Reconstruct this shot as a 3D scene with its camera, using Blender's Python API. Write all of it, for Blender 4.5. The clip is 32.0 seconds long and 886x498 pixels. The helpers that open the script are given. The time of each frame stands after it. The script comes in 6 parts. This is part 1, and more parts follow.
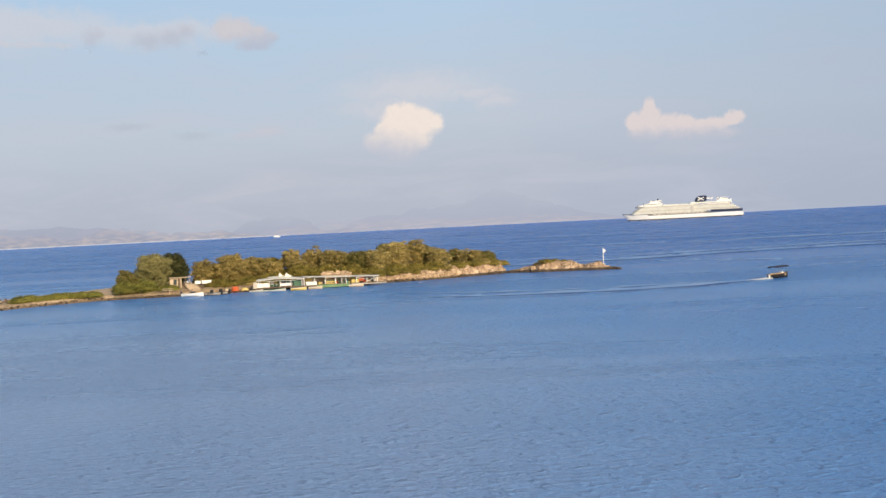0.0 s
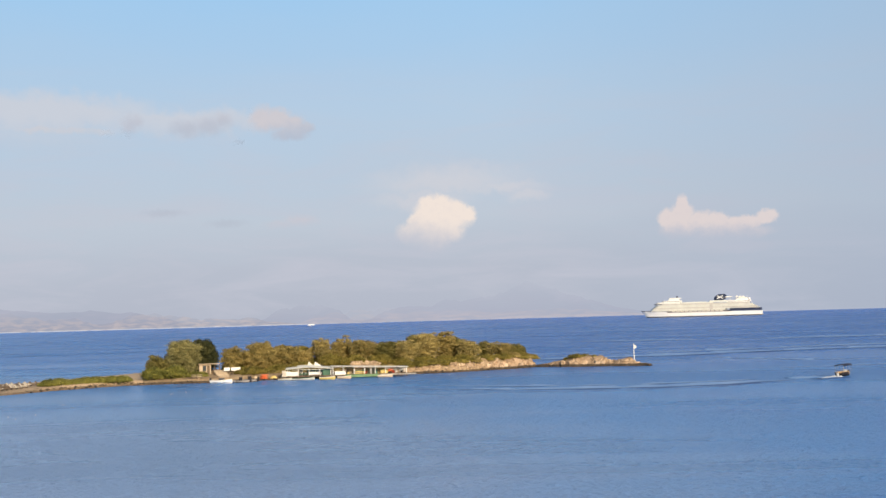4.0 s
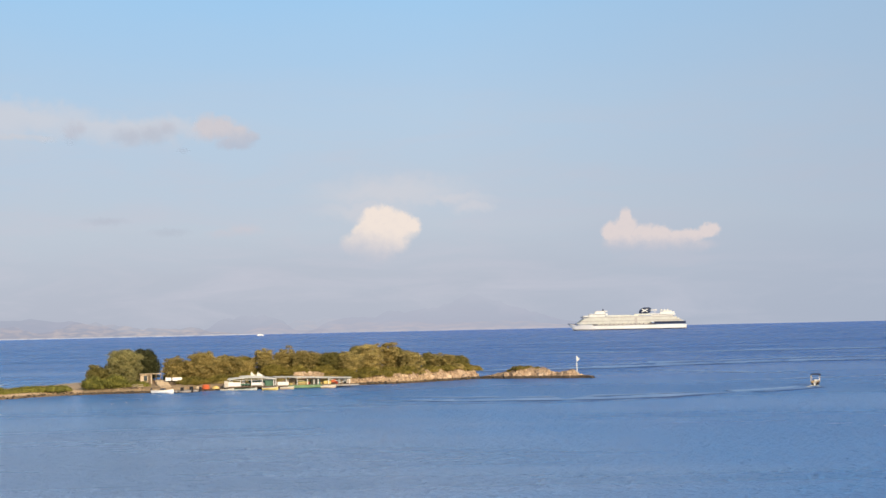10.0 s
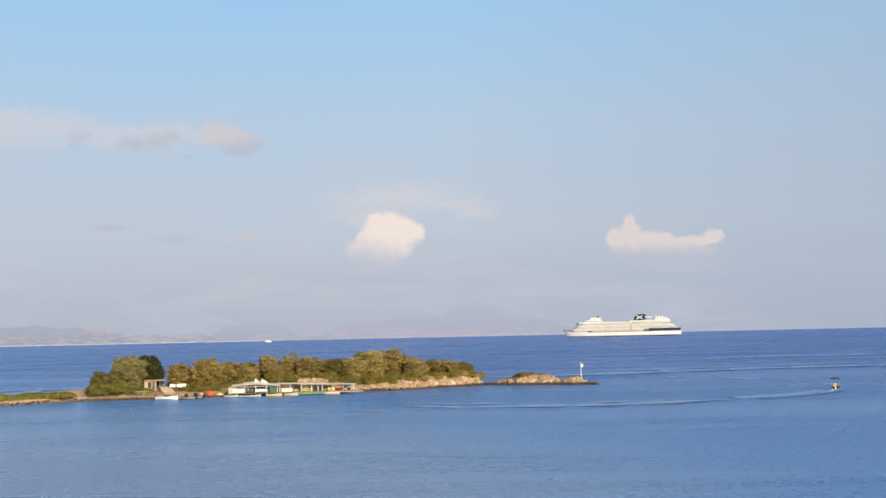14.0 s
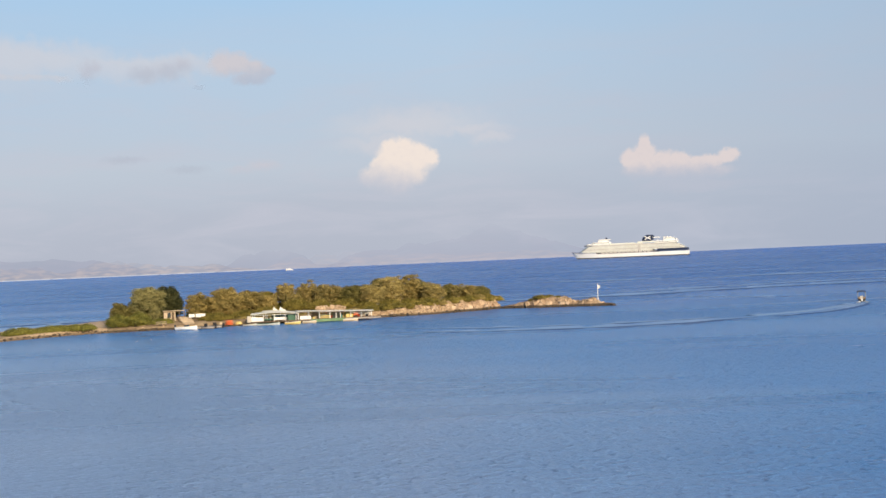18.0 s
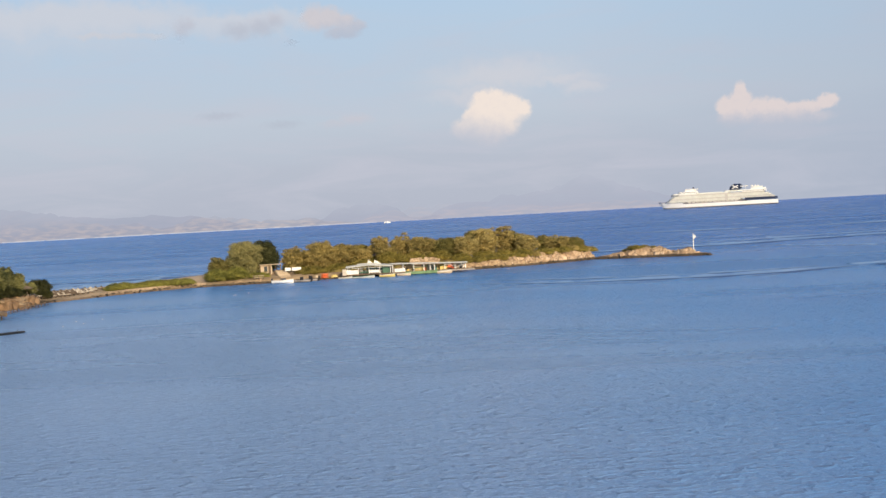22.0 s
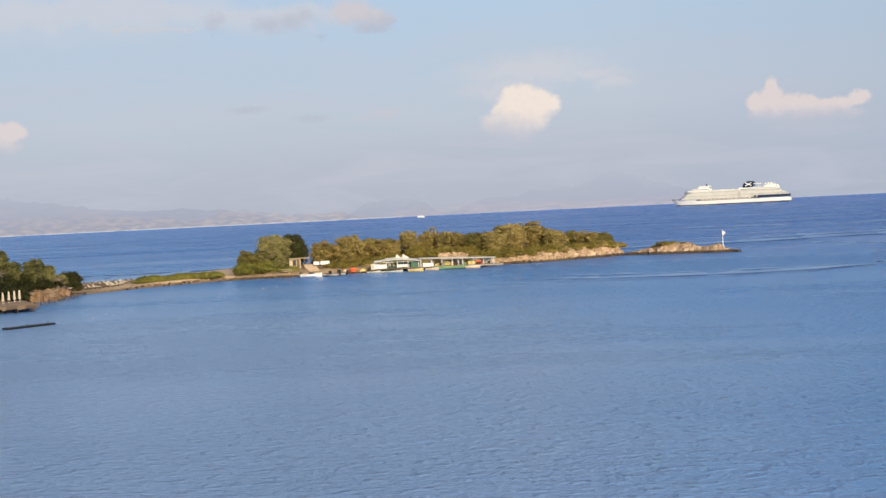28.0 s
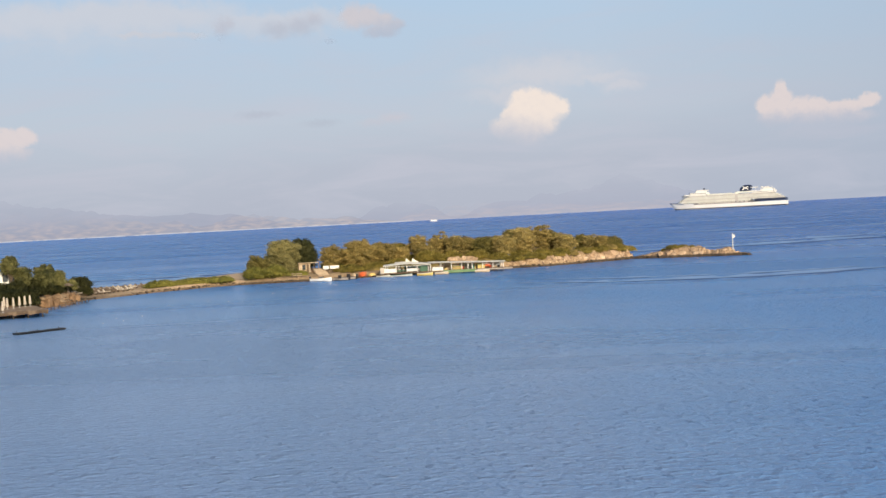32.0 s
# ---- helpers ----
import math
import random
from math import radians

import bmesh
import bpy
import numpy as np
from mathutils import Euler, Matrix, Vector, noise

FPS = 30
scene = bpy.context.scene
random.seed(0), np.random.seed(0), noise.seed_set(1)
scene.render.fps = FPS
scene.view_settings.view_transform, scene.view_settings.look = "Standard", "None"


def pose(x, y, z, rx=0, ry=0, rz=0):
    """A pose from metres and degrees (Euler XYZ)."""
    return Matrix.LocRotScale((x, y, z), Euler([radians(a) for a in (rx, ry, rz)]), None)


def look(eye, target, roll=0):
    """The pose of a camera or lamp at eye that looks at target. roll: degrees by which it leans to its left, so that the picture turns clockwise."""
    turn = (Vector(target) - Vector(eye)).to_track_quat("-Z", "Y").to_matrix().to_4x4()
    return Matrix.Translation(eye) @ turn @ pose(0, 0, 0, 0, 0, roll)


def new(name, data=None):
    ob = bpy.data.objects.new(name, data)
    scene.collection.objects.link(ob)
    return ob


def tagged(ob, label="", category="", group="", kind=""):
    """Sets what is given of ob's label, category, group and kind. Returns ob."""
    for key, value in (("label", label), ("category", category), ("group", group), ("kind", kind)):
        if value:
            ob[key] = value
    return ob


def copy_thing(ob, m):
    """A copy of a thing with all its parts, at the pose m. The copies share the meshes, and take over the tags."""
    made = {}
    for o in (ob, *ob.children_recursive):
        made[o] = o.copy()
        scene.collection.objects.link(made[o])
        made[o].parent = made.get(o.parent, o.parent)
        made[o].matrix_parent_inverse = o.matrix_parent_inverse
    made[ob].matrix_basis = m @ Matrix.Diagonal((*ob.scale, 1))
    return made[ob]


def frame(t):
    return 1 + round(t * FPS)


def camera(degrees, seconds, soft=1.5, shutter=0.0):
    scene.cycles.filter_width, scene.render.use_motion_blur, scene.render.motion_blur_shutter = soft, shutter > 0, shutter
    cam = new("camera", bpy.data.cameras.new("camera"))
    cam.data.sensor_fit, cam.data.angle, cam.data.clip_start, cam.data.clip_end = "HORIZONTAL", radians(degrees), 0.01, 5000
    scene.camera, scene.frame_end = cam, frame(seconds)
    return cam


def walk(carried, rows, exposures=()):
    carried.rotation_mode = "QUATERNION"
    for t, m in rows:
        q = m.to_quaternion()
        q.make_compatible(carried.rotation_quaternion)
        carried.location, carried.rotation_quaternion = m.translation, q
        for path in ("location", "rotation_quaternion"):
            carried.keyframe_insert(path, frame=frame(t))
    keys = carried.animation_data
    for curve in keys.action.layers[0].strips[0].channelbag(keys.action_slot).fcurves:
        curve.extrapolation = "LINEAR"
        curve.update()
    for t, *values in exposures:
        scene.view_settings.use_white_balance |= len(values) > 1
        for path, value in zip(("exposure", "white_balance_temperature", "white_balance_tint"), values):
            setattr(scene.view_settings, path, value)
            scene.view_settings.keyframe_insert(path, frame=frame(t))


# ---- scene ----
# ---- camera ----
cam = camera(36, 32.0)
EYE_Z = 17.0
PATH = [
    (0, 88.960, 2.880, 1.042), (0.5, 88.959, 2.910, 1.076), (1, 88.942, 2.893, 1.240), (1.5, 88.854, 2.816, 1.385),
    (2, 88.844, 2.685, 1.510), (2.5, 89.573, 2.420, 1.621), (3, 91.056, 2.081, 1.940), (3.5, 92.073, 1.841, 2.038),
    (4, 92.872, 1.604, 2.320), (4.5, 93.030, 1.354, 1.449), (6.5, 93.365, 1.089, -0.138), (7, 93.336, 1.123, -0.197),
    (7.5, 93.210, 1.191, -0.278), (8, 93.228, 1.218, -0.135), (8.5, 93.250, 1.181, -0.053), (9, 93.317, 1.217, -0.057),
    (9.5, 93.286, 1.232, -0.117), (10, 93.284, 1.231, -0.035), (10.5, 93.430, 1.214, -0.014), (11, 93.502, 1.266, 0.061),
    (11.5, 93.500, 1.246, 0.082), (12, 93.543, 1.216, 0.181), (12.5, 93.635, 1.154, 0.175), (13, 93.546, 1.178, 0.073),
    (13.5, 93.563, 1.202, 0.115), (15.5, 93.350, 1.273, 0.116), (16, 92.814, 1.533, -0.221), (16.5, 92.486, 1.635, -0.136),
    (17, 92.069, 1.808, 0.145), (17.5, 91.127, 2.225, 0.032), (18, 90.425, 2.480, 0.822), (18.5, 89.993, 2.682, 1.589),
    (19, 89.583, 2.916, 2.500), (19.5, 89.340, 3.067, 2.970), (20, 89.112, 3.257, 3.391), (20.5, 88.963, 3.279, 3.952),
    (21, 88.763, 3.286, 4.281), (21.5, 88.686, 3.164, 4.570), (22, 88.591, 3.151, 4.744), (22.5, 88.469, 3.016, 4.790),
    (23, 88.296, 2.925, 4.973), (23.5, 88.273, 2.882, 5.099), (24, 88.258, 2.756, 5.215), (24.5, 88.428, 2.804, 5.159),
    (25, 88.363, 2.778, 5.191), (25.5, 88.384, 2.801, 5.358), (27.5, 88.443, 2.794, 5.894), (28, 88.436, 2.816, 5.945),
    (28.5, 88.496, 2.835, 6.018), (29, 88.447, 2.760, 6.084), (29.5, 88.455, 2.788, 6.133), (30, 88.455, 2.797, 6.266),
    (30.5, 88.519, 2.887, 6.265), (31, 88.550, 2.928, 6.305), (31.5, 88.587, 2.998, 6.375), (32, 88.624, 2.986, 6.339),
]
walk(cam, [(t, pose(0, 0, EYE_Z, rx, ry, rz)) for t, rx, ry, rz in PATH])

# ---- light ----
SUN_FROM = Vector((0.42, -0.86, 0.34)).normalized()   # towards the low afternoon sun, behind the viewer
sun_up = math.asin(SUN_FROM.z)
world = bpy.data.worlds.new("sky")
scene.world = world
world.use_nodes = True
wn = world.node_tree.nodes
sky = wn.new("ShaderNodeTexSky")
sky.sky_type = "NISHITA"
sky.sun_disc = False
sky.sun_elevation = sun_up
sky.sun_rotation = math.atan2(SUN_FROM.x, SUN_FROM.y)
sky.air_density, sky.dust_density, sky.ozone_density = 1.0, 1.0, 1.5
wn["Background"].inputs["Strength"].default_value = 0.11
world.node_tree.links.new(sky.outputs["Color"], wn["Background"].inputs["Color"])
sun = new("sun", bpy.data.lights.new("sun", "SUN"))
sun.data.energy, sun.data.angle, sun.data.color = 5.0, radians(0.6), (1.0, 0.84, 0.63)
sun.matrix_world = look(SUN_FROM * 100, (0, 0, 0))
scene.view_settings.exposure = 0.0


# ---- materials ----
class Nodes:
    """A material's node tree, with short ways to add nodes."""

    def __init__(self, name):
        self.mat = bpy.data.materials.new(name)
        self.mat.use_nodes = True
        self.tree = self.mat.node_tree
        self.tree.nodes.clear()

    def add(self, kind, values=None, **props):
        n = self.tree.nodes.new(kind)
        if "operation" in props:
            n.operation = props["operation"]
        if "use_clamp" in props:
            n.use_clamp = props["use_clamp"]
        if "data_type" in props:
            n.data_type = props["data_type"]
        if "interpolation_type" in props:
            n.interpolation_type = props["interpolation_type"]
        if "feature" in props:
            n.feature = props["feature"]
        for key, value in (values or {}).items():
            if isinstance(value, bpy.types.NodeSocket):
                self.tree.links.new(value, n.inputs[key])
            else:
                n.inputs[key].default_value = value
        return n

    def math(self, op, a, b=0.0, c=0.0, clamp=False):
        return self.add("ShaderNodeMath", {0: a, 1: b, 2: c}, operation=op, use_clamp=clamp).outputs[0]

    def mix(self, fac, a, b):
        n = self.add("ShaderNodeMix", data_type="RGBA")
        for key, value in ((0, fac), (6, a), (7, b)):
            if isinstance(value, bpy.types.NodeSocket):
                self.tree.links.new(value, n.inputs[key])
            else:
                n.inputs[key].default_value = value
        return n.outputs[2]

    def span(self, value, a, b, lo=0.0, hi=1.0, kind="LINEAR"):
        return self.add("ShaderNodeMapRange", {0: value, 1: a, 2: b, 3: lo, 4: hi}, interpolation_type=kind).outputs[0]

    def coords(self, scale=(1, 1, 1), turn=0.0, which="Object"):
        c = self.add("ShaderNodeTexCoord").outputs[which]
        return self.add("ShaderNodeMapping", {"Vector": c, "Scale": scale, "Rotation": (0, 0, turn)}).outputs[0]

    def noise(self, vec, scale, detail=4.0, rough=0.55, warp=0.0):
        return self.add("ShaderNodeTexNoise", {"Vector": vec, "Scale": scale, "Detail": detail, "Roughness": rough, "Distortion": warp}).outputs[0]

    def ramp(self, fac, stops):
        n = self.add("ShaderNodeValToRGB", {0: fac})
        els = n.color_ramp.elements
        while len(els) < len(stops):
            els.new(0.5)
        for e, (at, col) in zip(els, stops):
            e.position = at
            e.color = col
        return n

    def out(self, shader):
        self.add("ShaderNodeOutputMaterial", {0: shader})
        return self.mat


def rgb(r, g, b):
    return (r, g, b, 1.0)


def plain(name, dark, light, scale=1.0, rough=0.7, metal=0.0, bump=0.0, grain=12.0, vary=0.0):
    """Two tones mixed by coarse and fine noise, with fine relief; vary: spread between the pieces."""
    m = Nodes(name)
    co = m.coords()
    coarse, fine = m.noise(co, scale, 5.0), m.noise(co, scale * grain, 3.0)
    fac = m.math("ADD", m.math("MULTIPLY", coarse, 0.7), m.math("MULTIPLY", fine, 0.3))
    fac = m.span(fac, 0.36, 0.64)
    if vary:
        rnd = m.add("ShaderNodeObjectInfo").outputs["Random"]
        fac = m.math("ADD", fac, m.math("MULTIPLY", m.math("SUBTRACT", rnd, 0.5), vary), clamp=True)
    b = m.add("ShaderNodeBsdfPrincipled", {"Base Color": m.mix(fac, rgb(*dark), rgb(*light)), "Roughness": rough, "Metallic": metal})
    if bump:
        n = m.add("ShaderNodeBump", {"Height": m.math("ADD", coarse, m.math("MULTIPLY", fine, 0.4)), "Strength": 0.8, "Distance": bump})
        m.tree.links.new(n.outputs[0], b.inputs["Normal"])
    return m.out(b.outputs[0])


def sea_material():
    """Blue water, base colour painted paler near and deeper blue far off in place of reflected sky; small leaning
    wavelets, chop and smoother slicks.
    """
    m = Nodes("sea_water")
    pos = m.coords()
    xyz = m.add("ShaderNodeSeparateXYZ", {0: pos})
    x, y = xyz.outputs[0], xyz.outputs[1]

    def wavelets(stretch, turn, scale, lean):
        co = m.coords((stretch, 1.0, 1.0), turn)
        first = m.noise(co, scale, 2.0, 0.5)
        push = m.add("ShaderNodeCombineXYZ", {1: m.math("MULTIPLY", m.math("SUBTRACT", first, 0.5), lean)}).outputs[0]
        return m.noise(m.add("ShaderNodeVectorMath", {0: co, 1: push}, operation="ADD").outputs[0], scale, 3.0, 0.5)

    ripple = m.span(wavelets(0.50, 0.20, 1.15, 1.2), 0.47, 0.80, 0.0, 1.0, "SMOOTHSTEP")
    fleck = wavelets(0.60, -0.12, 2.3, 0.6)
    chop = m.noise(m.coords((0.5, 1.0, 1.0), 0.12), 0.30, 3.0, 0.5)
    swell = m.noise(m.coords((0.4, 1.0, 1.0), -0.2), 0.05, 2.0, 0.5)
    slick = m.span(m.noise(m.coords((0.30, 1.0, 1.0), 0.05), 0.016, 5.0, 0.6, 0.8), 0.40, 0.64)
    patch = m.noise(m.coords((0.35, 1.0, 1.0), 0.03), 0.007, 5.0, 0.6)
    h = m.math("ADD", m.math("ADD", m.math("MULTIPLY", ripple, 0.62), m.math("MULTIPLY", fleck, 0.42)), m.math("ADD", m.math("MULTIPLY", chop, 0.34), m.math("MULTIPLY", swell, 0.4)))
    bump = m.add("ShaderNodeBump", {"Height": h, "Strength": m.span(slick, 0, 1, 1.0, 0.6), "Distance": 1.45})
    # colour graded by distance and bearing, standing in for reflected sky
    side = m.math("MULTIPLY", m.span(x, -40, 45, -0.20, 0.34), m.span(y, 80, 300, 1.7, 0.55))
    sheen_fade = m.math("ADD", m.span(y, 90, 620), m.math("MULTIPLY", m.math("ADD", m.math("ADD", m.math("SUBTRACT", patch, 0.5), m.span(y, 75, 130, 0.22, 0.0)), side), 0.7), clamp=True)
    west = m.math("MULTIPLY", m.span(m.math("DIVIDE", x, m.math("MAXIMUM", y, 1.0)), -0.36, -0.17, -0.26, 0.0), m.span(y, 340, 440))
    sheen_fade = m.math("ADD", sheen_fade, west, clamp=True)
    base = m.ramp(sheen_fade, [(0.0, rgb(0.212, 0.352, 0.615)), (0.12, rgb(0.212, 0.360, 0.640)), (0.22, rgb(0.162, 0.325, 0.630)), (0.42, rgb(0.068, 0.252, 0.620)), (1.0, rgb(0.014, 0.138, 0.500))]).outputs[0]
    # slicks are also tinted paler, for the extra sky they would reflect
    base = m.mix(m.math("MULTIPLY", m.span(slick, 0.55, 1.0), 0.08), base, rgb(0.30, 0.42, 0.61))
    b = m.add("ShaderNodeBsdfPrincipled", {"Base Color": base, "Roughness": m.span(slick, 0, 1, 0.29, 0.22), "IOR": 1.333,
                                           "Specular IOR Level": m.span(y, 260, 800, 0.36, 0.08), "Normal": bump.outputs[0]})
    return m.out(b.outputs[0])


def rock_material(name, dark, light, wet=True):
    """Bedded shore rock: grain, fissures, and a dark tide line."""
    m = Nodes(name)
    geo = m.add("ShaderNodeNewGeometry").outputs["Position"]
    broad, fine = m.noise(geo, 0.22, 5.0, 0.6), m.noise(geo, 1.6, 6.0, 0.65)
    crack = m.add("ShaderNodeTexVoronoi", {"Vector": geo, "Scale": 0.34}, feature="DISTANCE_TO_EDGE").outputs["Distance"]
    fac = m.span(m.math("ADD", m.math("MULTIPLY", broad, 0.5), m.math("MULTIPLY", fine, 0.5)), 0.36, 0.64)
    tone = m.math("MULTIPLY", m.math("SUBTRACT", m.add("ShaderNodeObjectInfo").outputs["Random"], 0.5), 0.6)
    col = m.mix(m.math("ADD", fac, tone, clamp=True), rgb(*dark), rgb(*light))
    col = m.mix(m.span(crack, 0.0, 0.10, 0.65, 0.0), col, rgb(dark[0] * 0.4, dark[1] * 0.4, dark[2] * 0.4))
    if wet:
        z = m.add("ShaderNodeSeparateXYZ", {0: geo}).outputs[2]
        tide = m.span(m.math("ADD", z, m.math("MULTIPLY", fine, 0.6)), 0.95, 1.30, 0.94, 0.0)
        col = m.mix(tide, col, rgb(0.042, 0.031, 0.020))
    b = m.add("ShaderNodeBsdfPrincipled", {"Base Color": col, "Roughness": 0.88})
    n = m.add("ShaderNodeBump", {"Height": m.math("ADD", fine, m.math("MULTIPLY", crack, 1.0)), "Strength": 0.9, "Distance": 0.4})
    m.tree.links.new(n.outputs[0], b.inputs["Normal"])
    return m.out(b.outputs[0])


def land_material(name, low, high, wet=0.85):
    """Dry ground: sand or earth, with bare rock on the slopes and a dark tide line."""
    m = Nodes(name)
    g = m.add("ShaderNodeNewGeometry")
    pos = g.outputs["Position"]
    broad, fine = m.noise(pos, 0.12, 5.0, 0.6), m.noise(pos, 1.3, 5.0, 0.65)
    fac = m.span(m.math("ADD", m.math("MULTIPLY", broad, 0.6), m.math("MULTIPLY", fine, 0.4)), 0.38, 0.62)
    soil = m.mix(fac, rgb(*low), rgb(*high))
    rock = m.mix(m.span(fine, 0.35, 0.65), rgb(0.22, 0.14, 0.075), rgb(0.52, 0.38, 0.23))
    nz = m.add("ShaderNodeSeparateXYZ", {0: g.outputs["Normal"]}).outputs[2]
    col = m.mix(m.span(nz, 0.75, 0.93), rock, soil)
    z = m.add("ShaderNodeSeparateXYZ", {0: pos}).outputs[2]
    tide = m.span(m.math("ADD", z, m.math("MULTIPLY", fine, 0.4)), 0.66, 0.95, wet, 0.0)
    col = m.mix(tide, col, rgb(0.042, 0.031, 0.020))
    b = m.add("ShaderNodeBsdfPrincipled", {"Base Color": col, "Roughness": 0.92})
    n = m.add("ShaderNodeBump", {"Height": fine, "Strength": 0.8, "Distance": 0.35})
    m.tree.links.new(n.outputs[0], b.inputs["Normal"])
    return m.out(b.outputs[0])


def leaf_material(name, dark, light):
    m = Nodes(name)
    isl = m.add("ShaderNodeNewGeometry").outputs["Random Per Island"]
    tree_tone = m.add("ShaderNodeObjectInfo").outputs["Random"]
    clump = m.noise(m.coords((1.0, 1.0, 1.7)), 0.42, 3.0)
    fac = m.math("ADD", m.math("MULTIPLY", isl, 0.20), m.math("MULTIPLY", m.span(clump, 0.36, 0.66), 0.62))
    fac = m.math("ADD", fac, m.math("MULTIPLY", m.math("SUBTRACT", tree_tone, 0.45), 0.30), clamp=True)
    col = m.mix(fac, rgb(*dark), rgb(*light))
    d = m.add("ShaderNodeBsdfPrincipled", {"Base Color": col, "Roughness": 0.6, "Specular IOR Level": 0.25})
    tr = m.add("ShaderNodeBsdfTranslucent", {"Color": col})
    return m.out(m.add("ShaderNodeMixShader", {0: 0.28, 1: d.outputs[0], 2: tr.outputs[0]}).outputs[0])


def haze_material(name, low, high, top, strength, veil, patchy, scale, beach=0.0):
    """Far land with haze painted into its glowing colours: it lets part of the sky behind it show. top: height at which
    it fades.
    """
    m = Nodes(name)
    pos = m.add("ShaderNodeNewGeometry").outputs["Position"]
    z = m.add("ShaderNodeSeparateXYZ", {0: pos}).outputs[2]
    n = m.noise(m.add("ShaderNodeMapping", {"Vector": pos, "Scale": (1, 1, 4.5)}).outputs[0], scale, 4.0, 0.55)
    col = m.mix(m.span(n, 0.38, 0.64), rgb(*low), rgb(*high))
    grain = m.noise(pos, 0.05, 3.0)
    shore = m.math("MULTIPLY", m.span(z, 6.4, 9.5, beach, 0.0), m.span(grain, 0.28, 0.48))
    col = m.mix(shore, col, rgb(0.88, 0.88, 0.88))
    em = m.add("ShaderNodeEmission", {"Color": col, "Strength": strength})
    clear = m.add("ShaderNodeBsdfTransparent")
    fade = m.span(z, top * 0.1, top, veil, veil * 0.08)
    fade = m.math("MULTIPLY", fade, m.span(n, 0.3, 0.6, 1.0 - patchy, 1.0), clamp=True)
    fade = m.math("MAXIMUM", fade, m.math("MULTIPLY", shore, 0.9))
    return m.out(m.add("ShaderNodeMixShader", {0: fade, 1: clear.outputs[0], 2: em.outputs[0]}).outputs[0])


def cloud_material(name, lobes, bright, shade, opacity, soft, grain, base, foot=0.0, lean=0.0):
    """A distant cloud: soft lobes (u, v, ru, rv, in metres on its sheet) broken up by noise. base: (v of its shaded foot, v of its lit head);
    foot: how much of it stays at the foot; lean: how far the shade climbs towards its left side."""
    m = Nodes(name)
    co = m.coords()
    p = co
    for scale, amount in ((grain, 0.85 / grain), (grain * 3.6, 0.30 / grain)):
        warp = m.add("ShaderNodeTexNoise", {"Vector": co, "Scale": scale, "Detail": 3.0, "Roughness": 0.55})
        off = m.add("ShaderNodeVectorMath", {0: warp.outputs["Color"], 1: (0.5, 0.5, 0.5)}, operation="SUBTRACT").outputs[0]
        off = m.add("ShaderNodeVectorMath", {0: off, "Scale": amount}, operation="SCALE").outputs[0]
        p = m.add("ShaderNodeVectorMath", {0: p, 1: off}, operation="ADD").outputs[0]
    p = m.add("ShaderNodeSeparateXYZ", {0: p})
    best = None
    for u, v, ru, rv in lobes:
        du = m.math("DIVIDE", m.math("SUBTRACT", p.outputs[0], u), ru)
        dv = m.math("DIVIDE", m.math("SUBTRACT", p.outputs[1], v), rv)
        r = m.math("SQRT", m.math("ADD", m.math("MULTIPLY", du, du), m.math("MULTIPLY", dv, dv)))
        one = m.math("SUBTRACT", 1.0, r)
        best = one if best is None else m.math("SMOOTH_MAX", best, one, 0.10)
    body = m.span(best, -0.04, soft, 0.0, 1.0, "SMOOTHSTEP")
    high = m.math("ADD", p.outputs[1], m.math("MULTIPLY", p.outputs[0], lean))
    billow = m.noise(co, grain * 1.6, 3.0, 0.5)
    lit = m.span(high, base[0], base[1], 0.0, 1.0, "SMOOTHSTEP")
    lit = m.math("ADD", lit, m.math("MULTIPLY", m.math("SUBTRACT", billow, 0.5), 0.5), clamp=True)
    em = m.add("ShaderNodeEmission", {"Color": m.mix(lit, rgb(*shade), rgb(*bright))})
    head = m.span(high, base[0], base[1], foot, 1.0, "SMOOTHSTEP")
    alpha = m.math("MULTIPLY", m.math("MULTIPLY", body, head), opacity)
    clear = m.add("ShaderNodeBsdfTransparent")
    return m.out(m.add("ShaderNodeMixShader", {0: alpha, 1: clear.outputs[0], 2: em.outputs[0]}).outputs[0])


SEA = sea_material()
LAND = land_material("island_soil", (0.25, 0.160, 0.080), (0.50, 0.360, 0.205))
SAND = land_material("spit_sand", (0.40, 0.275, 0.155), (0.70, 0.510, 0.315), 0.6)
DARK_ROCK = rock_material("ledge_rock", (0.070, 0.047, 0.029), (0.25, 0.160, 0.092))
EARTH = land_material("bank_earth", (0.17, 0.098, 0.046), (0.41, 0.26, 0.135))
ROCK = rock_material("shore_rock", (0.29, 0.185, 0.105), (0.68, 0.50, 0.335))
BARK = plain("bark", (0.07, 0.05, 0.035), (0.17, 0.125, 0.085), 1.5, 0.9, bump=0.05)
LEAF_PINE = leaf_material("pine_foliage", (0.180, 0.148, 0.048), (0.630, 0.475, 0.165))
LEAF_OLIVE = leaf_material("olive_foliage", (0.130, 0.130, 0.050), (0.485, 0.420, 0.165))
LEAF_DARK = leaf_material("dark_foliage", (0.036, 0.044, 0.015), (0.140, 0.132, 0.046))
LEAF_OAK = leaf_material("oak_foliage", (0.100, 0.095, 0.027), (0.335, 0.275, 0.082))
LEAF_LOW = leaf_material("saltbush_foliage", (0.112, 0.120, 0.026), (0.420, 0.385, 0.085))
# dark headland evergreens, with the deep shade there put into the leaf colour
LEAF_DEEP = leaf_material("lentisk_foliage", (0.014, 0.020, 0.006), (0.085, 0.082, 0.024))
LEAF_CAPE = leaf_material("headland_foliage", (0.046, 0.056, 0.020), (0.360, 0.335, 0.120))
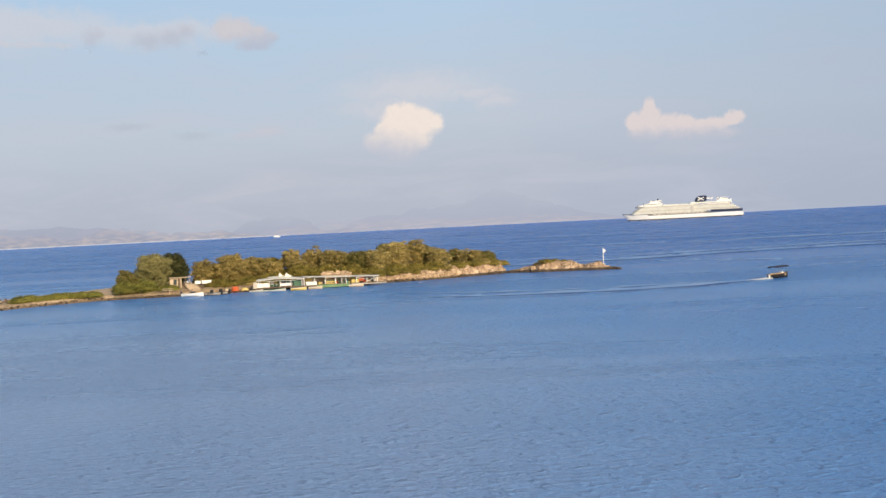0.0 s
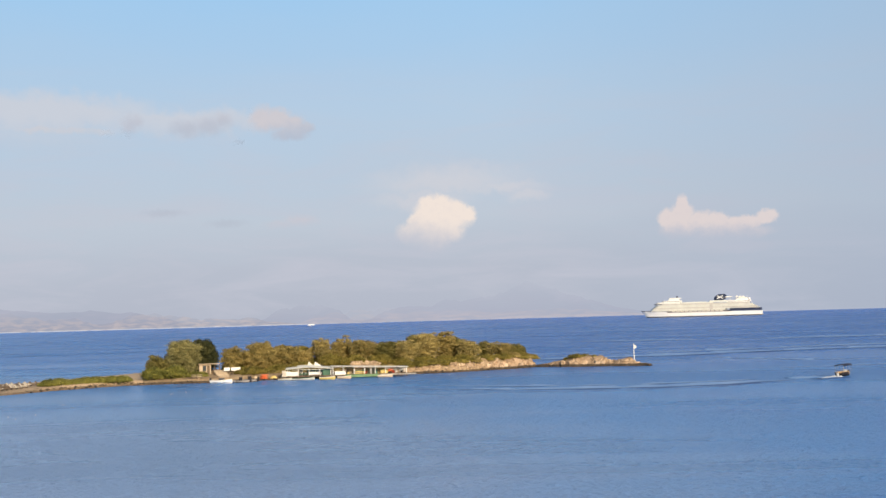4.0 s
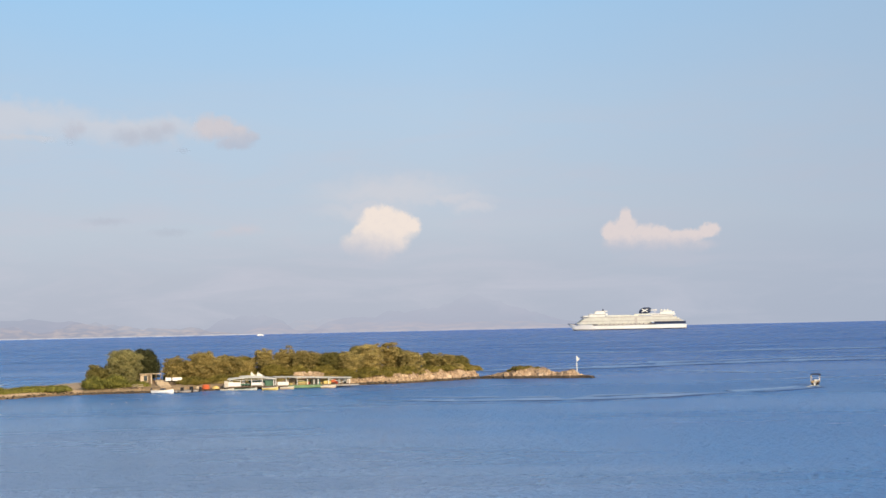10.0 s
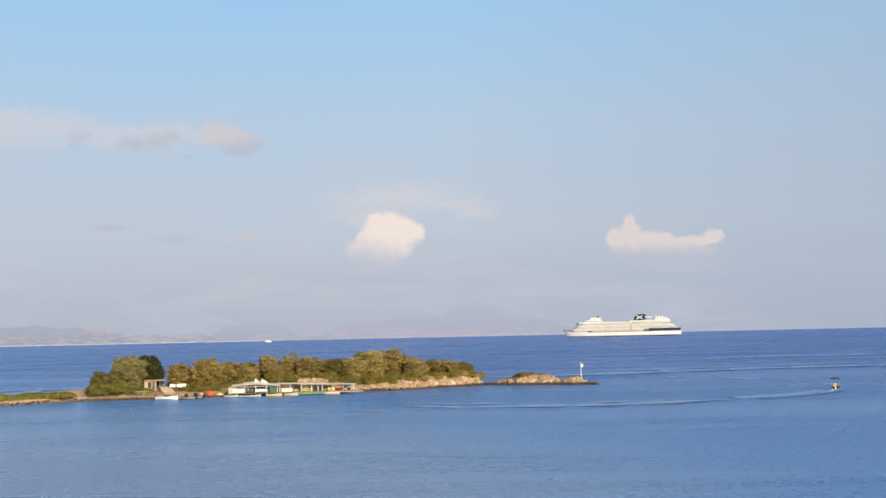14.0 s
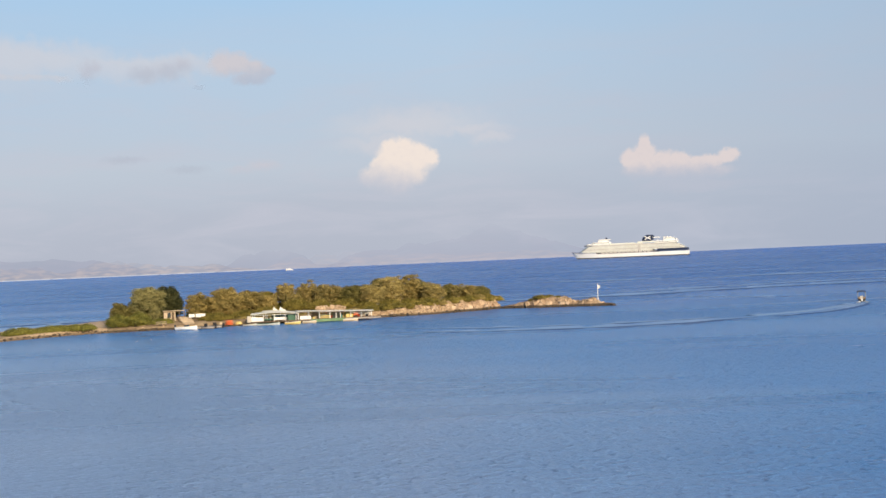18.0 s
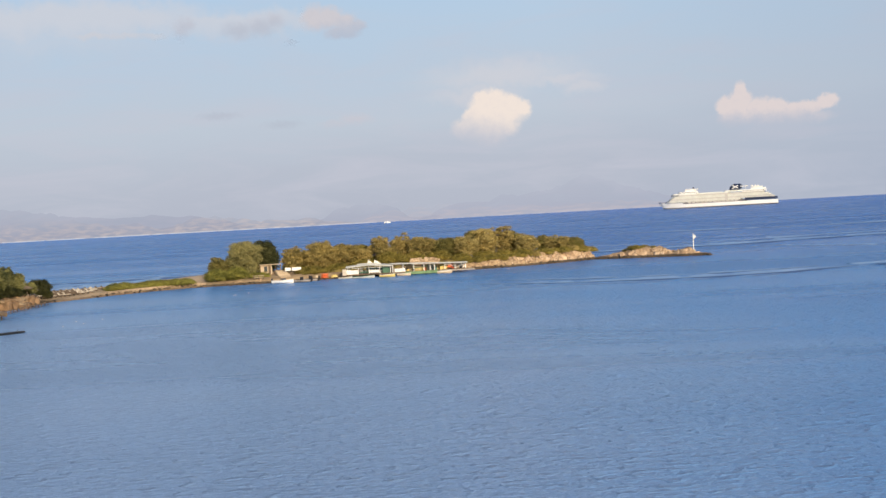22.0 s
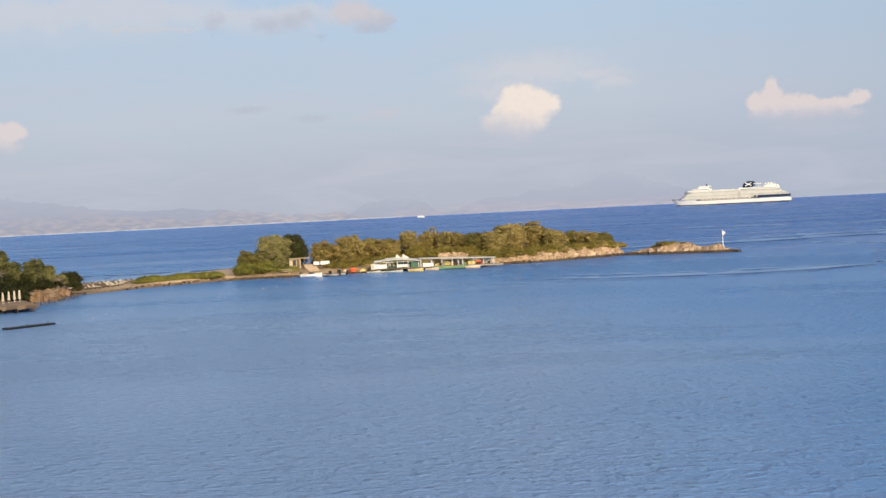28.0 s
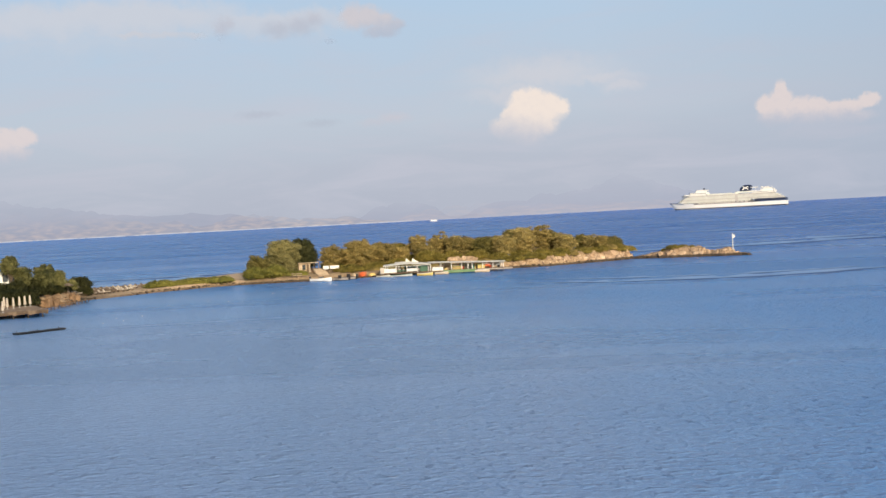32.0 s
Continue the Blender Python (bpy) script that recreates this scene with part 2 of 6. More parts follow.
LEAF_PALE = leaf_material("pale_foliage", (0.200, 0.168, 0.060), (0.660, 0.515, 0.190))
LEAF_BUSH = leaf_material("scrub_foliage", (0.140, 0.122, 0.026), (0.420, 0.330, 0.074))
WHITE = plain("white_paint", (0.70, 0.68, 0.63), (0.84, 0.82, 0.78), 0.4, 0.45)
SHIP_WHITE = plain("ship_white_paint", (0.77, 0.75, 0.69), (0.86, 0.84, 0.79), 0.03, 0.5)
NAVY = plain("navy_paint", (0.012, 0.020, 0.050), (0.020, 0.032, 0.075), 0.05, 0.45)
DARK_GLASS = plain("tinted_glass", (0.035, 0.045, 0.055), (0.07, 0.085, 0.095), 0.3, 0.2)


# ---- mesh helpers ----
def box(bm, x0, x1, y0, y1, z0, z1, lean=(0, 0)):
    """A box; lean shifts its top."""
    lx, ly = lean
    v = [bm.verts.new(c) for c in ((x0, y0, z0), (x1, y0, z0), (x1, y1, z0), (x0, y1, z0),
                                   (x0 + lx, y0 + ly, z1), (x1 + lx, y0 + ly, z1), (x1 + lx, y1 + ly, z1), (x0 + lx, y1 + ly, z1))]
    for f in ((3, 2, 1, 0), (4, 5, 6, 7), (0, 1, 5, 4), (1, 2, 6, 5), (2, 3, 7, 6), (3, 0, 4, 7)):
        bm.faces.new([v[i] for i in f])
    return bm


def rod(bm, a, b, ra, rb=None, n=8):
    """A tapered round bar from a to b."""
    rb = ra if rb is None else rb
    a, b = Vector(a), Vector(b)
    q = (b - a).to_track_quat("Z", "Y")
    rings = []
    for c, r in ((a, ra), (b, rb)):
        rings.append([bm.verts.new(c + q @ Vector((r * math.cos(2 * math.pi * k / n), r * math.sin(2 * math.pi * k / n), 0))) for k in range(n)])
    for k in range(n):
        bm.faces.new((rings[0][k], rings[0][(k + 1) % n], rings[1][(k + 1) % n], rings[1][k]))
    bm.faces.new(rings[0][::-1])
    bm.faces.new(rings[1])
    return bm


def loft(bm, rings, cap=True, close=True):
    """Skin over rings of points of equal count."""
    made = [[bm.verts.new(p) for p in ring] for ring in rings]
    n = len(made[0])
    for a, b in zip(made, made[1:]):
        for k in range(n if close else n - 1):
            bm.faces.new((a[k], a[(k + 1) % n], b[(k + 1) % n], b[k]))
    if cap:
        bm.faces.new(made[0][::-1])
        bm.faces.new(made[-1])
    return bm


def mesh_of(name, bm, material, smooth=False):
    bmesh.ops.recalc_face_normals(bm, faces=bm.faces)
    me = bpy.data.meshes.new(name)
    bm.to_mesh(me)
    bm.free()
    me.materials.append(material)
    if smooth:
        me.polygons.foreach_set("use_smooth", [True] * len(me.polygons))
    return me


def part(name, bm, material, parent, label="", smooth=False):
    ob = new(name, mesh_of(name, bm, material, smooth))
    ob.parent = parent
    return tagged(ob, label)


def raw_mesh(name, verts, faces, material, smooth=True):
    me = bpy.data.meshes.new(name)
    me.from_pydata(verts, [], faces)
    me.materials.append(material)
    if smooth:
        me.polygons.foreach_set("use_smooth", [True] * len(me.polygons))
    return me


def thing(name, m, label, category, group=""):
    ob = new(name)
    ob.matrix_world = m
    return tagged(ob, label, category, group)


def lerp_table(rows, s):
    """Rows of equal length, read at s in 0..1."""
    k = s * (len(rows) - 1)
    i = min(int(k), len(rows) - 2)
    f = k - i
    return [a * (1 - f) + b * f for a, b in zip(rows[i], rows[i + 1])]


# ---- sea, far land, sky ----
def sea_z(d):
    """Height of the sea's surface at distance d."""
    return 6.6 * max(0.0, (d - 1500) / 3450) ** 2


def build_sea():
    radii = [0, 15, 30, 50, 75, 105, 140, 180, 230, 290, 360, 450, 560, 700, 880, 1100, 1400, 1700, 2000, 2300, 2600, 2900, 3200, 3500, 3800, 4100, 4400, 4700, 4950]
    n = 160
    verts = [(0, 0, 0)]
    for r in radii[1:]:
        verts += [(r * math.sin(2 * math.pi * k / n), r * math.cos(2 * math.pi * k / n), sea_z(r)) for k in range(n)]
    faces = [(0, 1 + (k + 1) % n, 1 + k) for k in range(n)]
    for i in range(len(radii) - 2):
        a, b = 1 + i * n, 1 + (i + 1) * n
        faces += [(a + k, a + (k + 1) % n, b + (k + 1) % n, b + k) for k in range(n)]
    tagged(new("water", raw_mesh("water", verts, faces, SEA)), "calm deep blue sea with small wind ripples", "sea", kind="structure")


def build_ridge(name, label, az0, az1, dist, peaks, rough, seed, material):
    """A far range: peaks are (azimuth, width, height)."""
    n, m = 220, 10
    verts, faces = [], []
    for i in range(n + 1):
        az = az0 + (az1 - az0) * i / n
        h = sum(p[2] * math.exp(-((az - p[0]) / p[1]) ** 2) for p in peaks)
        h *= 1 + rough * noise.fractal((az * 0.8, seed, 0), 0.8, 2.0, 5)
        h = max(h, 1.0) * min(1.0, i / 12, (n - i) / 12)
        for j in range(m + 1):
            v = j / m
            fold = 12 * noise.fractal((az * 1.5, v * 3 + seed, 5), 0.8, 2.0, 4)
            d = dist - 130 * (1 - v) + fold * math.sin(math.pi * v)
            z = sea_z(d) - 0.5 + h * v ** 0.8 + (0 if j in (0, m) else h * 0.06 * noise.noise((az * 2, v * 6, seed)))
            verts.append((d * math.sin(radians(az)), d * math.cos(radians(az)), z))
    for i in range(n):
        for j in range(m):
            a = i * (m + 1) + j
            faces.append((a, a + m + 1, a + m + 2, a + 1))
    tagged(new(name, raw_mesh(name, verts, faces, material)), label, "hills", kind="structure")


CLOUDS = []      # each cloud lies a little nearer than the one before


def build_cloud(label, az, el, width, height, material):
    """A cloud sheet on the sky, width and height in degrees, facing the viewer."""
    CLOUDS.append(label)
    d = 4964.0 - 5.0 * len(CLOUDS)
    c = Vector((d * math.sin(radians(az)) * math.cos(radians(el)), d * math.cos(radians(az)) * math.cos(radians(el)), EYE_Z + d * math.sin(radians(el))))
    w, h = d * radians(width) / 2, d * radians(height) / 2
    verts, faces, nx, ny = [], [], 16, 8
    for j in range(ny + 1):
        for i in range(nx + 1):
            x, y = w * (2 * i / nx - 1), h * (2 * j / ny - 1)
            verts.append((x, y, (x * x + y * y) / (2 * d)))
    for j in range(ny):
        for i in range(nx):
            a = j * (nx + 1) + i
            faces.append((a, a + 1, a + nx + 2, a + nx + 1))
    ob = new("cloud", raw_mesh("cloud", verts, faces, material))
    ob.matrix_world = look(c, (0, 0, EYE_Z)) @ pose(0, 0, 0, 0, 180, 0)
    return tagged(ob, label, "cloud", kind="structure")


def build_haze():
    """The hazy lower sky in front: a far curved backdrop that clears upwards into the open sky."""
    m = Nodes("sky_haze")
    pos = m.add("ShaderNodeNewGeometry").outputs["Position"]
    s = m.add("ShaderNodeSeparateXYZ", {0: pos})
    flat = m.math("SQRT", m.math("ADD", m.math("MULTIPLY", s.outputs[0], s.outputs[0]), m.math("MULTIPLY", s.outputs[1], s.outputs[1])))
    up = m.math("DIVIDE", m.math("SUBTRACT", s.outputs[2], EYE_Z), flat)
    band = m.noise(m.add("ShaderNodeMapping", {"Vector": pos, "Scale": (0.5, 0.5, 2.2)}).outputs[0], 0.0022, 4.0, 0.55)
    up = m.math("ADD", up, m.math("MULTIPLY", m.math("SUBTRACT", band, 0.5), 0.035))
    n = m.ramp(up, [(0.0, (0.455, 0.485, 0.575, 1.0)), (0.035, (0.482, 0.522, 0.610, 1.0)), (0.075, (0.520, 0.586, 0.674, 1.0)), (0.15, (0.466, 0.604, 0.760, 1.0)),
                    (0.24, (0.355, 0.590, 0.850, 1.0)), (0.60, (0.20, 0.42, 0.75, 0.0))])
    veil = m.noise(m.add("ShaderNodeMapping", {"Vector": pos, "Scale": (0.6, 0.6, 3.2)}).outputs[0], 0.0030, 6.0, 0.6, 0.6)
    veil = m.math("MULTIPLY", m.span(veil, 0.45, 0.70), m.span(up, 0.0, 0.20, 0.75, 0.0))
    veiled = m.mix(veil, n.outputs[0], (0.560, 0.570, 0.655, 1.0))
    east = m.span(m.math("DIVIDE", s.outputs[0], flat), 0.0, 0.32, 0.0, 1.0)
    veiled = m.mix(m.math("MULTIPLY", east, 0.45), veiled, (0.345, 0.430, 0.560, 1.0))
    em = m.add("ShaderNodeEmission", {"Color": veiled})
    mixed = m.add("ShaderNodeMixShader", {0: n.outputs[1], 1: m.add("ShaderNodeBsdfTransparent").outputs[0], 2: em.outputs[0]})
    verts, faces, na, ne = [], [], 72, 14
    for i in range(na + 1):
        az = radians(-110 + 215 * i / na)
        for j in range(ne + 1):
            el = radians(-0.6 + 33 * j / ne)
            verts.append((4985 * math.sin(az) * math.cos(el), 4985 * math.cos(az) * math.cos(el), EYE_Z + 4985 * math.sin(el)))
    for i in range(na):
        for j in range(ne):
            a = i * (ne + 1) + j
            faces.append((a, a + ne + 1, a + ne + 2, a + 1))
    tagged(new("backdrop_sky", raw_mesh("backdrop_sky", verts, faces, m.out(mixed.outputs[0]))), "hazy lavender lower sky clearing to blue", "sky", kind="structure")


build_sea()
build_haze()
DEG = 4960 * math.pi / 180     # metres to a degree on the sky


def lobes_of(rows):
    return [tuple(v * DEG for v in r) for r in rows]


# pale glowing colours with the haze already mixed into them
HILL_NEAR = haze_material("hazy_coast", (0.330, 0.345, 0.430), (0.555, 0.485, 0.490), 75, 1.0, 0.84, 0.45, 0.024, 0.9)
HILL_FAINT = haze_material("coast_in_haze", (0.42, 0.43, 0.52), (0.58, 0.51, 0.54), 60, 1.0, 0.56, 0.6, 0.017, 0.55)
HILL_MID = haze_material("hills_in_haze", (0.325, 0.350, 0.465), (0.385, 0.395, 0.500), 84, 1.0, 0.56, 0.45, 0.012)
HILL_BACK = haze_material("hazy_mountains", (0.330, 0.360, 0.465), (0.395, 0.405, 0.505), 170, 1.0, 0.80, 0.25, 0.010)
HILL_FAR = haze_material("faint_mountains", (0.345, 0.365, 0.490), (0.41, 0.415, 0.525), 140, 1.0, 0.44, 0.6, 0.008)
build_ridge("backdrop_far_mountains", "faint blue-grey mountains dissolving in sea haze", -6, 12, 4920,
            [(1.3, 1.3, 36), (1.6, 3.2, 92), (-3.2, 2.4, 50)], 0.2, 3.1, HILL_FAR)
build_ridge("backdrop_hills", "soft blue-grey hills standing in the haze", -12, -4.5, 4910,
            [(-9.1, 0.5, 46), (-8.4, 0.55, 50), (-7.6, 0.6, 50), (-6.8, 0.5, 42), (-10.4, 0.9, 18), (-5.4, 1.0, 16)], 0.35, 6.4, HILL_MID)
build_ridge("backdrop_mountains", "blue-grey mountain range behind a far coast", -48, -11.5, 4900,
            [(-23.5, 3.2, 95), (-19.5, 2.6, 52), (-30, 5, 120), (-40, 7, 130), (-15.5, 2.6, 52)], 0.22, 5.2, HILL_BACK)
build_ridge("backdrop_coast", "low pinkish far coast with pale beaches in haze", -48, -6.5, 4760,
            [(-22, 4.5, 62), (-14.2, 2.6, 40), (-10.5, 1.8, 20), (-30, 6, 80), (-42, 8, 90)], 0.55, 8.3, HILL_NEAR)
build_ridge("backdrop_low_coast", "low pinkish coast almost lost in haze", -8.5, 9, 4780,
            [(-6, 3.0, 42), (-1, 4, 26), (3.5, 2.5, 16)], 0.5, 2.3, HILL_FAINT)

PINK, GREY = (0.625, 0.595, 0.63), (0.42, 0.445, 0.53)
build_cloud("thin pale cirrus veil", -0.6, 5.3, 13.0, 3.8, cloud_material(
    "cirrus", lobes_of([(2.0, -0.30, 1.2, 0.42), (1.0, 0.10, 2.4, 0.45), (-1.4, 0.45, 4.4, 0.95), (-2.4, -0.3, 3.0, 0.6)]), (0.655, 0.645, 0.685), (0.59, 0.605, 0.675), 0.66, 0.9, 0.010, (-3.0 * DEG, 0.3 * DEG)))
build_cloud("broad thin grey veil of high cloud", -17.5, 8.3, 20.0, 4.4, cloud_material(
    "veil", lobes_of([(-2.5, 0.30, 8.0, 1.15), (4.4, -0.02, 4.6, 0.80), (-3, -0.9, 6, 0.8)]), (0.60, 0.63, 0.70), (0.53, 0.575, 0.665), 0.90, 0.55, 0.008, (-1.6 * DEG, 0.5 * DEG), 0.1))
build_cloud("rounded bright cumulus cloud above the horizon", -2.3, 4.0, 6.4, 4.6, cloud_material(
    "cumulus", lobes_of([(-0.55, 0.74, 0.48, 0.50), (0.0, 0.72, 0.72, 0.52), (0.60, 0.50, 0.76, 0.50), (1.06, 0.30, 0.52, 0.45), (0.25, 0.05, 1.20, 0.65), (-0.85, 0.05, 0.66, 0.55), (-0.55, 0.34, 0.75, 0.55),
                         (-1.35, -0.45, 0.66, 0.60), (-0.55, -0.65, 1.10, 0.90), (0.20, -0.40, 0.95, 0.60)]),
    (0.90, 0.785, 0.705), (0.615, 0.57, 0.63), 0.95, 0.50, 0.021, (-1.75 * DEG, 0.30 * DEG), 0.0, 0.22))
build_cloud("long pale cumulus cloud with a pointed tower", 9.3, 3.65, 8.0, 3.6, cloud_material(
    "cumulus_long", lobes_of([(-1.50, 0.78, 0.36, 0.50), (-1.55, 0.30, 0.66, 0.62), (-2.10, 0.20, 0.50, 0.50), (-1.65, -0.28, 0.95, 0.55), (-0.75, 0.05, 0.75, 0.50), (-0.15, 0.02, 0.66, 0.44),
                              (0.55, -0.12, 0.70, 0.36), (1.25, -0.06, 0.66, 0.36), (1.86, 0.10, 0.56, 0.36), (0.2, -0.5, 2.2, 0.40), (0.1, -1.0, 2.4, 0.45)]),
    (0.775, 0.675, 0.655), (0.56, 0.54, 0.615), 0.86, 0.46, 0.023, (-0.80 * DEG, 0.05 * DEG), 0.16, 0.03))
build_cloud("small pink-topped grey cloud", -8.85, 8.3, 3.7, 2.4, cloud_material(
    "grey_cloud", lobes_of([(-0.80, 0.16, 0.66, 0.66), (-0.2, 0.12, 0.80, 0.60), (0.42, -0.05, 0.72, 0.48), (0.9, -0.28, 0.55, 0.34), (0.35, -0.48, 1.0, 0.36)]),
    PINK, (0.47, 0.485, 0.57), 0.94, 0.6, 0.020, (-0.75 * DEG, 0.20 * DEG), 0.65, -0.10))
build_cloud("flat grey cloud bank", -12.2, 8.3, 4.1, 2.1, cloud_material(
    "grey_bank", lobes_of([(-0.6, -0.22, 0.95, 0.50), (0.3, -0.12, 0.95, 0.56), (0.86, 0.08, 0.55, 0.46)]), (0.54, 0.535, 0.60), (0.45, 0.475, 0.56), 0.66, 0.9, 0.022, (-0.5 * DEG, 0.55 * DEG), 0.8))
build_cloud("small grey cloud puff", -15.2, 8.2, 2.1, 1.9, cloud_material(
    "grey_puff", lobes_of([(0.1, 0.0, 0.48, 0.62), (0.35, 0.15, 0.40, 0.40)]), (0.52, 0.52, 0.59), (0.46, 0.475, 0.56), 0.55, 0.9, 0.022, (-0.5 * DEG, 0.3 * DEG), 0.8))
build_cloud("pale pinkish cloud strip", -17.6, 7.95, 5.0, 1.2, cloud_material(
    "pale_strip", lobes_of([(1.2, -0.02, 0.8, 0.22), (0.2, 0.02, 1.4, 0.20), (-1.1, 0.06, 1.0, 0.18)]), (0.625, 0.615, 0.65), (0.57, 0.58, 0.64), 0.6, 0.8, 0.022, (-0.3 * DEG, 0.15 * DEG), 0.6))
build_cloud("thin dark cloud wisp", -13.8, 4.60, 3.4, 1.0, cloud_material(
    "wisp", lobes_of([(0, 0, 1.2, 0.24)]), GREY, GREY, 0.34, 0.9, 0.03, (-1.0 * DEG, 0.2 * DEG)))
build_cloud("thin dark cloud wisp", -11.2, 4.14, 3.4, 1.0, cloud_material(
    "wisp_low", lobes_of([(0, 0, 1.1, 0.26)]), GREY, GREY, 0.32, 0.9, 0.03, (-1.0 * DEG, 0.2 * DEG)))
build_cloud("tiny dark cloud scrap", -10.65, 7.5, 1.1, 0.6, cloud_material(
    "scrap", lobes_of([(0, 0, 0.32, 0.16)]), GREY, GREY, 0.28, 0.8, 0.05, (-1.0 * DEG, 0.2 * DEG)))
build_cloud("faint pink cloud puff", -8.4, 4.15, 4.0, 1.6, cloud_material(
    "pink_puff", lobes_of([(0.2, 0.02, 1.0, 0.36), (-0.6, -0.1, 1.0, 0.26)]), (0.62, 0.575, 0.62), (0.56, 0.55, 0.625), 0.6, 0.9, 0.03, (-0.3 * DEG, 0.2 * DEG), 0.4))
build_cloud("pale pink cumulus cloud", -24.0, 3.75, 5.0, 3.2, cloud_material(
    "cumulus_west", lobes_of([(0.72, 0.22, 0.62, 0.48), (0.1, 0.18, 0.85, 0.55), (-0.8, 0.1, 1.0, 0.75), (0.2, -0.4, 1.0, 0.5)]), (0.76, 0.67, 0.66), (0.56, 0.54, 0.62), 0.84, 0.4, 0.02, (-0.9 * DEG, 0.1 * DEG)))


# ---- land ----
GROUND = []      # (bvh) of every piece of land


def build_land(name, label, stations, seed, material, nu=160, nv=44, crag=1.0, ledge=1.2):
    """Land from a near shore to a far shore. Stations: near x, y, far x, y, height of the shore bank, height of the middle."""
    from mathutils.bvhtree import BVHTree
    verts, faces = [], []
    for i in range(nu + 1):
        s = i / nu
        x0, y0, x1, y1, bank, hump = lerp_table(stations, s)
        for j in range(nv + 1):
            v = (j / nv) ** 1.5
            x, y = x0 + (x1 - x0) * v, y0 + (y1 - y0) * v
            jag = noise.fractal((x * 0.09, y * 0.09, seed), 0.7, 2.0, 4)
            d = v * math.hypot(x1 - x0, y1 - y0) + 1.6 * jag * crag
            far = (1 - v) * math.hypot(x1 - x0, y1 - y0) + 1.6 * jag
            run = 1.0 + bank * 0.55
            t = min(1.0, max(0.0, (d - ledge) / run))
            z = -1.0 + (1.0 + min(0.35, bank)) * min(1.0, max(0.0, (d + 0.6) / 0.9)) + max(0.0, bank - 0.35) * t ** 0.65
            mid = math.sin(math.pi * min(1.0, max(0.0, v * 0.96 + 0.02)))
            z += (hump - bank) * mid ** 0.8 if t >= 1 else 0
            rug = noise.fractal((x * 0.35, y * 0.35, seed + 4), 0.6, 2.0, 4)
            ridge = abs(noise.noise((x * 0.5, y * 0.5, seed + 9)))
            z += crag * t * (0.35 * rug * min(1.5, 0.4 + bank * 0.5) + (0.5 * bank - 0.3) * (ridge - 0.25) * max(0.0, 1 - d / 14))
            z = min(z, -1.0 + far * 0.7)
            if j == 0:
                z = -2.0
            verts.append((x + 0.5 * crag * rug * t, y - (1.5 if j == 0 else 0.0), z))
    for i in range(nu):
        for j in range(nv):
            a = i * (nv + 1) + j
            faces.append((a, a + nv + 1, a + nv + 2, a + 1))
    ob = tagged(new(name, raw_mesh(name, verts, faces, material)), label, "land", kind="structure")
    GROUND.append(BVHTree.FromPolygons([Vector(v) for v in verts], faces))
    return ob


def ground_z(x, y):
    best = 0.0
    for tree in GROUND:
        hit = tree.ray_cast(Vector((x, y, 60)), Vector((0, 0, -1)))
        if hit[0] is not None:
            best = max(best, hit[0].z)
    return best


SPIT = [(-139, 332, -172, 390, 0.4, 0.8), (-134.5, 339, -162, 405, 0.4, 0.8), (-129.5, 346, -155, 410, 0.4, 0.8), (-122, 366, -142, 412, 0.8, 1.0),
        (-114, 379, -133, 424, 1.2, 1.3), (-107, 388, -126, 440, 1.2, 1.4), (-102, 388, -124, 462, 0.9, 1.6)]
ISLAND = [(-104, 388, -124, 462, 0.7, 1.3), (-94, 390, -110, 466, 1.1, 1.7), (-85, 391.5, -96, 468, 1.0, 1.9), (-73, 396, -80, 467, 0.9, 2.0),
          (-62, 402, -66, 466, 0.8, 2.4), (-47, 405, -50, 465, 0.9, 2.8), (-35, 409, -37, 465, 1.1, 3.0), (-26, 415, -24, 465, 1.5, 3.2),
          (-15, 420, -10, 464, 2.5, 3.6), (-4, 429, 0, 463, 3.1, 3.7), (5.2, 438, 6.6, 461, 3.5, 3.8), (8.6, 442.5, 9.6, 459, 3.3, 3.5), (10.9, 446, 11.6, 457, 0.5, 0.7)]
ISLET = [(11.2, 446, 12.5, 452, 0.4, 0.5), (18, 442, 20, 452, 1.3, 1.7), (24.5, 439.5, 27, 452, 2.4, 3.5), (31, 438, 34, 449, 2.3, 3.0),
         (36, 437, 38, 445, 1.2, 1.4), (41, 434.5, 43, 441, 2.2, 2.8), (44.5, 433, 46, 438, 1.5, 1.8), (47.9, 431, 48.8, 434, 0.2, 0.3)]
HEADLAND = [(-150, 225, -230, 250, 1.8, 5.0), (-140, 262, -220, 290, 1.8, 5.0), (-135, 285, -210, 320, 1.8, 5.0), (-134, 300, -205, 345, 2.0, 4.6), (-134, 310, -203, 357, 2.1, 4.3),
            (-131.5, 320, -200, 370, 2.2, 4.0), (-131.5, 335, -185, 385, 1.8, 3.0), (-134, 345, -170, 392, 0.8, 1.4)]
spit = build_land("ground_spit", "low sandy spit with a gravelly shore", SPIT, 11.0, SAND, 120, 40, 0.35, 0.2)
island = build_land("ground_island", "low wooded island with tan rock cliffs along its shore", ISLAND, 2.0, LAND, 240, 56)
islet = build_land("ground_islet", "bare tan rock islet with a low ridge", ISLET, 5.0, ROCK, 130, 36, 1.1, 0.5)
headland = build_land("ground_headland", "rocky wooded headland with a low earth bank", HEADLAND, 7.0, EARTH, 150, 40)


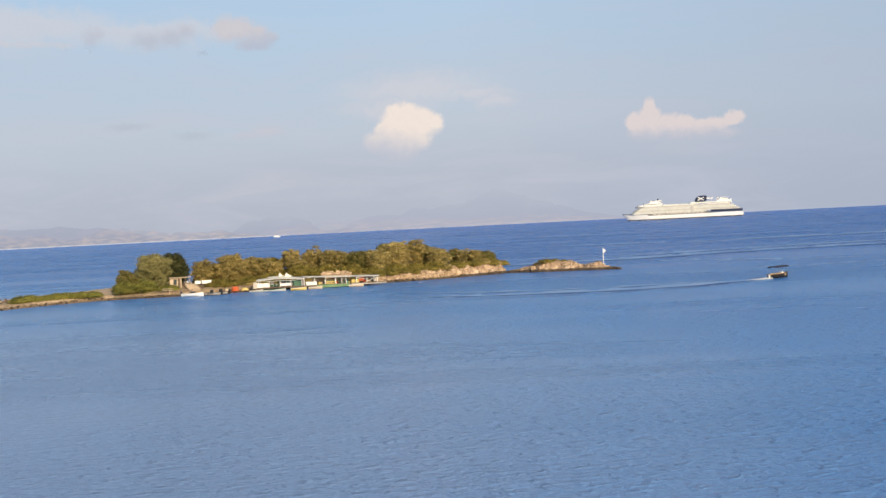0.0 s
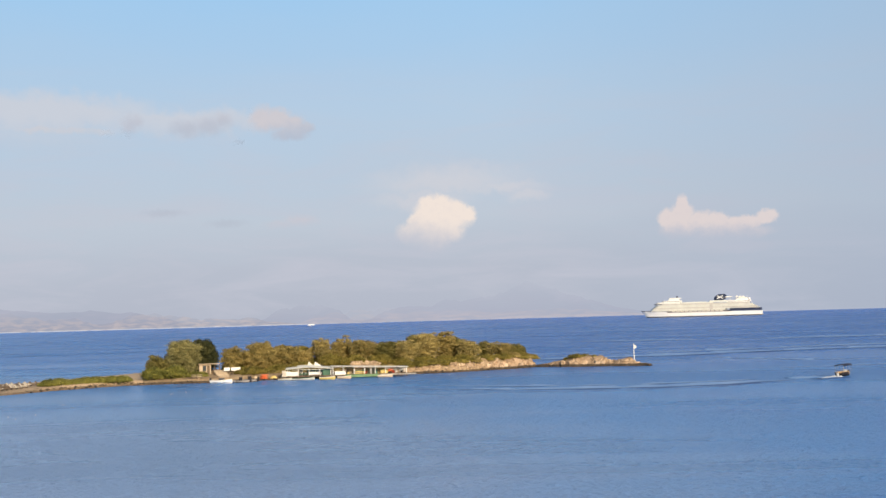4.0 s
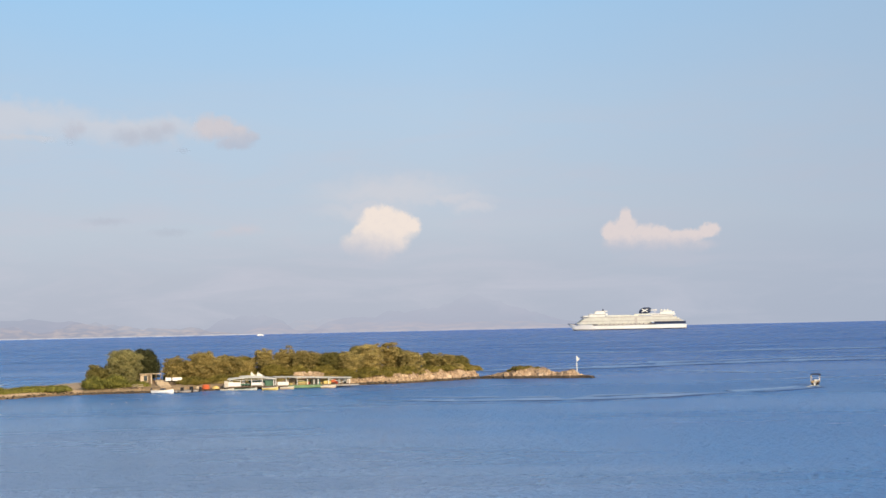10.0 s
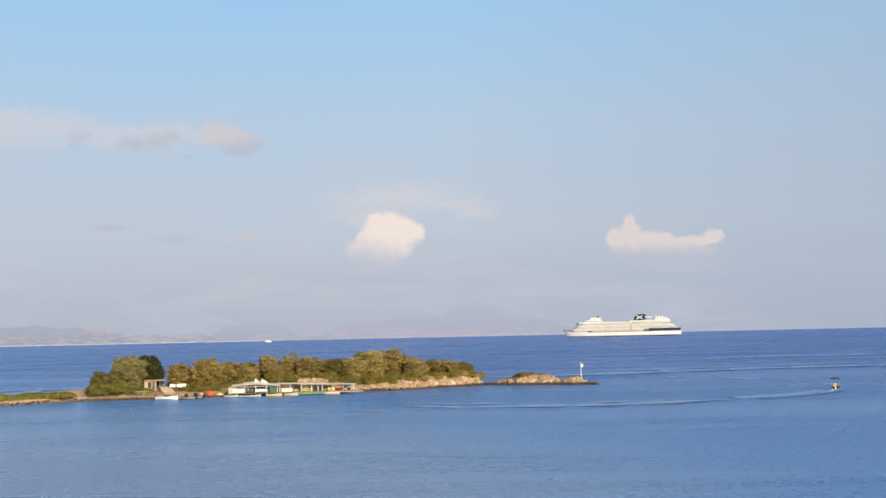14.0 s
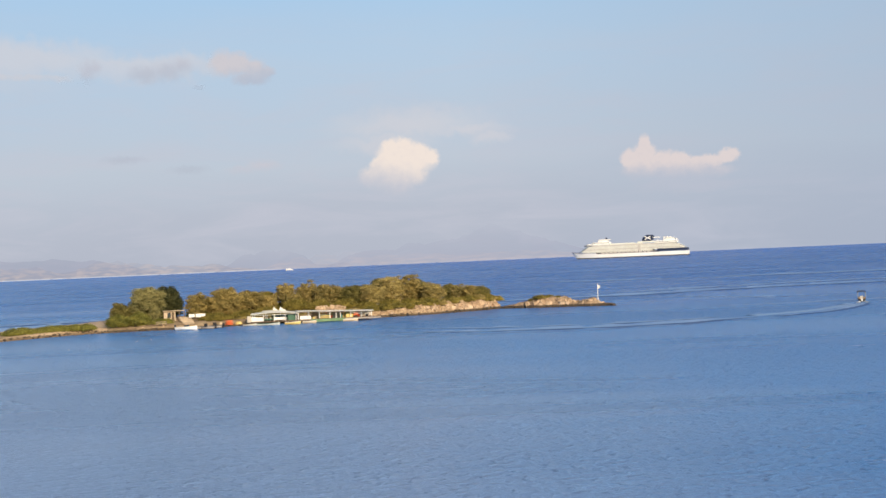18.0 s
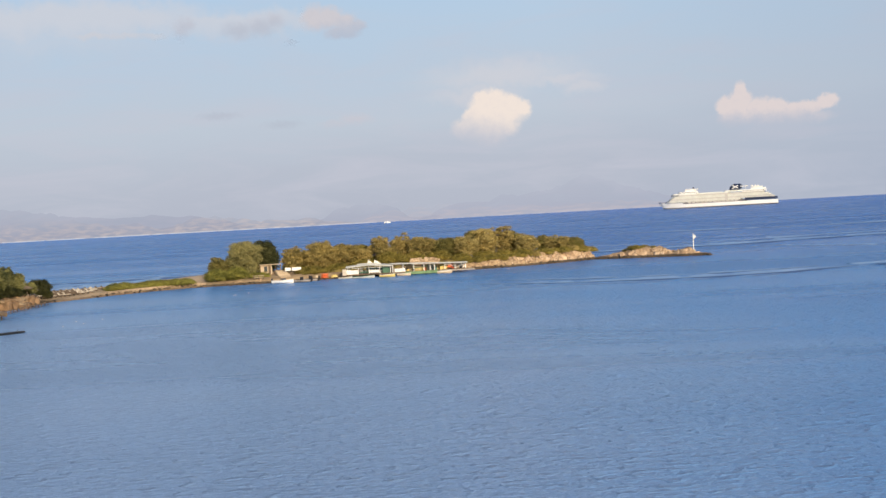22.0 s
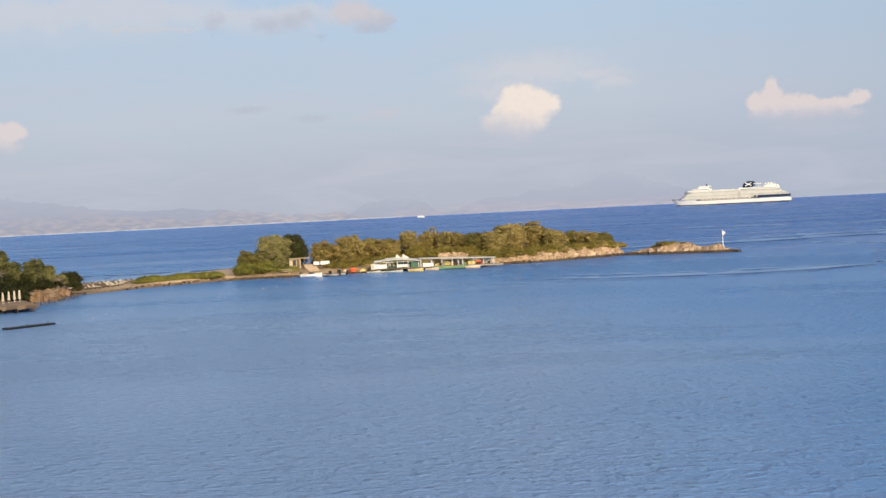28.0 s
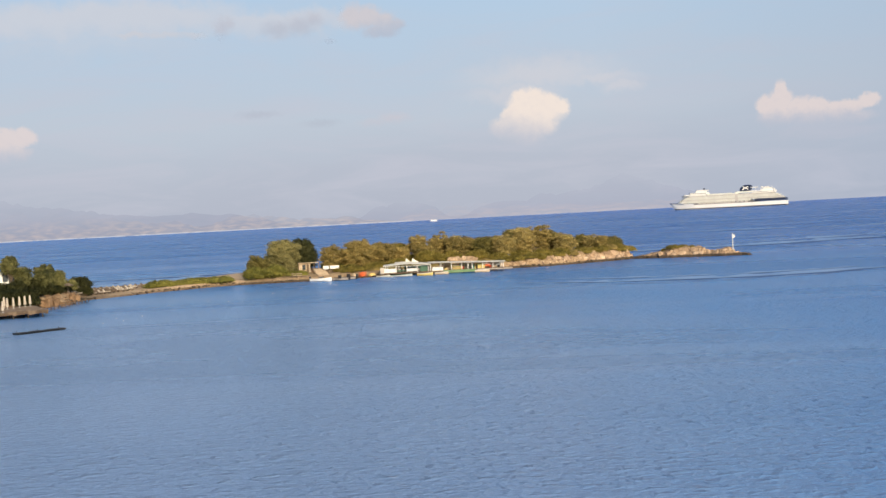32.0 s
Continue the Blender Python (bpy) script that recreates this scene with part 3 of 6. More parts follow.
# ---- plants ----
def leaf_cloud(rng, clumps, per_m2, size, upward=0.3, loose=0.65):
    """Leaves over the outside of clumps (x, y, z, rx, ry, rz), thinner on their undersides. Returns verts, faces."""
    pts, nrm = [], []
    for c in clumps:
        centre, r = np.array(c[:3]), np.array(c[3:])
        n = max(12, int(per_m2 * 4 * math.pi * ((r[0] * r[1]) ** 1.6 + (r[0] * r[2]) ** 1.6 + (r[1] * r[2]) ** 1.6) ** (1 / 1.6) / 3 ** (1 / 1.6)))
        d = rng.normal(size=(n, 3))
        d /= np.linalg.norm(d, axis=1)[:, None]
        d = d[(d[:, 2] > -0.45) | (rng.random(n) < 0.4)]
        pts.append(centre + d * r * (0.35 + 0.85 * rng.random((len(d), 1)) ** 0.8 + 0.5 * (rng.random((len(d), 1)) < 0.07)))
        nrm.append(d / r)
    p, q = np.concatenate(pts), np.concatenate(nrm)
    q /= np.linalg.norm(q, axis=1)[:, None]
    q[:, 2] += upward
    q = q + rng.normal(size=q.shape) * loose
    q /= np.linalg.norm(q, axis=1)[:, None]
    a = np.cross(q, rng.normal(size=q.shape))
    a /= np.linalg.norm(a, axis=1)[:, None]
    b = np.cross(q, a)
    s = size * (0.6 + 0.8 * rng.random((len(p), 1)))
    n = len(p)
    v = np.empty((n, 4, 3))
    v[:, 0], v[:, 1], v[:, 2], v[:, 3] = p - a * s, p - b * s * 0.55, p + a * s, p + b * s * 0.55
    idx = np.arange(n)[:, None] * 4
    tri = np.concatenate([idx + np.array([[0, 1, 2]]), idx + np.array([[0, 2, 3]])])
    return v.reshape(-1, 3), tri


def quick_mesh(name, v, tri, material):
    me = bpy.data.meshes.new(name)
    me.vertices.add(len(v))
    me.vertices.foreach_set("co", v.astype(np.float32).ravel())
    me.loops.add(len(tri) * 3)
    me.loops.foreach_set("vertex_index", tri.astype(np.int32).ravel())
    me.polygons.add(len(tri))
    me.polygons.foreach_set("loop_start", np.arange(len(tri), dtype=np.int32) * 3)
    me.materials.append(material)
    me.update(calc_edges=True)
    me.validate()
    return me


def build_tree(x, y, top, width, leaf, label, seed, low=0.22, group=""):
    """A tree: tapered trunk with limbs, and a crown of many leaf clumps with gaps and shaded hollows between them."""
    rng = np.random.default_rng(seed)
    z0 = ground_z(x, y) - 0.15
    h, w = top - z0, width / 2
    airy = leaf.name.split("_")[0] in ("pine", "pale")
    ob = thing("tree", pose(x, y, z0), label, "tree", group)
    mid, tall = h * (0.47 + low / 2), h * (0.53 - low / 2)
    clumps = []
    count = int((30 if airy else 36) + 4.0 * width)
    for k in range(count):
        v = 1.0 - 1.9 * (k + 0.5) / count
        a = 2.39996 * k + 0.7 * rng.random()
        ring = max(0.2, 1 - abs(v) ** 2.6) ** 0.6
        bulge = 0.86 + 0.30 * noise.noise((ring * math.cos(a) * 1.5, ring * math.sin(a) * 1.5, v * 1.5 + seed * 1.7))
        reach = bulge * (0.66 + (0.40 if airy else 0.28) * rng.random())
        r = w * (0.15 + 0.11 * rng.random()) + 0.12
        clumps.append((w * ring * reach * math.cos(a), w * ring * reach * math.sin(a), mid + tall * v * (reach if v > 0 else 1.0), r * 1.08, r * 1.08, r * (0.56 if airy else 0.74)))
    for k in range(9):      # the inner mass
        a = 2.4 * k
        clumps.append((w * 0.36 * math.cos(a), w * 0.36 * math.sin(a), mid + tall * (0.75 * (k / 8) - 0.45), w * 0.34, w * 0.34, tall * 0.34))
    topmost = max(c[2] + c[5] for c in clumps)
    clumps = [(*c[:2], c[2] * h * 0.99 / topmost, *c[3:]) for c in clumps]
    bm = bmesh.new()
    r0 = 0.10 + 0.022 * h
    knee = Vector((0.12 * w * rng.normal(), 0.12 * w * rng.normal(), h * 0.38))
    rod(bm, (0, 0, 0), knee, r0, r0 * 0.7, 8)
    rod(bm, knee, (knee.x * 1.4, knee.y * 1.4, h * 0.75), r0 * 0.7, r0 * 0.25, 7)
    for c in clumps[2:count:3]:
        start = knee * (0.70 + 0.6 * rng.random())
        rod(bm, start, (c[0] * 0.95, c[1] * 0.95, c[2]), r0 * 0.36, r0 * 0.10, 5)
    part("trunk", bm, BARK, ob)
    v, tri = leaf_cloud(rng, clumps, 20.0 if airy else 25.0, 0.19)
    crown = new("crown", quick_mesh("crown", v, tri, leaf))
    crown.parent = ob
    return ob


def build_bush(x, y, top, width, leaf, label, seed, deep=0.8, name="bush", category="bush", group=""):
    """A shrub: stems and a mound of small leaf clumps."""
    rng = np.random.default_rng(seed)
    z0 = ground_z(x, y) - 0.2
    h, w = max(top - z0, 0.8), width / 2
    clumps = []
    count = int(16 + 2.6 * width)
    for k in range(count):
        a, u = 2.39996 * k + 0.6 * rng.random(), math.sqrt((k + 0.5) / count)
        r = w * (0.16 + 0.10 * rng.random()) + 0.14
        dome = math.sqrt(max(0.0, 1 - (0.92 * u) ** 2)) * (0.75 + 0.35 * rng.random())
        clumps.append((w * 0.88 * u * math.cos(a), w * 0.88 * u * deep * math.sin(a), max(0.30 * h, h * 0.86 * dome) - 0.3 * r, r, r * max(deep, 0.8), r * 0.8))
        if dome > 0.6:
            clumps.append((w * 0.88 * u * math.cos(a), w * 0.88 * u * deep * math.sin(a), h * 0.40, r * 1.3, r * 1.2, h * 0.32))
    k = h / max(c[2] + c[5] for c in clumps)
    clumps = [(*c[:2], c[2] * k, *c[3:]) for c in clumps]
    ob = thing(name, pose(x, y, z0), label, category, group)
    bm = bmesh.new()
    for c in clumps[:5]:
        rod(bm, (c[0] * 0.2, c[1] * 0.2, 0), (c[0] * 0.8, c[1] * 0.8, c[2]), 0.07, 0.03, 5)
    part("stem", bm, BARK, ob)
    v, tri = leaf_cloud(rng, clumps, 16.0, 0.18)
    crown = new("foliage", quick_mesh("foliage", v, tri, leaf))
    crown.parent = ob
    return ob


WEST = [(-95.5, 409.0, 12.6, 10.8), (-92.2, 422.0, 12.6, 10.4), (-102.3, 405.3, 8.3, 7.3), (-82.8, 421.9, 10.1, 7.1), (-74.5, 425.5, 11.2, 11.8),
        (-67.3, 428.8, 10.0, 8.3), (-62.6, 431.5, 8.2, 6.5)]
WEST_LEAF = [LEAF_OLIVE, LEAF_DARK, LEAF_OAK, LEAF_PINE, LEAF_PINE, LEAF_PINE, LEAF_PINE]
MIDDLE = [(-57.6, 438.2, 11.6, 7.7), (-51.1, 442.1, 12.3, 7.7), (-43.6, 437.8, 10.4, 9.1), (-36.2, 438.5, 9.9, 8.4), (-29.4, 437.0, 10.5, 8.4), (-27.5, 451.2, 11.9, 8.2)]
MIDDLE_LEAF = [LEAF_PINE, LEAF_PINE, LEAF_PINE, LEAF_OAK, LEAF_PALE, LEAF_OAK]
EAST = [(-23.4, 446.0, 12.3, 8.6), (-17.8, 447.7, 12.6, 8.0), (-16.4, 452.7, 11.0, 6.4), (-10.2, 445.0, 9.6, 8.2), (-5.0, 451.0, 9.0, 5.2), (-1.6, 449.0, 8.8, 6.2), (5.4, 448.0, 7.7, 7.0), (1.8, 447.0, 8.3, 5.4), (-13.6, 450.0, 10.6, 5.0)]
EAST_LEAF = [LEAF_PALE, LEAF_PINE, LEAF_OAK, LEAF_PALE, LEAF_OAK, LEAF_PALE, LEAF_OAK, LEAF_PINE, LEAF_OAK]
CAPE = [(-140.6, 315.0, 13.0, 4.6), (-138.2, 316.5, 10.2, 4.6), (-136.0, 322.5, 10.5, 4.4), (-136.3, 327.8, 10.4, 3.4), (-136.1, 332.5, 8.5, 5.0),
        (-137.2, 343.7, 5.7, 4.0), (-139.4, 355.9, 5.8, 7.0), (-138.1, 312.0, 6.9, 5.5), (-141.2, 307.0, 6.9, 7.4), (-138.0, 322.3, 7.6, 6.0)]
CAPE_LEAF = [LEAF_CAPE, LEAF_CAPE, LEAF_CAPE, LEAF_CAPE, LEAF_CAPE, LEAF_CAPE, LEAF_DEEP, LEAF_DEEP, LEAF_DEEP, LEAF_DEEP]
LEAF_WORDS = {LEAF_PINE.name: "olive-gold pine with a dense uneven crown", LEAF_OLIVE.name: "broad grey-green olive-like tree with a rounded crown",
              LEAF_OAK.name: "dark-leaved broad tree with yellowish leaf tips", LEAF_CAPE.name: "grey-green broad tree with sunlit yellowish leaf tips", LEAF_DEEP.name: "dense dark green evergreen tree with shade put into its colour", LEAF_DARK.name: "dark green dense evergreen tree", LEAF_PALE.name: "pale yellow-green pine with a domed crown"}
seed = 100
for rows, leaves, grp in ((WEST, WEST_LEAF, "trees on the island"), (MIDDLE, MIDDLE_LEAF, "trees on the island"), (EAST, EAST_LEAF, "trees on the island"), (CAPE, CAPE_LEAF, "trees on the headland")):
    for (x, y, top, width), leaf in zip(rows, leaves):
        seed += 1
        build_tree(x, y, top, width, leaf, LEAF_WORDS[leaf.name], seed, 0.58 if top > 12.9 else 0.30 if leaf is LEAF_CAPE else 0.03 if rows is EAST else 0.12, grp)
FILL = [(-70.5, 440, 9.6, 8), (-64.5, 443, 9.2, 8), (-47.5, 448, 10.6, 8), (-40.0, 448, 9.6, 8.5), (-33.5, 450, 9.8, 8), (-12.6, 452, 9.8, 6), (-55.0, 434, 8.6, 7), (-79.5, 432, 8.4, 7)]
for k, (x, y, top, width) in enumerate(FILL):
    seed += 1
    leaf = (LEAF_PINE, LEAF_BUSH, LEAF_PALE)[k % 3]
    build_tree(x, y, top, width, leaf, "olive-gold pine behind the shore trees", seed, 0.12, "trees on the island")
SCRUB_WEST = [(-100.8, 396.2, 5.0, 8.0), (-95.0, 397.4, 5.4, 8.0), (-89.5, 402.0, 3.2, 7.0), (-75.0, 409.2, 3.8, 10.3), (-67.4, 414.6, 4.1, 8.7), (-60.4, 419.7, 4.8, 8.8), (-52.6, 426.8, 6.7, 8.9)]
SCRUB_EAST = [(-45.4, 425.6, 6.2, 8.0), (-37.7, 428.3, 6.2, 8.0), (-30.7, 428.9, 4.8, 7.0), (-23.9, 433.3, 5.0, 7.0), (-17.7, 435.6, 4.9, 7.0), (-11.5, 439.9, 4.8, 7.0), (-4.3, 442.0, 4.6, 7.0), (2.1, 445.0, 4.6, 6.4)]
UNDER = [(-84.0, 428.0, 4.8, 7.0), (-78.5, 431.0, 5.0, 7.4), (-72.0, 433.5, 5.2, 7.6), (-66.0, 436.0, 5.2, 7.6), (-60.0, 437.0, 5.4, 7.0), (-54.0, 440.0, 5.4, 7.0)]
for x, y, top, width in SCRUB_WEST + SCRUB_EAST + UNDER:
    seed += 1
    build_bush(x, y, top, width, LEAF_LOW if x < -80 else LEAF_BUSH, "dense olive-green shrub on the island slope", seed, group="shrubs on the island")
# shrubs along the top of the shore bank
rng = random.Random(4)
for k in range(26):
    s = 0.30 + 0.655 * k / 25
    x0, y0, x1, y1, bank, hump = lerp_table(ISLAND, s)
    inland = (3.4 + 3.6 * rng.random()) if s > 0.62 else 10.2 + 2.5 * rng.random()
    run = inland / math.hypot(x1 - x0, y1 - y0)
    seed += 1
    build_bush(x0 + (x1 - x0) * run, y0 + (y1 - y0) * run, bank + 0.9 + 1.5 * rng.random(), 3.6 + 2.6 * rng.random(), LEAF_BUSH if k % 4 else LEAF_PINE,
               "dense olive-green shrub on the island slope", seed, group="shrubs on the island")
for x, y, top, w in ((-28.6, 417.6, 3.6, 4.4), (-24.4, 419.2, 4.2, 5.2), (-20.6, 420.8, 4.2, 4.6), (-17.0, 422.6, 4.0, 3.4), (-12.0, 426.0, 4.0, 4.6), (-8.8, 428.4, 4.4, 3.2), (3.2, 440.6, 4.8, 3.6), (7.0, 446.5, 5.4, 4.6)):
    seed += 1
    build_bush(x, y, top, w, LEAF_BUSH, "olive-green shrub hanging over the shore rocks", seed, group="shrubs on the island")
for k in range(9):
    seed += 1
    build_bush(-125.7 + 2.15 * k, 376.6 + 2.2 * k - 0.08 * k * k, 2.5 + 0.6 * rng.random(), 5.4, LEAF_LOW, "low green shrub along the sandy spit", seed, 1.6, group="shrubs on the spit")
for x, y, top, w in ((-138.0, 294, 6.4, 8), (-138.2, 302, 6.2, 9), (-138.0, 308, 6.0, 8), (-140.0, 315, 6.2, 7), (-140.0, 322, 7.2, 7), (-139.6, 328, 6.4, 6), (-139.0, 334, 5.0, 5), (-139.2, 340, 4.6, 5), (-144, 290, 6.5, 8), (-134.8, 306, 4.6, 6), (-134.6, 312, 4.2, 5), (-136.0, 318, 5.4, 5), (-135.6, 324, 5.8, 5), (-135.2, 330, 4.8, 4), (-136.4, 352, 3.6, 4), (-141, 345, 4.0, 4), (-146, 326, 6.8, 6), (-145, 330, 7.0, 7)):
    seed += 1
    build_bush(x, y, top, w, LEAF_DEEP, "dark green shrub on the headland bank, darkened for shade", seed, group="shrubs on the headland")
for x, y, top, w in ((24.6, 443.0, 4.0, 5.0), (27.4, 444.5, 3.9, 3.4), (30.5, 443.5, 3.2, 2.2), (21.5, 444, 2.7, 1.6)):
    seed += 1
    build_bush(x, y, top, w, LEAF_BUSH, "low green shrub on the rock islet", seed, group="shrubs on the islet")


# ---- cruise ship ----
def deck_ring(x0, x1, half, z, nose):
    """Outline of a deck from x0 (bow) to x1 (stern) with a rounded front."""
    pts = []
    for k in range(9):
        a = math.pi * k / 8
        pts.append((x0 + nose * (1 - math.sin(a)), -half * math.cos(a), z))
    return pts + [(x1, half, z), (x1, -half, z)]


LOWER_DECK = ("pool_deck", "wind_screen", "funnel_base", "funnel", "funnel_cap", "funnel_emblem", "wing_fin", "aft_house", "aft_top", "sports_deck", "deck_mast", "satellite_dome", "aft_mast")


def build_ship():
    ob = thing("cruise_ship", pose(425, 3283, sea_z(3310), 0, 0, 17), "large white cruise ship with navy band and funnel, under way", "cruise ship")
    L = 142.5
    # hull: stations from bow to stern; x, half breadth at water, at deck, sheer height
    def half(u):
        return 16.0 * min(1.0, (max(u, 0.002) / 0.22) ** 0.48) * (1 if u < 0.9 else 1 - 1.2 * (u - 0.9))

    def band(name, z0, z1, material, label, u0=0.0, u1=1.0, proud=0.0):
        rings = []
        for k in range(41):
            u = u0 + (u1 - u0) * k / 40
            flare = 0.82 + 0.18 * min(1.0, u / 0.25)
            ring = []
            for sgn, z in ((1, z0), (1, z1), (-1, z1), (-1, z0)):
                up = (z - 0) / 14
                rake = (1 - u) * 14 * (1 - up) * (1 if u < 0.2 else max(0, 1 - (u - 0.2) * 5))
                sheer = 2.6 * max(0.0, 1 - u / 0.25) ** 2 * up
                w = half(u) * (flare + (1 - flare) * up) + proud
                ring.append((-L + 2 * L * u + rake, sgn * w, z + sheer))
            rings.append(ring)
        bm = bmesh.new()
        loft(bm, rings)
        return part(name, bm, material, ob, label)

    band("boot_topping", -2.0, 2.3, plain("boot_paint", (0.018, 0.022, 0.024), (0.04, 0.046, 0.05), 0.1, 0.6), "dark boot topping at the waterline")
    band("hull", 2.3, 10.0, SHIP_WHITE, "white steel hull")
    band("bow_plating", 10.0, 12.5, SHIP_WHITE, "white bow plating", 0.0, 0.22)
    band("sheer_strake", 12.5, 13.6, NAVY, "navy band along the bow", 0.0, 0.22)
    # flush band: the shade of the deck recess is put into its dark colour
    band("promenade", 10.0, 13.6, plain("promenade", (0.05, 0.05, 0.055), (0.20, 0.18, 0.17), 0.08, 0.7, grain=4.0), "shaded promenade deck", 0.22, 0.745)
    band("stern_band", 11.2, 17.0, NAVY, "deep navy band round the stern", 0.745, 0.995, 0.15)

    def tier(name, x0, x1, hw, z0, z1, nose, material, parent=ob, label=""):
        bm = bmesh.new()
        loft(bm, [deck_ring(x0, x1, hw, z0, nose), deck_ring(x0, x1, hw, z1, nose)])
        return part(name, bm, material, parent, label)

    cream = plain("ship_cream", (0.66, 0.66, 0.58), (0.76, 0.76, 0.69), 0.06, 0.55, grain=6.0)
    balcony = plain("ship_balconies", (0.57, 0.56, 0.49), (0.74, 0.73, 0.65), 0.10, 0.5, grain=6.0)
    shadow_deck = plain("ship_shaded_deck", (0.46, 0.43, 0.38), (0.60, 0.56, 0.50), 0.10, 0.4, grain=6.0)
    fronts = [-124, -120, -116, -112, -108, -105, -102]
    for k in range(7):
        z = 13.6 + 2.75 * k
        end = (60, 136, 132, 127, 121, 114, 118)[k]
        lo = fronts[k] + (0 if k < 5 else 4)
        end = -46 if k == 6 else end
        tier("balcony_deck", lo + 1.2, end - 1.0, 14.6, z, z + 2.05, 12, shadow_deck if k in (2, 5) else balcony, label="shaded balcony deck")
        tier("deck_slab", lo, end, 15.6, z + 2.05, z + 2.75, 12, cream, label="cream deck edge")
    # lifeboats in the recess
    for k in range(12):
        x = -62 + 10.2 * k
        for sgn in (1, -1):
            bm = bmesh.new()
            rings = []
            for i in range(7):
                u = i / 6
                w = 1.7 * math.sin(math.pi * min(0.97, max(0.06, u))) ** 0.5
                rings.append([(x - 4 + 8 * u, sgn * 16.6 + w * math.cos(a), 12.0 + 1.15 * math.sin(a)) for a in [math.pi * 2 * q / 8 for q in range(8)]])
            loft(bm, rings)
            boat = part("lifeboat", bm, plain_cache("lifeboat", (0.58, 0.50, 0.42), (0.76, 0.70, 0.62)), ob, "covered orange and white lifeboat")
            for dx in (-2.6, 2.6):
                part("davit", box(bmesh.new(), x + dx - 0.25, x + dx + 0.25, sgn * 16.0 - 0.3, sgn * 16.0 + 0.3, 13.8, 16.4), SHIP_WHITE, boat)
    # wheelhouse and forward mast
    tier("bridge", -110, -88, 16.5, 28.0, 30.6, 8, plain_cache("shaded_windows", (0.16, 0.17, 0.18), (0.30, 0.30, 0.30), 0.3, 0.3), label="dark bridge windows with wings")
    tier("bridge_roof", -106, -46, 15.0, 30.6, 33.2, 9, SHIP_WHITE)
    lounge = tier("observation_lounge", -92, -46, 13.0, 33.2, 37.0, 9, SHIP_WHITE, label="white forward observation lounge")
    tier("window_band", -91.6, -46.4, 13.15, 34.6, 35.6, 9, DARK_GLASS, lounge, "tinted lounge windows")
    tier("mast_house", -76, -50, 8.0, 37.0, 41.0, 3, SHIP_WHITE)
    tier("mast_wing", -74, -46, 9.5, 41.0, 43.0, 3, SHIP_WHITE)
    bm = bmesh.new()
    bmesh.ops.create_uvsphere(bm, u_segments=14, v_segments=8, radius=2.4, matrix=Matrix.Translation((-55, 0, 44.6)))
    part("radar_dome", bm, NAVY, ob, "dark radar dome", True)
    # pool deck screens and funnel
    tier("pool_deck", -46, 30, 13.0, 32.8, 34.2, 3, cream, label="open pool deck with screens")
    tier("atrium_lift", 23, 30, 15.9, 13.6, 27.0, 1, shadow_deck, label="dark glass lift shaft on the side")
    tier("funnel_base", 20, 66, 11.5, 34.2, 37.5, 4, cream)
    bm = bmesh.new()
    rings = []
    for z, x0, x1, w in ((37.5, 33, 52, 7.0), (40, 31, 58, 7.4), (46, 34, 62, 6.8), (49.5, 39, 60, 6.0)):
        rings.append(deck_ring(x0, x1, w, z, 5))
    loft(bm, rings)
    funnel = part("funnel", bm, NAVY, ob, "navy funnel leaning aft")
    bm = bmesh.new()
    loft(bm, [deck_ring(40, 59, 5.6, 49.5, 5), deck_ring(43, 57, 4.6, 51.2, 5)])
    part("funnel_cap", bm, NAVY, funnel)
    for sgn in (1, -1):
        bm = bmesh.new()
        for a, b in (((40, 41.0), (54, 47.6)), ((40, 47.6), (54, 41.0))):
            rod(bm, (a[0], sgn * 7.3, a[1]), (b[0], sgn * 6.9, b[1]), 1.35, 1.1, 6)
        part("funnel_emblem", bm, SHIP_WHITE, funnel, "white crossed emblem")
    tier("wing_fin", 58, 74, 9.0, 44.0, 46.0, 2, SHIP_WHITE)
    aft = tier("aft_house", 62, 117, 12.5, 32.8, 37.0, 2, SHIP_WHITE)
    tier("window_band", 63, 116, 12.65, 34.2, 35.2, 2, plain_cache("shaded_windows", (0.16, 0.17, 0.18), (0.30, 0.30, 0.30), 0.3, 0.3), aft, "shaded window row")
    tier("aft_top", 82, 112, 9.0, 37.0, 40.6, 2, SHIP_WHITE)
    tier("sports_deck", 88, 108, 7.0, 40.6, 43.0, 2, cream)
    for x in (84, 90, 97, 104, 110):
        bm = bmesh.new()
        rod(bm, (x, -6.5, 40.6), (x, -6.5, 46.0), 0.5, 0.35, 6)
        part("deck_mast", bm, SHIP_WHITE, ob)
    for x in (-38, -26, -14, -2, 10):
        bm = bmesh.new()
        box(bm, x - 5.9, x + 5.9, -13.4, -12.6, 34.2, 35.4)
        part("wind_screen", bm, cream, ob)
    for x in (86, 93, 100, 108, 115):
        bm = bmesh.new()
        bmesh.ops.create_uvsphere(bm, u_segments=12, v_segments=8, radius=2.2, matrix=Matrix.Translation((x, -3, 44.4 if x < 106 else 39.0)))
        part("satellite_dome", bm, SHIP_WHITE, ob, smooth=True)
    bm = bmesh.new()
    rod(bm, (70, 0, 37), (70, 0, 47), 0.5, 0.3, 6)
    part("aft_mast", bm, SHIP_WHITE, ob)
    # foam along the waterline
    bm = bmesh.new()
    for sgn in (1, -1):
        loft(bm, [[(-L + 6 + 12 * k, sgn * (half(0.04 * k + 0.02) * 0.86 + q), 0.25 * (1 - q / 4)) for q in (-0.5, 1.5 + 0.4 * k)] for k in range(9)], cap=False, close=False)
    part("bow_foam", bm, FOAM, ob, "thin white bow wave")
    bm = bmesh.new()
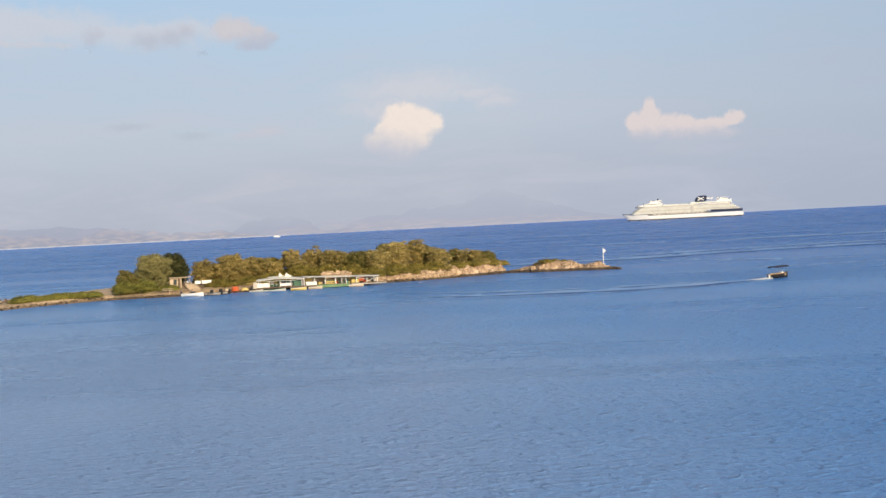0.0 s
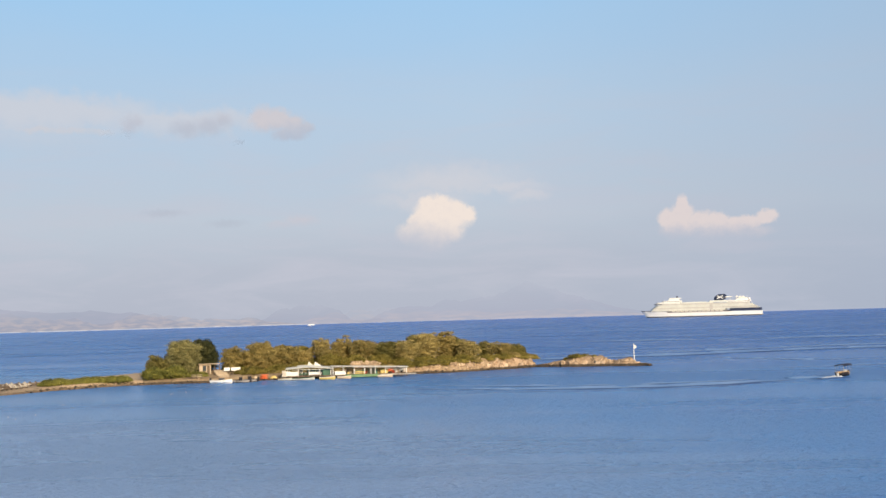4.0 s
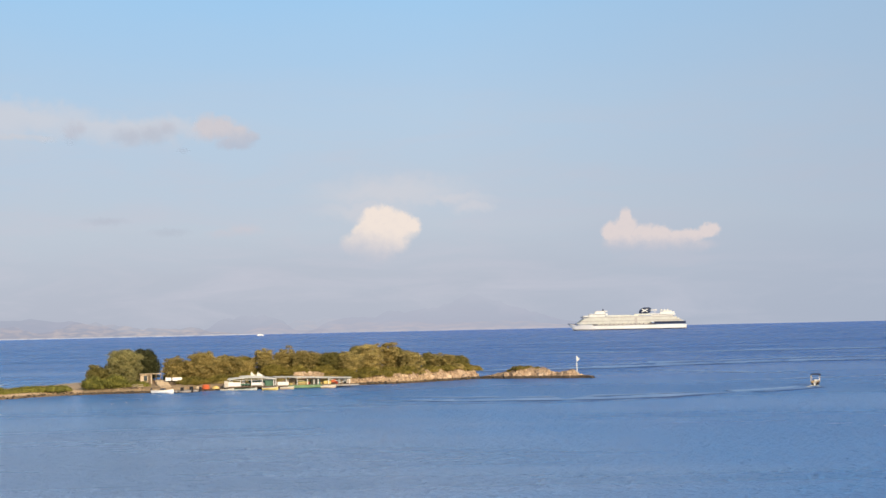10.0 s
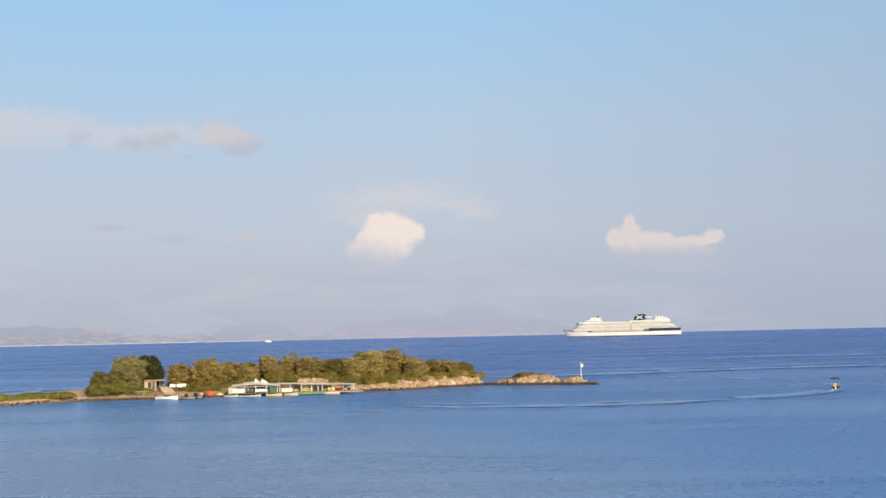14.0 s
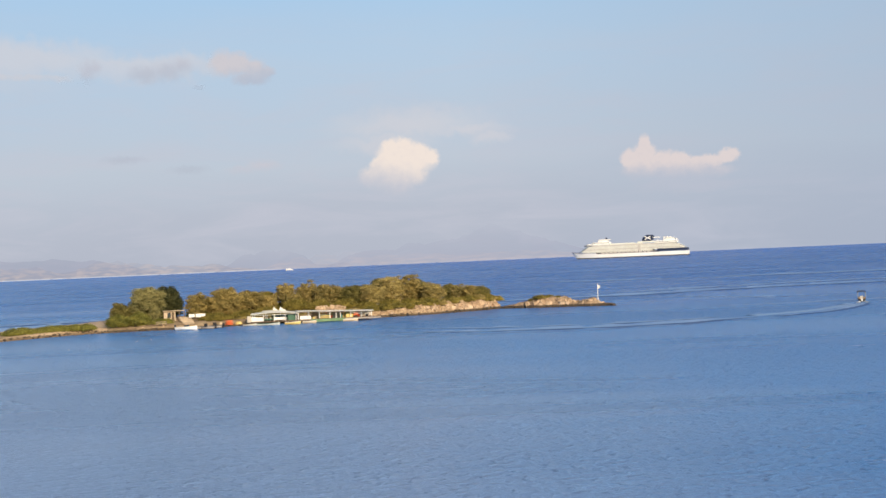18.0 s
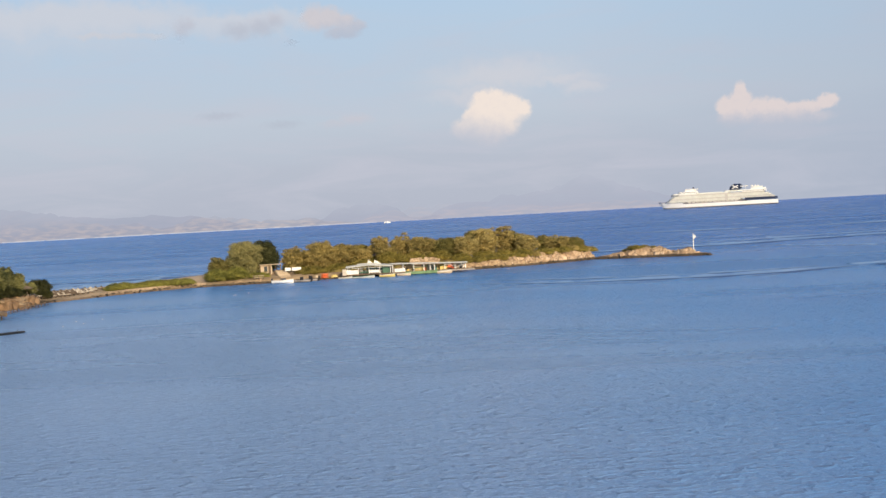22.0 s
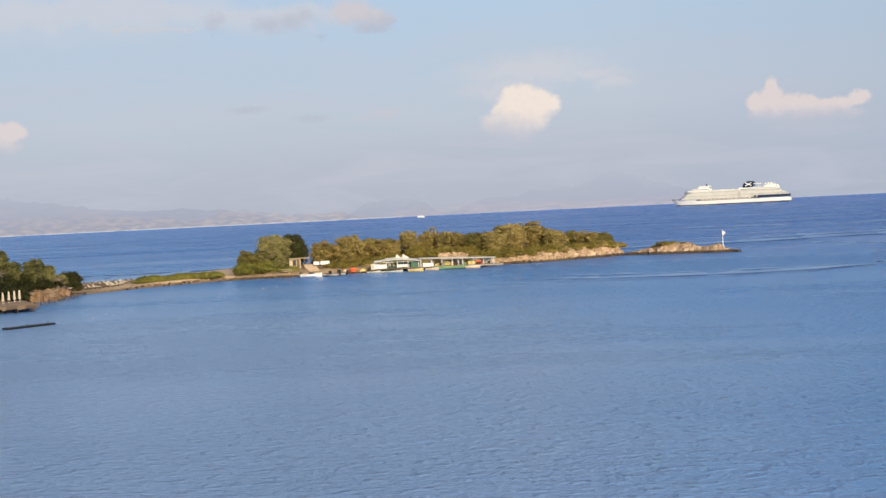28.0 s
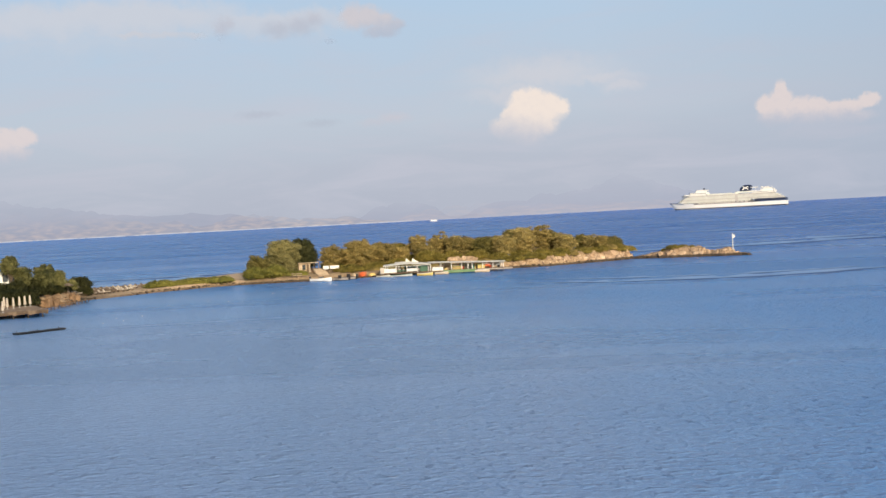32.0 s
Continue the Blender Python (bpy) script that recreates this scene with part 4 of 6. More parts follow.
    loft(bm, [[(L - 4 + 22 * k, q, 0.3) for q in (-9 - k, 9 + k)] for k in range(4)], cap=False, close=False)
    part("stern_wash", bm, FOAM, ob, "pale wash behind the stern")
    # from the pool deck aft everything stands one deck lower than the bow block
    for child in ob.children_recursive:
        if child.name.split(".")[0] in LOWER_DECK or (child.name.startswith("window_band") and child.parent is aft):
            child.data.transform(Matrix.Translation((0, 0, -2.5)))
        child.data.transform(Matrix.Diagonal((1.0, 1.0, 1.07, 1.0)))
    return ob


CACHE = {}


def plain_cache(name, dark, light, scale=0.5, rough=0.6, **more):
    if name not in CACHE:
        CACHE[name] = plain(name, dark, light, scale, rough, **more)
    return CACHE[name]


FOAM = plain("foam", (0.35, 0.40, 0.46), (0.75, 0.77, 0.78), 0.9, 0.9, bump=0.1)
ship = build_ship()


# ---- tour boat ----
def hull_rings(length, beam, depth, keel, n=14, sheer=0.35, stern=0.8):
    """Rings of an open hull, bow towards +x."""
    rings = []
    for k in range(n + 1):
        u = k / n
        full = (1 - ((u - 0.35) / 0.65) ** 2.4) if u > 0.35 else stern + (1 - stern) * (u / 0.35)
        w = max(0.03, beam / 2 * full)
        up = sheer * max(0.0, (u - 0.3) / 0.7) ** 2
        x = -length / 2 + length * u
        rise = keel * max(0.0, (u - 0.6) / 0.4) ** 2
        rings.append([(x, -w, depth + up), (x, -w * 0.86, 0.35 * depth + rise), (x, 0, -keel + rise), (x, w * 0.86, 0.35 * depth + rise), (x, w, depth + up),
                      (x, w - min(0.08, w * 0.5), depth + up), (x, 0, depth * 0.45 + up * 0.5), (x, -w + min(0.08, w * 0.5), depth + up)])
    return rings


def build_tour_boat():
    wash = random.Random(77)
    ob = thing("tour_boat", pose(77.5, 350, 0, 0, 0, -5), "small dark wooden tour boat with a navy canopy, under way", "boat")
    bm = bmesh.new()
    loft(bm, hull_rings(6.4, 2.3, 0.95, 0.35))
    part("hull", bm, plain_cache("dark_wood_hull", (0.010, 0.008, 0.007), (0.028, 0.020, 0.016), 1.0, 0.45), ob, "dark varnished wooden hull")
    bm = bmesh.new()
    for sgn in (1, -1):
        pts = [(r[0][0], sgn * r[4][1], r[0][2] + 0.04) for r in hull_rings(6.4, 2.3, 0.95, 0.35)]
        for a, b in zip(pts, pts[1:]):
            rod(bm, a, b, 0.06, 0.06, 5)
    part("gunwale", bm, plain_cache("warm_wood", (0.07, 0.040, 0.022), (0.15, 0.09, 0.05), 2.0, 0.5), ob, "dark brown wooden rail")
    bm = bmesh.new()
    loft(bm, [[(x, y, 2.80 + 0.16 * (1 - (y / 1.15) ** 2) + 0.03 * x) for y in (-1.15, -0.6, 0, 0.6, 1.15)] + [(x, y, 2.72 + 0.16 * (1 - (y / 1.15) ** 2) + 0.03 * x) for y in (1.15, 0.6, 0, -0.6, -1.15)] for x in (-2.6, -1, 0.6, 2.3)])
    canopy = part("canopy", bm, plain_cache("navy_canvas", (0.010, 0.014, 0.035), (0.022, 0.030, 0.065), 2.0, 0.85), ob, "navy canvas canopy")
    for sgn in (1, -1):
        bm = bmesh.new()
        loft(bm, [[(x, sgn * 1.15, 2.80 + 0.03 * x), (x, sgn * 1.18, 2.54 + 0.03 * x + 0.05 * math.sin(x * 4)), (x, sgn * 1.14, 2.56 + 0.03 * x), (x, sgn * 1.12, 2.78 + 0.03 * x)] for x in (-2.6, -1.8, -1, -0.2, 0.6, 1.4, 2.3)])
        part("canopy_valance", bm, plain_cache("navy_canvas", (0.010, 0.014, 0.035), (0.022, 0.030, 0.065), 2.0, 0.85), canopy)
    for x in (-2.4, -0.8, 0.8, 2.1):
        for sgn in (1, -1):
            bm = bmesh.new()
            rod(bm, (x, sgn * 1.02, 0.9), (x, sgn * 1.08, 2.78 + 0.03 * x), 0.045, 0.045, 6)
            part("canopy_post", bm, plain_cache("steel", (0.45, 0.45, 0.46), (0.6, 0.6, 0.6), 2.0, 0.3, metal=1.0), ob)
    for sgn in (1, -1):
        bm = bmesh.new()
        box(bm, -2.3, 1.6, sgn * 0.66 - 0.2, sgn * 0.66 + 0.2, 0.6, 1.16)
        part("side_bench", bm, plain_cache("tan_cushion", (0.38, 0.24, 0.12), (0.55, 0.39, 0.22), 2.0, 0.8), ob, "tan cushioned side bench")
    bm = bmesh.new()
    box(bm, 0.6, 1.2, -0.4, 0.4, 0.5, 1.5)
    part("helm_console", bm, WHITE, ob)
    bm = bmesh.new()
    box(bm, -3.55, -3.2, -0.2, 0.2, 0.1, 0.95, (-0.1, 0))
    part("outboard_motor", bm, WHITE, ob, "white outboard motor")
    # wash thrown up behind the stern, low rigid ridges
    for k, (x0, x1, w0, w1, hh) in enumerate(((-3.2, -6.0, 0.7, 1.1, 0.28), (-6.0, -10.0, 1.1, 1.4, 0.16))):
        for sgn in (1, -1):
            bm = bmesh.new()
            rings = []
            for i in range(7):
                u = i / 6
                x, w = x0 + (x1 - x0) * u, w0 + (w1 - w0) * u
                jag = 0.7 + 0.6 * wash.random()
                rings.append([(x, sgn * (w - 0.45), 0.01), (x, sgn * w, hh * jag * (1 - 0.4 * u)), (x, sgn * (w + 0.5), 0.01)])
            loft(bm, rings, cap=False, close=False)
            part("wash_ridge", bm, FOAM, ob, "white wash behind the stern")
    return ob


tour_boat = build_tour_boat()


def build_ferry():
    ob = thing("ferry", pose(-519, 3966, sea_z(4000), 0, 0, 8), "small white ferry far out on the horizon", "ferry")
    bm = bmesh.new()
    loft(bm, hull_rings(20, 6, 2.6, 1.0, sheer=0.6))
    part("hull", bm, SHIP_WHITE, ob)
    for x0, x1, z0, z1 in ((-9.0, 6.5, 2.2, 3.8), (-7, 4, 3.8, 4.8), (1, 3.4, 4.8, 5.4)):
        bm = bmesh.new()
        box(bm, x0, x1, -2.8, 2.8, z0, z1)
        cabin = part("cabin", bm, SHIP_WHITE, ob)
    bm = bmesh.new()
    box(bm, -8, 5.6, -2.9, 2.9, 2.9, 3.3)
    part("window_band", bm, DARK_GLASS, cabin)
    return ob


ferry = build_ferry()


# ---- shore rocks ----
def boulder_meshes(material, count=8, seed=3):
    """Angular blocks: a ball cut by random planes."""
    rng = random.Random(seed)
    made = []
    for k in range(count):
        bm = bmesh.new()
        bmesh.ops.create_icosphere(bm, subdivisions=2, radius=0.62)
        axes = [(1, 0, 0), (-1, 0, 0), (0, 1, 0), (0, -1, 0), (0, 0, 1), (0, 0, -1)]
        for c in range(10):
            tilt = Vector((rng.gauss(0, 0.22), rng.gauss(0, 0.22), rng.gauss(0, 0.22)))
            n = (Vector(axes[c]) + tilt).normalized() if c < 6 else Vector((rng.gauss(0, 1), rng.gauss(0, 1), rng.gauss(0, 0.8))).normalized()
            d = 0.24 + 0.16 * rng.random() if c < 6 else 0.36 + 0.10 * rng.random()
            for v in bm.verts:
                over = v.co.dot(n) - d
                if over > 0:
                    v.co -= n * over
        for v in bm.verts:
            v.co += v.co * 0.12 * noise.fractal(v.co * 4 + Vector((k * 7.3, seed, 0)), 0.7, 2.0, 3)
        made.append(mesh_of("stone", bm, material))
    return made


STONES = boulder_meshes(ROCK)
LEDGE_STONES = boulder_meshes(DARK_ROCK, 5, 9)


def strew(parent, stations, s0, s1, count, size, inland, seed, tall=1.0, sink=0.12, stones=None):
    """Stones along the near shore of a piece of land."""
    rng = random.Random(seed)
    stones = stones or STONES
    for k in range(count):
        s = s0 + (s1 - s0) * (k + rng.random()) / count
        x0, y0, x1, y1, bank, hump = lerp_table(stations, s)
        run = (inland[0] + (inland[1] - inland[0]) * rng.random()) / math.hypot(x1 - x0, y1 - y0)
        x, y = x0 + (x1 - x0) * run, y0 + (y1 - y0) * run
        d = size[0] + (size[1] - size[0]) * rng.random() ** 2.4
        ob = new("stone", stones[rng.randrange(len(stones))])
        ob.matrix_world = Matrix.LocRotScale((x, y, ground_z(x, y) - sink * d * tall), Euler((rng.gauss(0, 0.18), rng.gauss(0, 0.18), rng.random() * 6.3)),
                                             Vector((d * (0.9 + 0.5 * rng.random()), d, d * (0.7 + 0.4 * rng.random()) * tall)))
        ob.parent = parent


strew(island, ISLAND, 0.58, 0.78, 70, (1.0, 2.8), (1.4, 4.4), 21, 1.0, 0.30)
strew(island, ISLAND, 0.76, 0.985, 60, (1.8, 5.4), (1.6, 4.4), 31, 1.25, 0.36)
strew(island, ISLAND, 0.56, 0.985, 60, (0.3, 0.9), (0.2, 1.8), 26, 0.7)
strew(island, ISLAND, 0.02, 0.60, 80, (0.4, 1.2), (0.4, 2.6), 22)
strew(islet, ISLET, 0.03, 0.97, 80, (0.8, 3.4), (1.0, 5.0), 23, 1.3, 0.36)
strew(spit, SPIT, 0.45, 0.98, 70, (0.4, 1.1), (0.6, 4.0), 24)
strew(spit, SPIT, 0.42, 1.0, 90, (0.5, 1.5), (-0.3, 1.0), 32, 0.6, 0.2, LEDGE_STONES)
strew(headland, HEADLAND, 0.50, 0.97, 60, (0.4, 1.7), (0.2, 2.2), 25, 0.9, 0.12, LEDGE_STONES)
strew(headland, HEADLAND, 0.52, 0.99, 60, (0.8, 2.0), (-0.8, 1.0), 27, 0.6, 0.2, LEDGE_STONES)
strew(spit, SPIT, 0.0, 0.30, 45, (0.6, 1.8), (-0.4, 1.2), 28, 0.5, 0.2, LEDGE_STONES)
strew(island, ISLAND, 0.03, 0.55, 70, (0.5, 1.5), (0.0, 1.4), 29, 0.5, 0.2, LEDGE_STONES)
strew(island, ISLAND, 0.60, 0.98, 60, (0.6, 1.6), (-0.2, 1.2), 30, 0.35, 0.2, LEDGE_STONES)

# ---- flagpole on the islet ----
def build_flagpole():
    z = ground_z(42.75, 437) - 0.1
    ob = thing("flagpole", pose(42.75, 437, z), "white flagpole with a small white flag on the rock islet", "flagpole")
    bm = bmesh.new()
    rod(bm, (0, 0, 0), (0, 0, 6.8 - z), 0.15, 0.10, 10)
    part("pole", bm, WHITE, ob)
    bm = bmesh.new()
    rod(bm, (0, 0, 6.8 - z), (0, 0, 7.0 - z), 0.17, 0.05, 8)
    part("finial", bm, WHITE, ob)
    bm = bmesh.new()
    loft(bm, [[(0.12 + 0.12 * k, 0.14 * math.sin(k * 0.9) + o, 6.7 - z - h - 0.07 * k) for o, h in ((-0.02, 0), (-0.02, 1.5 - 0.16 * k), (0.02, 1.5 - 0.16 * k), (0.02, 0))] for k in range(7)])
    part("flag", bm, WHITE, ob, "faded white flag drooping in light wind")
    bm = bmesh.new()
    box(bm, -0.5, 0.5, -0.5, 0.5, -0.4, 0.35)
    part("footing", bm, plain_cache("concrete", (0.30, 0.28, 0.25), (0.46, 0.43, 0.38), 1.2, 0.9), ob, "concrete footing")
    return ob


build_flagpole()

# ---- beach bar ----
CONCRETE = plain_cache("concrete", (0.30, 0.28, 0.25), (0.46, 0.43, 0.38), 1.2, 0.9)
TIMBER = plain_cache("weathered_timber", (0.095, 0.064, 0.040), (0.22, 0.160, 0.105), 1.4, 0.85, bump=0.02)
GREEN = plain_cache("green_paint", (0.035, 0.095, 0.055), (0.065, 0.155, 0.095), 0.8, 0.6)
YELLOW = plain_cache("yellow_paint", (0.50, 0.36, 0.08), (0.66, 0.52, 0.17), 0.8, 0.5)
ORANGE = plain_cache("orange_plastic", (0.62, 0.10, 0.02), (0.80, 0.19, 0.05), 0.8, 0.5)
TAN = plain_cache("tan_canvas", (0.42, 0.32, 0.20), (0.58, 0.46, 0.31), 0.9, 0.85)
ROOF_CANVAS = plain_cache("roof_canvas", (0.58, 0.56, 0.49), (0.76, 0.74, 0.66), 0.5, 0.75)
FADED = plain_cache("faded_hull_paint", (0.34, 0.36, 0.33), (0.56, 0.56, 0.50), 0.9, 0.6)
PALE_GREEN = plain_cache("pale_green_paint", (0.32, 0.34, 0.15), (0.50, 0.50, 0.26), 0.8, 0.7)
MID_GREEN = plain_cache("leaf_green_paint", (0.09, 0.17, 0.075), (0.17, 0.27, 0.13), 0.8, 0.7)
TEAL = plain_cache("teal_paint", (0.05, 0.16, 0.13), (0.10, 0.26, 0.21), 0.8, 0.6)
BLUE_GREY = plain_cache("window_film", (0.16, 0.22, 0.28), (0.30, 0.37, 0.43), 0.8, 0.3)
RED = plain_cache("red_cloth", (0.40, 0.05, 0.03), (0.58, 0.10, 0.06), 0.8, 0.8)
DARK_RUBBER = plain_cache("dark_rubber", (0.010, 0.011, 0.014), (0.026, 0.027, 0.032), 2.0, 0.95)


def along(a, b):
    """Pose at a, x axis towards b."""
    return pose(a[0], a[1], a[2], 0, 0, math.degrees(math.atan2(b[1] - a[1], b[0] - a[0])))


def build_pavilion(a, b, depth, roof_a, roof_b, bays, label, peak=0.0, pitch=0.36, edge=0.18):
    """An open-sided shelter on a deck: posts, a white roof, a counter."""
    length = math.hypot(b[0] - a[0], b[1] - a[1])
    ob = thing("beach_pavilion", along(a, b), label, "pavilion")
    bm = bmesh.new()
    box(bm, -0.4, length + 0.4, -0.6, depth, 0.0, 0.28)
    part("deck", bm, TIMBER, ob, "timber deck over the shore")
    for k in range(bays + 1):
        x = length * k / bays
        bm = bmesh.new()
        rod(bm, (x, -0.3, -1.3), (x, -0.3, 0.0), 0.12, 0.12, 7)
        part("pile", bm, TIMBER, ob)
        for y in (0.0, depth - 0.4):
            h = roof_a + (roof_b - roof_a) * k / bays
            bm = bmesh.new()
            box(bm, x - 0.09, x + 0.09, y - 0.09, y + 0.09, 0.28, h)
            part("post", bm, WHITE, ob, "white post")
    n = 12
    rings = []
    for k in range(n + 1):
        u = k / n
        z = roof_a + (roof_b - roof_a) * u + peak * (1 - abs(2 * u - 1))
        x = -0.6 + (length + 1.2) * u
        rings.append([(x, -0.9, z), (x, depth * 0.5, z + pitch), (x, depth + 0.3, z), (x, depth + 0.3, z + edge * 0.7), (x, depth * 0.5, z + pitch + edge * 0.7), (x, -0.9, z + edge * 0.9)])
    bm = bmesh.new()
    loft(bm, rings)
    cover = part("roof", bm, ROOF_CANVAS, ob, "weathered cream canvas roof")
    for k in range(bays):
        u0, u1 = k / bays, (k + 1) / bays
        zs = [roof_a + (roof_b - roof_a) * u + peak * (1 - abs(2 * u - 1)) for u in (u0, u1)]
        bm = bmesh.new()
        loft(bm, [[(-0.6 + (length + 1.2) * u, y, z + dz) for y, dz in ((-0.96, 0.0), (-0.96, edge), (-0.91, edge), (-0.91, 0.0))] for u, z in zip((u0 + 0.002, u1 - 0.002), zs)])
        part("fascia", bm, ROOF_CANVAS, cover)
    bm = bmesh.new()
    for k in range(bays):
        x0, x1 = length * k / bays, length * (k + 1) / bays
        h0 = roof_a + (roof_b - roof_a) * k / bays
        h1 = roof_a + (roof_b - roof_a) * (k + 1) / bays
        rod(bm, (x0, -0.02, h0 - 0.15), (x1, -0.02, h1 - 0.15), 0.07, 0.07, 5)
    part("eaves_beam", bm, WHITE, ob)
    return ob, length


def panel(parent, name, x0, x1, y, z0, z1, material, label, thick=0.12):
    bm = bmesh.new()
    box(bm, x0, x1, y, y + thick, z0, z1)
    bmesh.ops.bevel(bm, geom=bm.edges[:], offset=0.02, segments=1, affect="EDGES")
    return part(name, bm, material, parent, label)


bar, n = build_pavilion((-62.3, 399.4, 0.75), (-49.6, 399.9, 0.75), 6.0, 2.2, 2.2, 4, "white-roofed open beach bar on a timber deck", 0.55)
panel(bar, "counter", 0.2, 3.0, 0.15, 0.28, 1.5, WHITE, "white bar counter")
panel(bar, "end_wall", -1.1, 0.9, -0.35, 0.28, 1.6, WHITE, "white end wall", 0.3)
panel(bar, "back_wall", 5.0, 12.3, 5.2, 0.28, 2.0, GREEN, "dark green back wall")
for k in range(6):
    panel(bar, "bar_stool", 3.6 + 0.9 * k, 3.95 + 0.9 * k, 0.9 + 0.5 * (k % 2), 0.28, 1.1 + 0.1 * (k % 3), DARK_GLASS if k % 2 else TIMBER, "dark bar stool", 0.35)
panel(bar, "green_rail", 3.2, 6.2, 0.05, 0.6, 0.95, GREEN, "green deck rail", 0.08)
panel(bar, "wind_screen", 6.4, 9.4, 0.1, 0.5, 1.3, WHITE, "white wind screen")
panel(bar, "green_shutter", 10.3, 12.4, 0.4, 0.28, 2.0, GREEN, "green shutter")
for x0, x1, h in ((5.6, 7.6, 1.35), (7.5, 9.8, 1.25)):
    bm = bmesh.new()
    loft(bm, [[(x0, 2.0, 3.0), (x0 + 0.5, 2.02, 3.0 + h), (x0 + 0.1, 2.06, 3.0)], [(x1, 2.6, 3.05), (x1 - 0.5 * (x1 - x0), 2.62, 3.2 + h * 0.45), (x1, 2.66, 3.0)]])
    part("shade_sail", bm, ROOF_CANVAS, bar, "greyish white triangular shade sail")
    bm = bmesh.new()
    rod(bm, (x0 + 0.5, 2.1, 0.28), (x0 + 0.5, 2.1, 3.05 + h), 0.06, 0.05, 6)
    part("sail_mast", bm, WHITE, bar)
bm = bmesh.new()
loft(bm, [[(x, -0.5, 2.55 + dz), (x, 2.4, 3.25 + dz), (x, 5.2, 2.6 + dz), (x, 5.2, 2.5 + dz), (x, 2.4, 3.13 + dz), (x, -0.5, 2.45 + dz)] for x, dz in ((2.6, 0.0), (4.6, 0.12), (6.6, 0.10), (8.6, 0.05))])
part("raised_roof", bm, ROOF_CANVAS, bar, "raised cream tent roof")
panel(bar, "sign_box", -1.5, -0.35, -0.75, 0.10, 1.95, plain_cache("cream_canvas", (0.46, 0.40, 0.32), (0.62, 0.55, 0.45), 1.2, 0.85), "cream painted sign box", 0.5)
for k in range(5):
    panel(bar, "window_panel", 5.7 + 0.92 * k, 6.5 + 0.92 * k, 3.2, 0.9, 2.05, BLUE_GREY if k % 2 else TEAL, "blue-grey and teal window panel", 0.08)
for k in range(5):
    x = 1.4 + 2.3 * k
    bm = bmesh.new()
    rod(bm, (x, 1.6, 0.28), (x, 1.6, 1.0), 0.05, 0.05, 6)
    rod(bm, (x, 1.6, 1.0), (x, 1.6, 1.06), 0.55, 0.55, 12)
    part("round_table", bm, WHITE if k % 2 else TIMBER, bar, "round bar table")
    for dx in (-0.8, 0.8):
        bm = box(bmesh.new(), x + dx - 0.22, x + dx + 0.22, 1.4, 1.84, 0.68, 0.74)
        box(bm, x + dx - 0.22, x + dx + 0.22, 1.80, 1.86, 0.74, 1.16)
        for px in (-0.18, 0.18):
            for py in (1.44, 1.80):
                box(bm, x + dx + px - 0.025, x + dx + px + 0.025, py - 0.025, py + 0.025, 0.28, 0.68)
        part("bar_chair", bm, DARK_RUBBER if k % 2 else WHITE, bar, "light bar chair at the table")
panel(bar, "drinks_fridge", 3.3, 4.1, 3.0, 0.28, 1.9, WHITE, "white drinks fridge", 0.7)
panel(bar, "menu_board", 4.4, 5.2, 3.4, 1.0, 1.8, YELLOW, "yellow menu board", 0.06)

hall, n = build_pavilion((-48.9, 399.9, 0.75), (-27.6, 403.6, 0.75), 5.5, 2.75, 1.95, 7, "long white-roofed water sports shelter on a deck", 0.0, 0.16, 0.11)
panel(hall, "store_box", 0.5, 3.7, 0.4, 0.28, 1.3, WHITE, "white store box")
for k in range(5):
    bm = bmesh.new()
    loft(bm, [[(6.3 + 3.4 * u, 1.5 + 0.4 * (k % 2), 0.46 + 0.27 * k + w * s) for s in (-1, 1)] + [(6.3 + 3.4 * u, 1.9 + 0.4 * (k % 2), 0.46 + 0.27 * k + w * s) for s in (1, -1)]
              for u, w in ((0, 0.02), (0.12, 0.09), (0.5, 0.12), (0.88, 0.09), (1, 0.02))])
    part("stacked_kayak", bm, (YELLOW, TAN, YELLOW, GREEN, TAN)[k], hall, "yellow and green stored kayak")
panel(hall, "tan_wall", 4.2, 6.0, 4.6, 0.28, 2.2, TAN, "tan back wall")
panel(hall, "back_wall", 6.0, 13.5, 5.0, 0.28, 1.9, PALE_GREEN, "pale yellow-green back wall")
panel(hall, "back_wall", 13.6, 20.5, 5.0, 0.28, 1.7, TAN, "tan back wall")
for k in range(4):
    panel(hall, "stacked_board", 10.4 + 0.62 * k, 10.62 + 0.62 * k, 0.3, 0.28, 1.9, WHITE if k % 2 else DARK_GLASS, "upright stored board")
for k in range(3):
    panel(hall, "yellow_locker", 14.0 + 0.75 * k, 14.68 + 0.75 * k, 0.8, 0.28, 1.25 + 0.12 * (k % 2), YELLOW, "yellow locker", 0.6)
panel(hall, "locker_top", 13.9, 16.3, 0.75, 1.4, 1.5, GREEN, "green locker top", 0.7)
for k in range(3):
    panel(hall, "life_jackets", 16.35 + 0.46 * k, 16.75 + 0.46 * k, 0.9, 0.75 + 0.1 * (k % 2), 1.7, ORANGE, "orange hanging life jackets", 0.25)
panel(hall, "wind_screen", 18.7, 21.2, 4.2, 0.3, 1.5, ROOF_CANVAS, "pale canvas wind screen")
for x0, x1, z0, z1 in ((18.3, 21.2, 0.4, 1.75), (15.3, 18.2, 1.9, 1.2)):
    bm = bmesh.new()
    rod(bm, (x0, 0.1, z0), (x1, 0.1, z1), 0.06, 0.06, 6)
    part("brace", bm, WHITE, hall, "white diagonal brace")
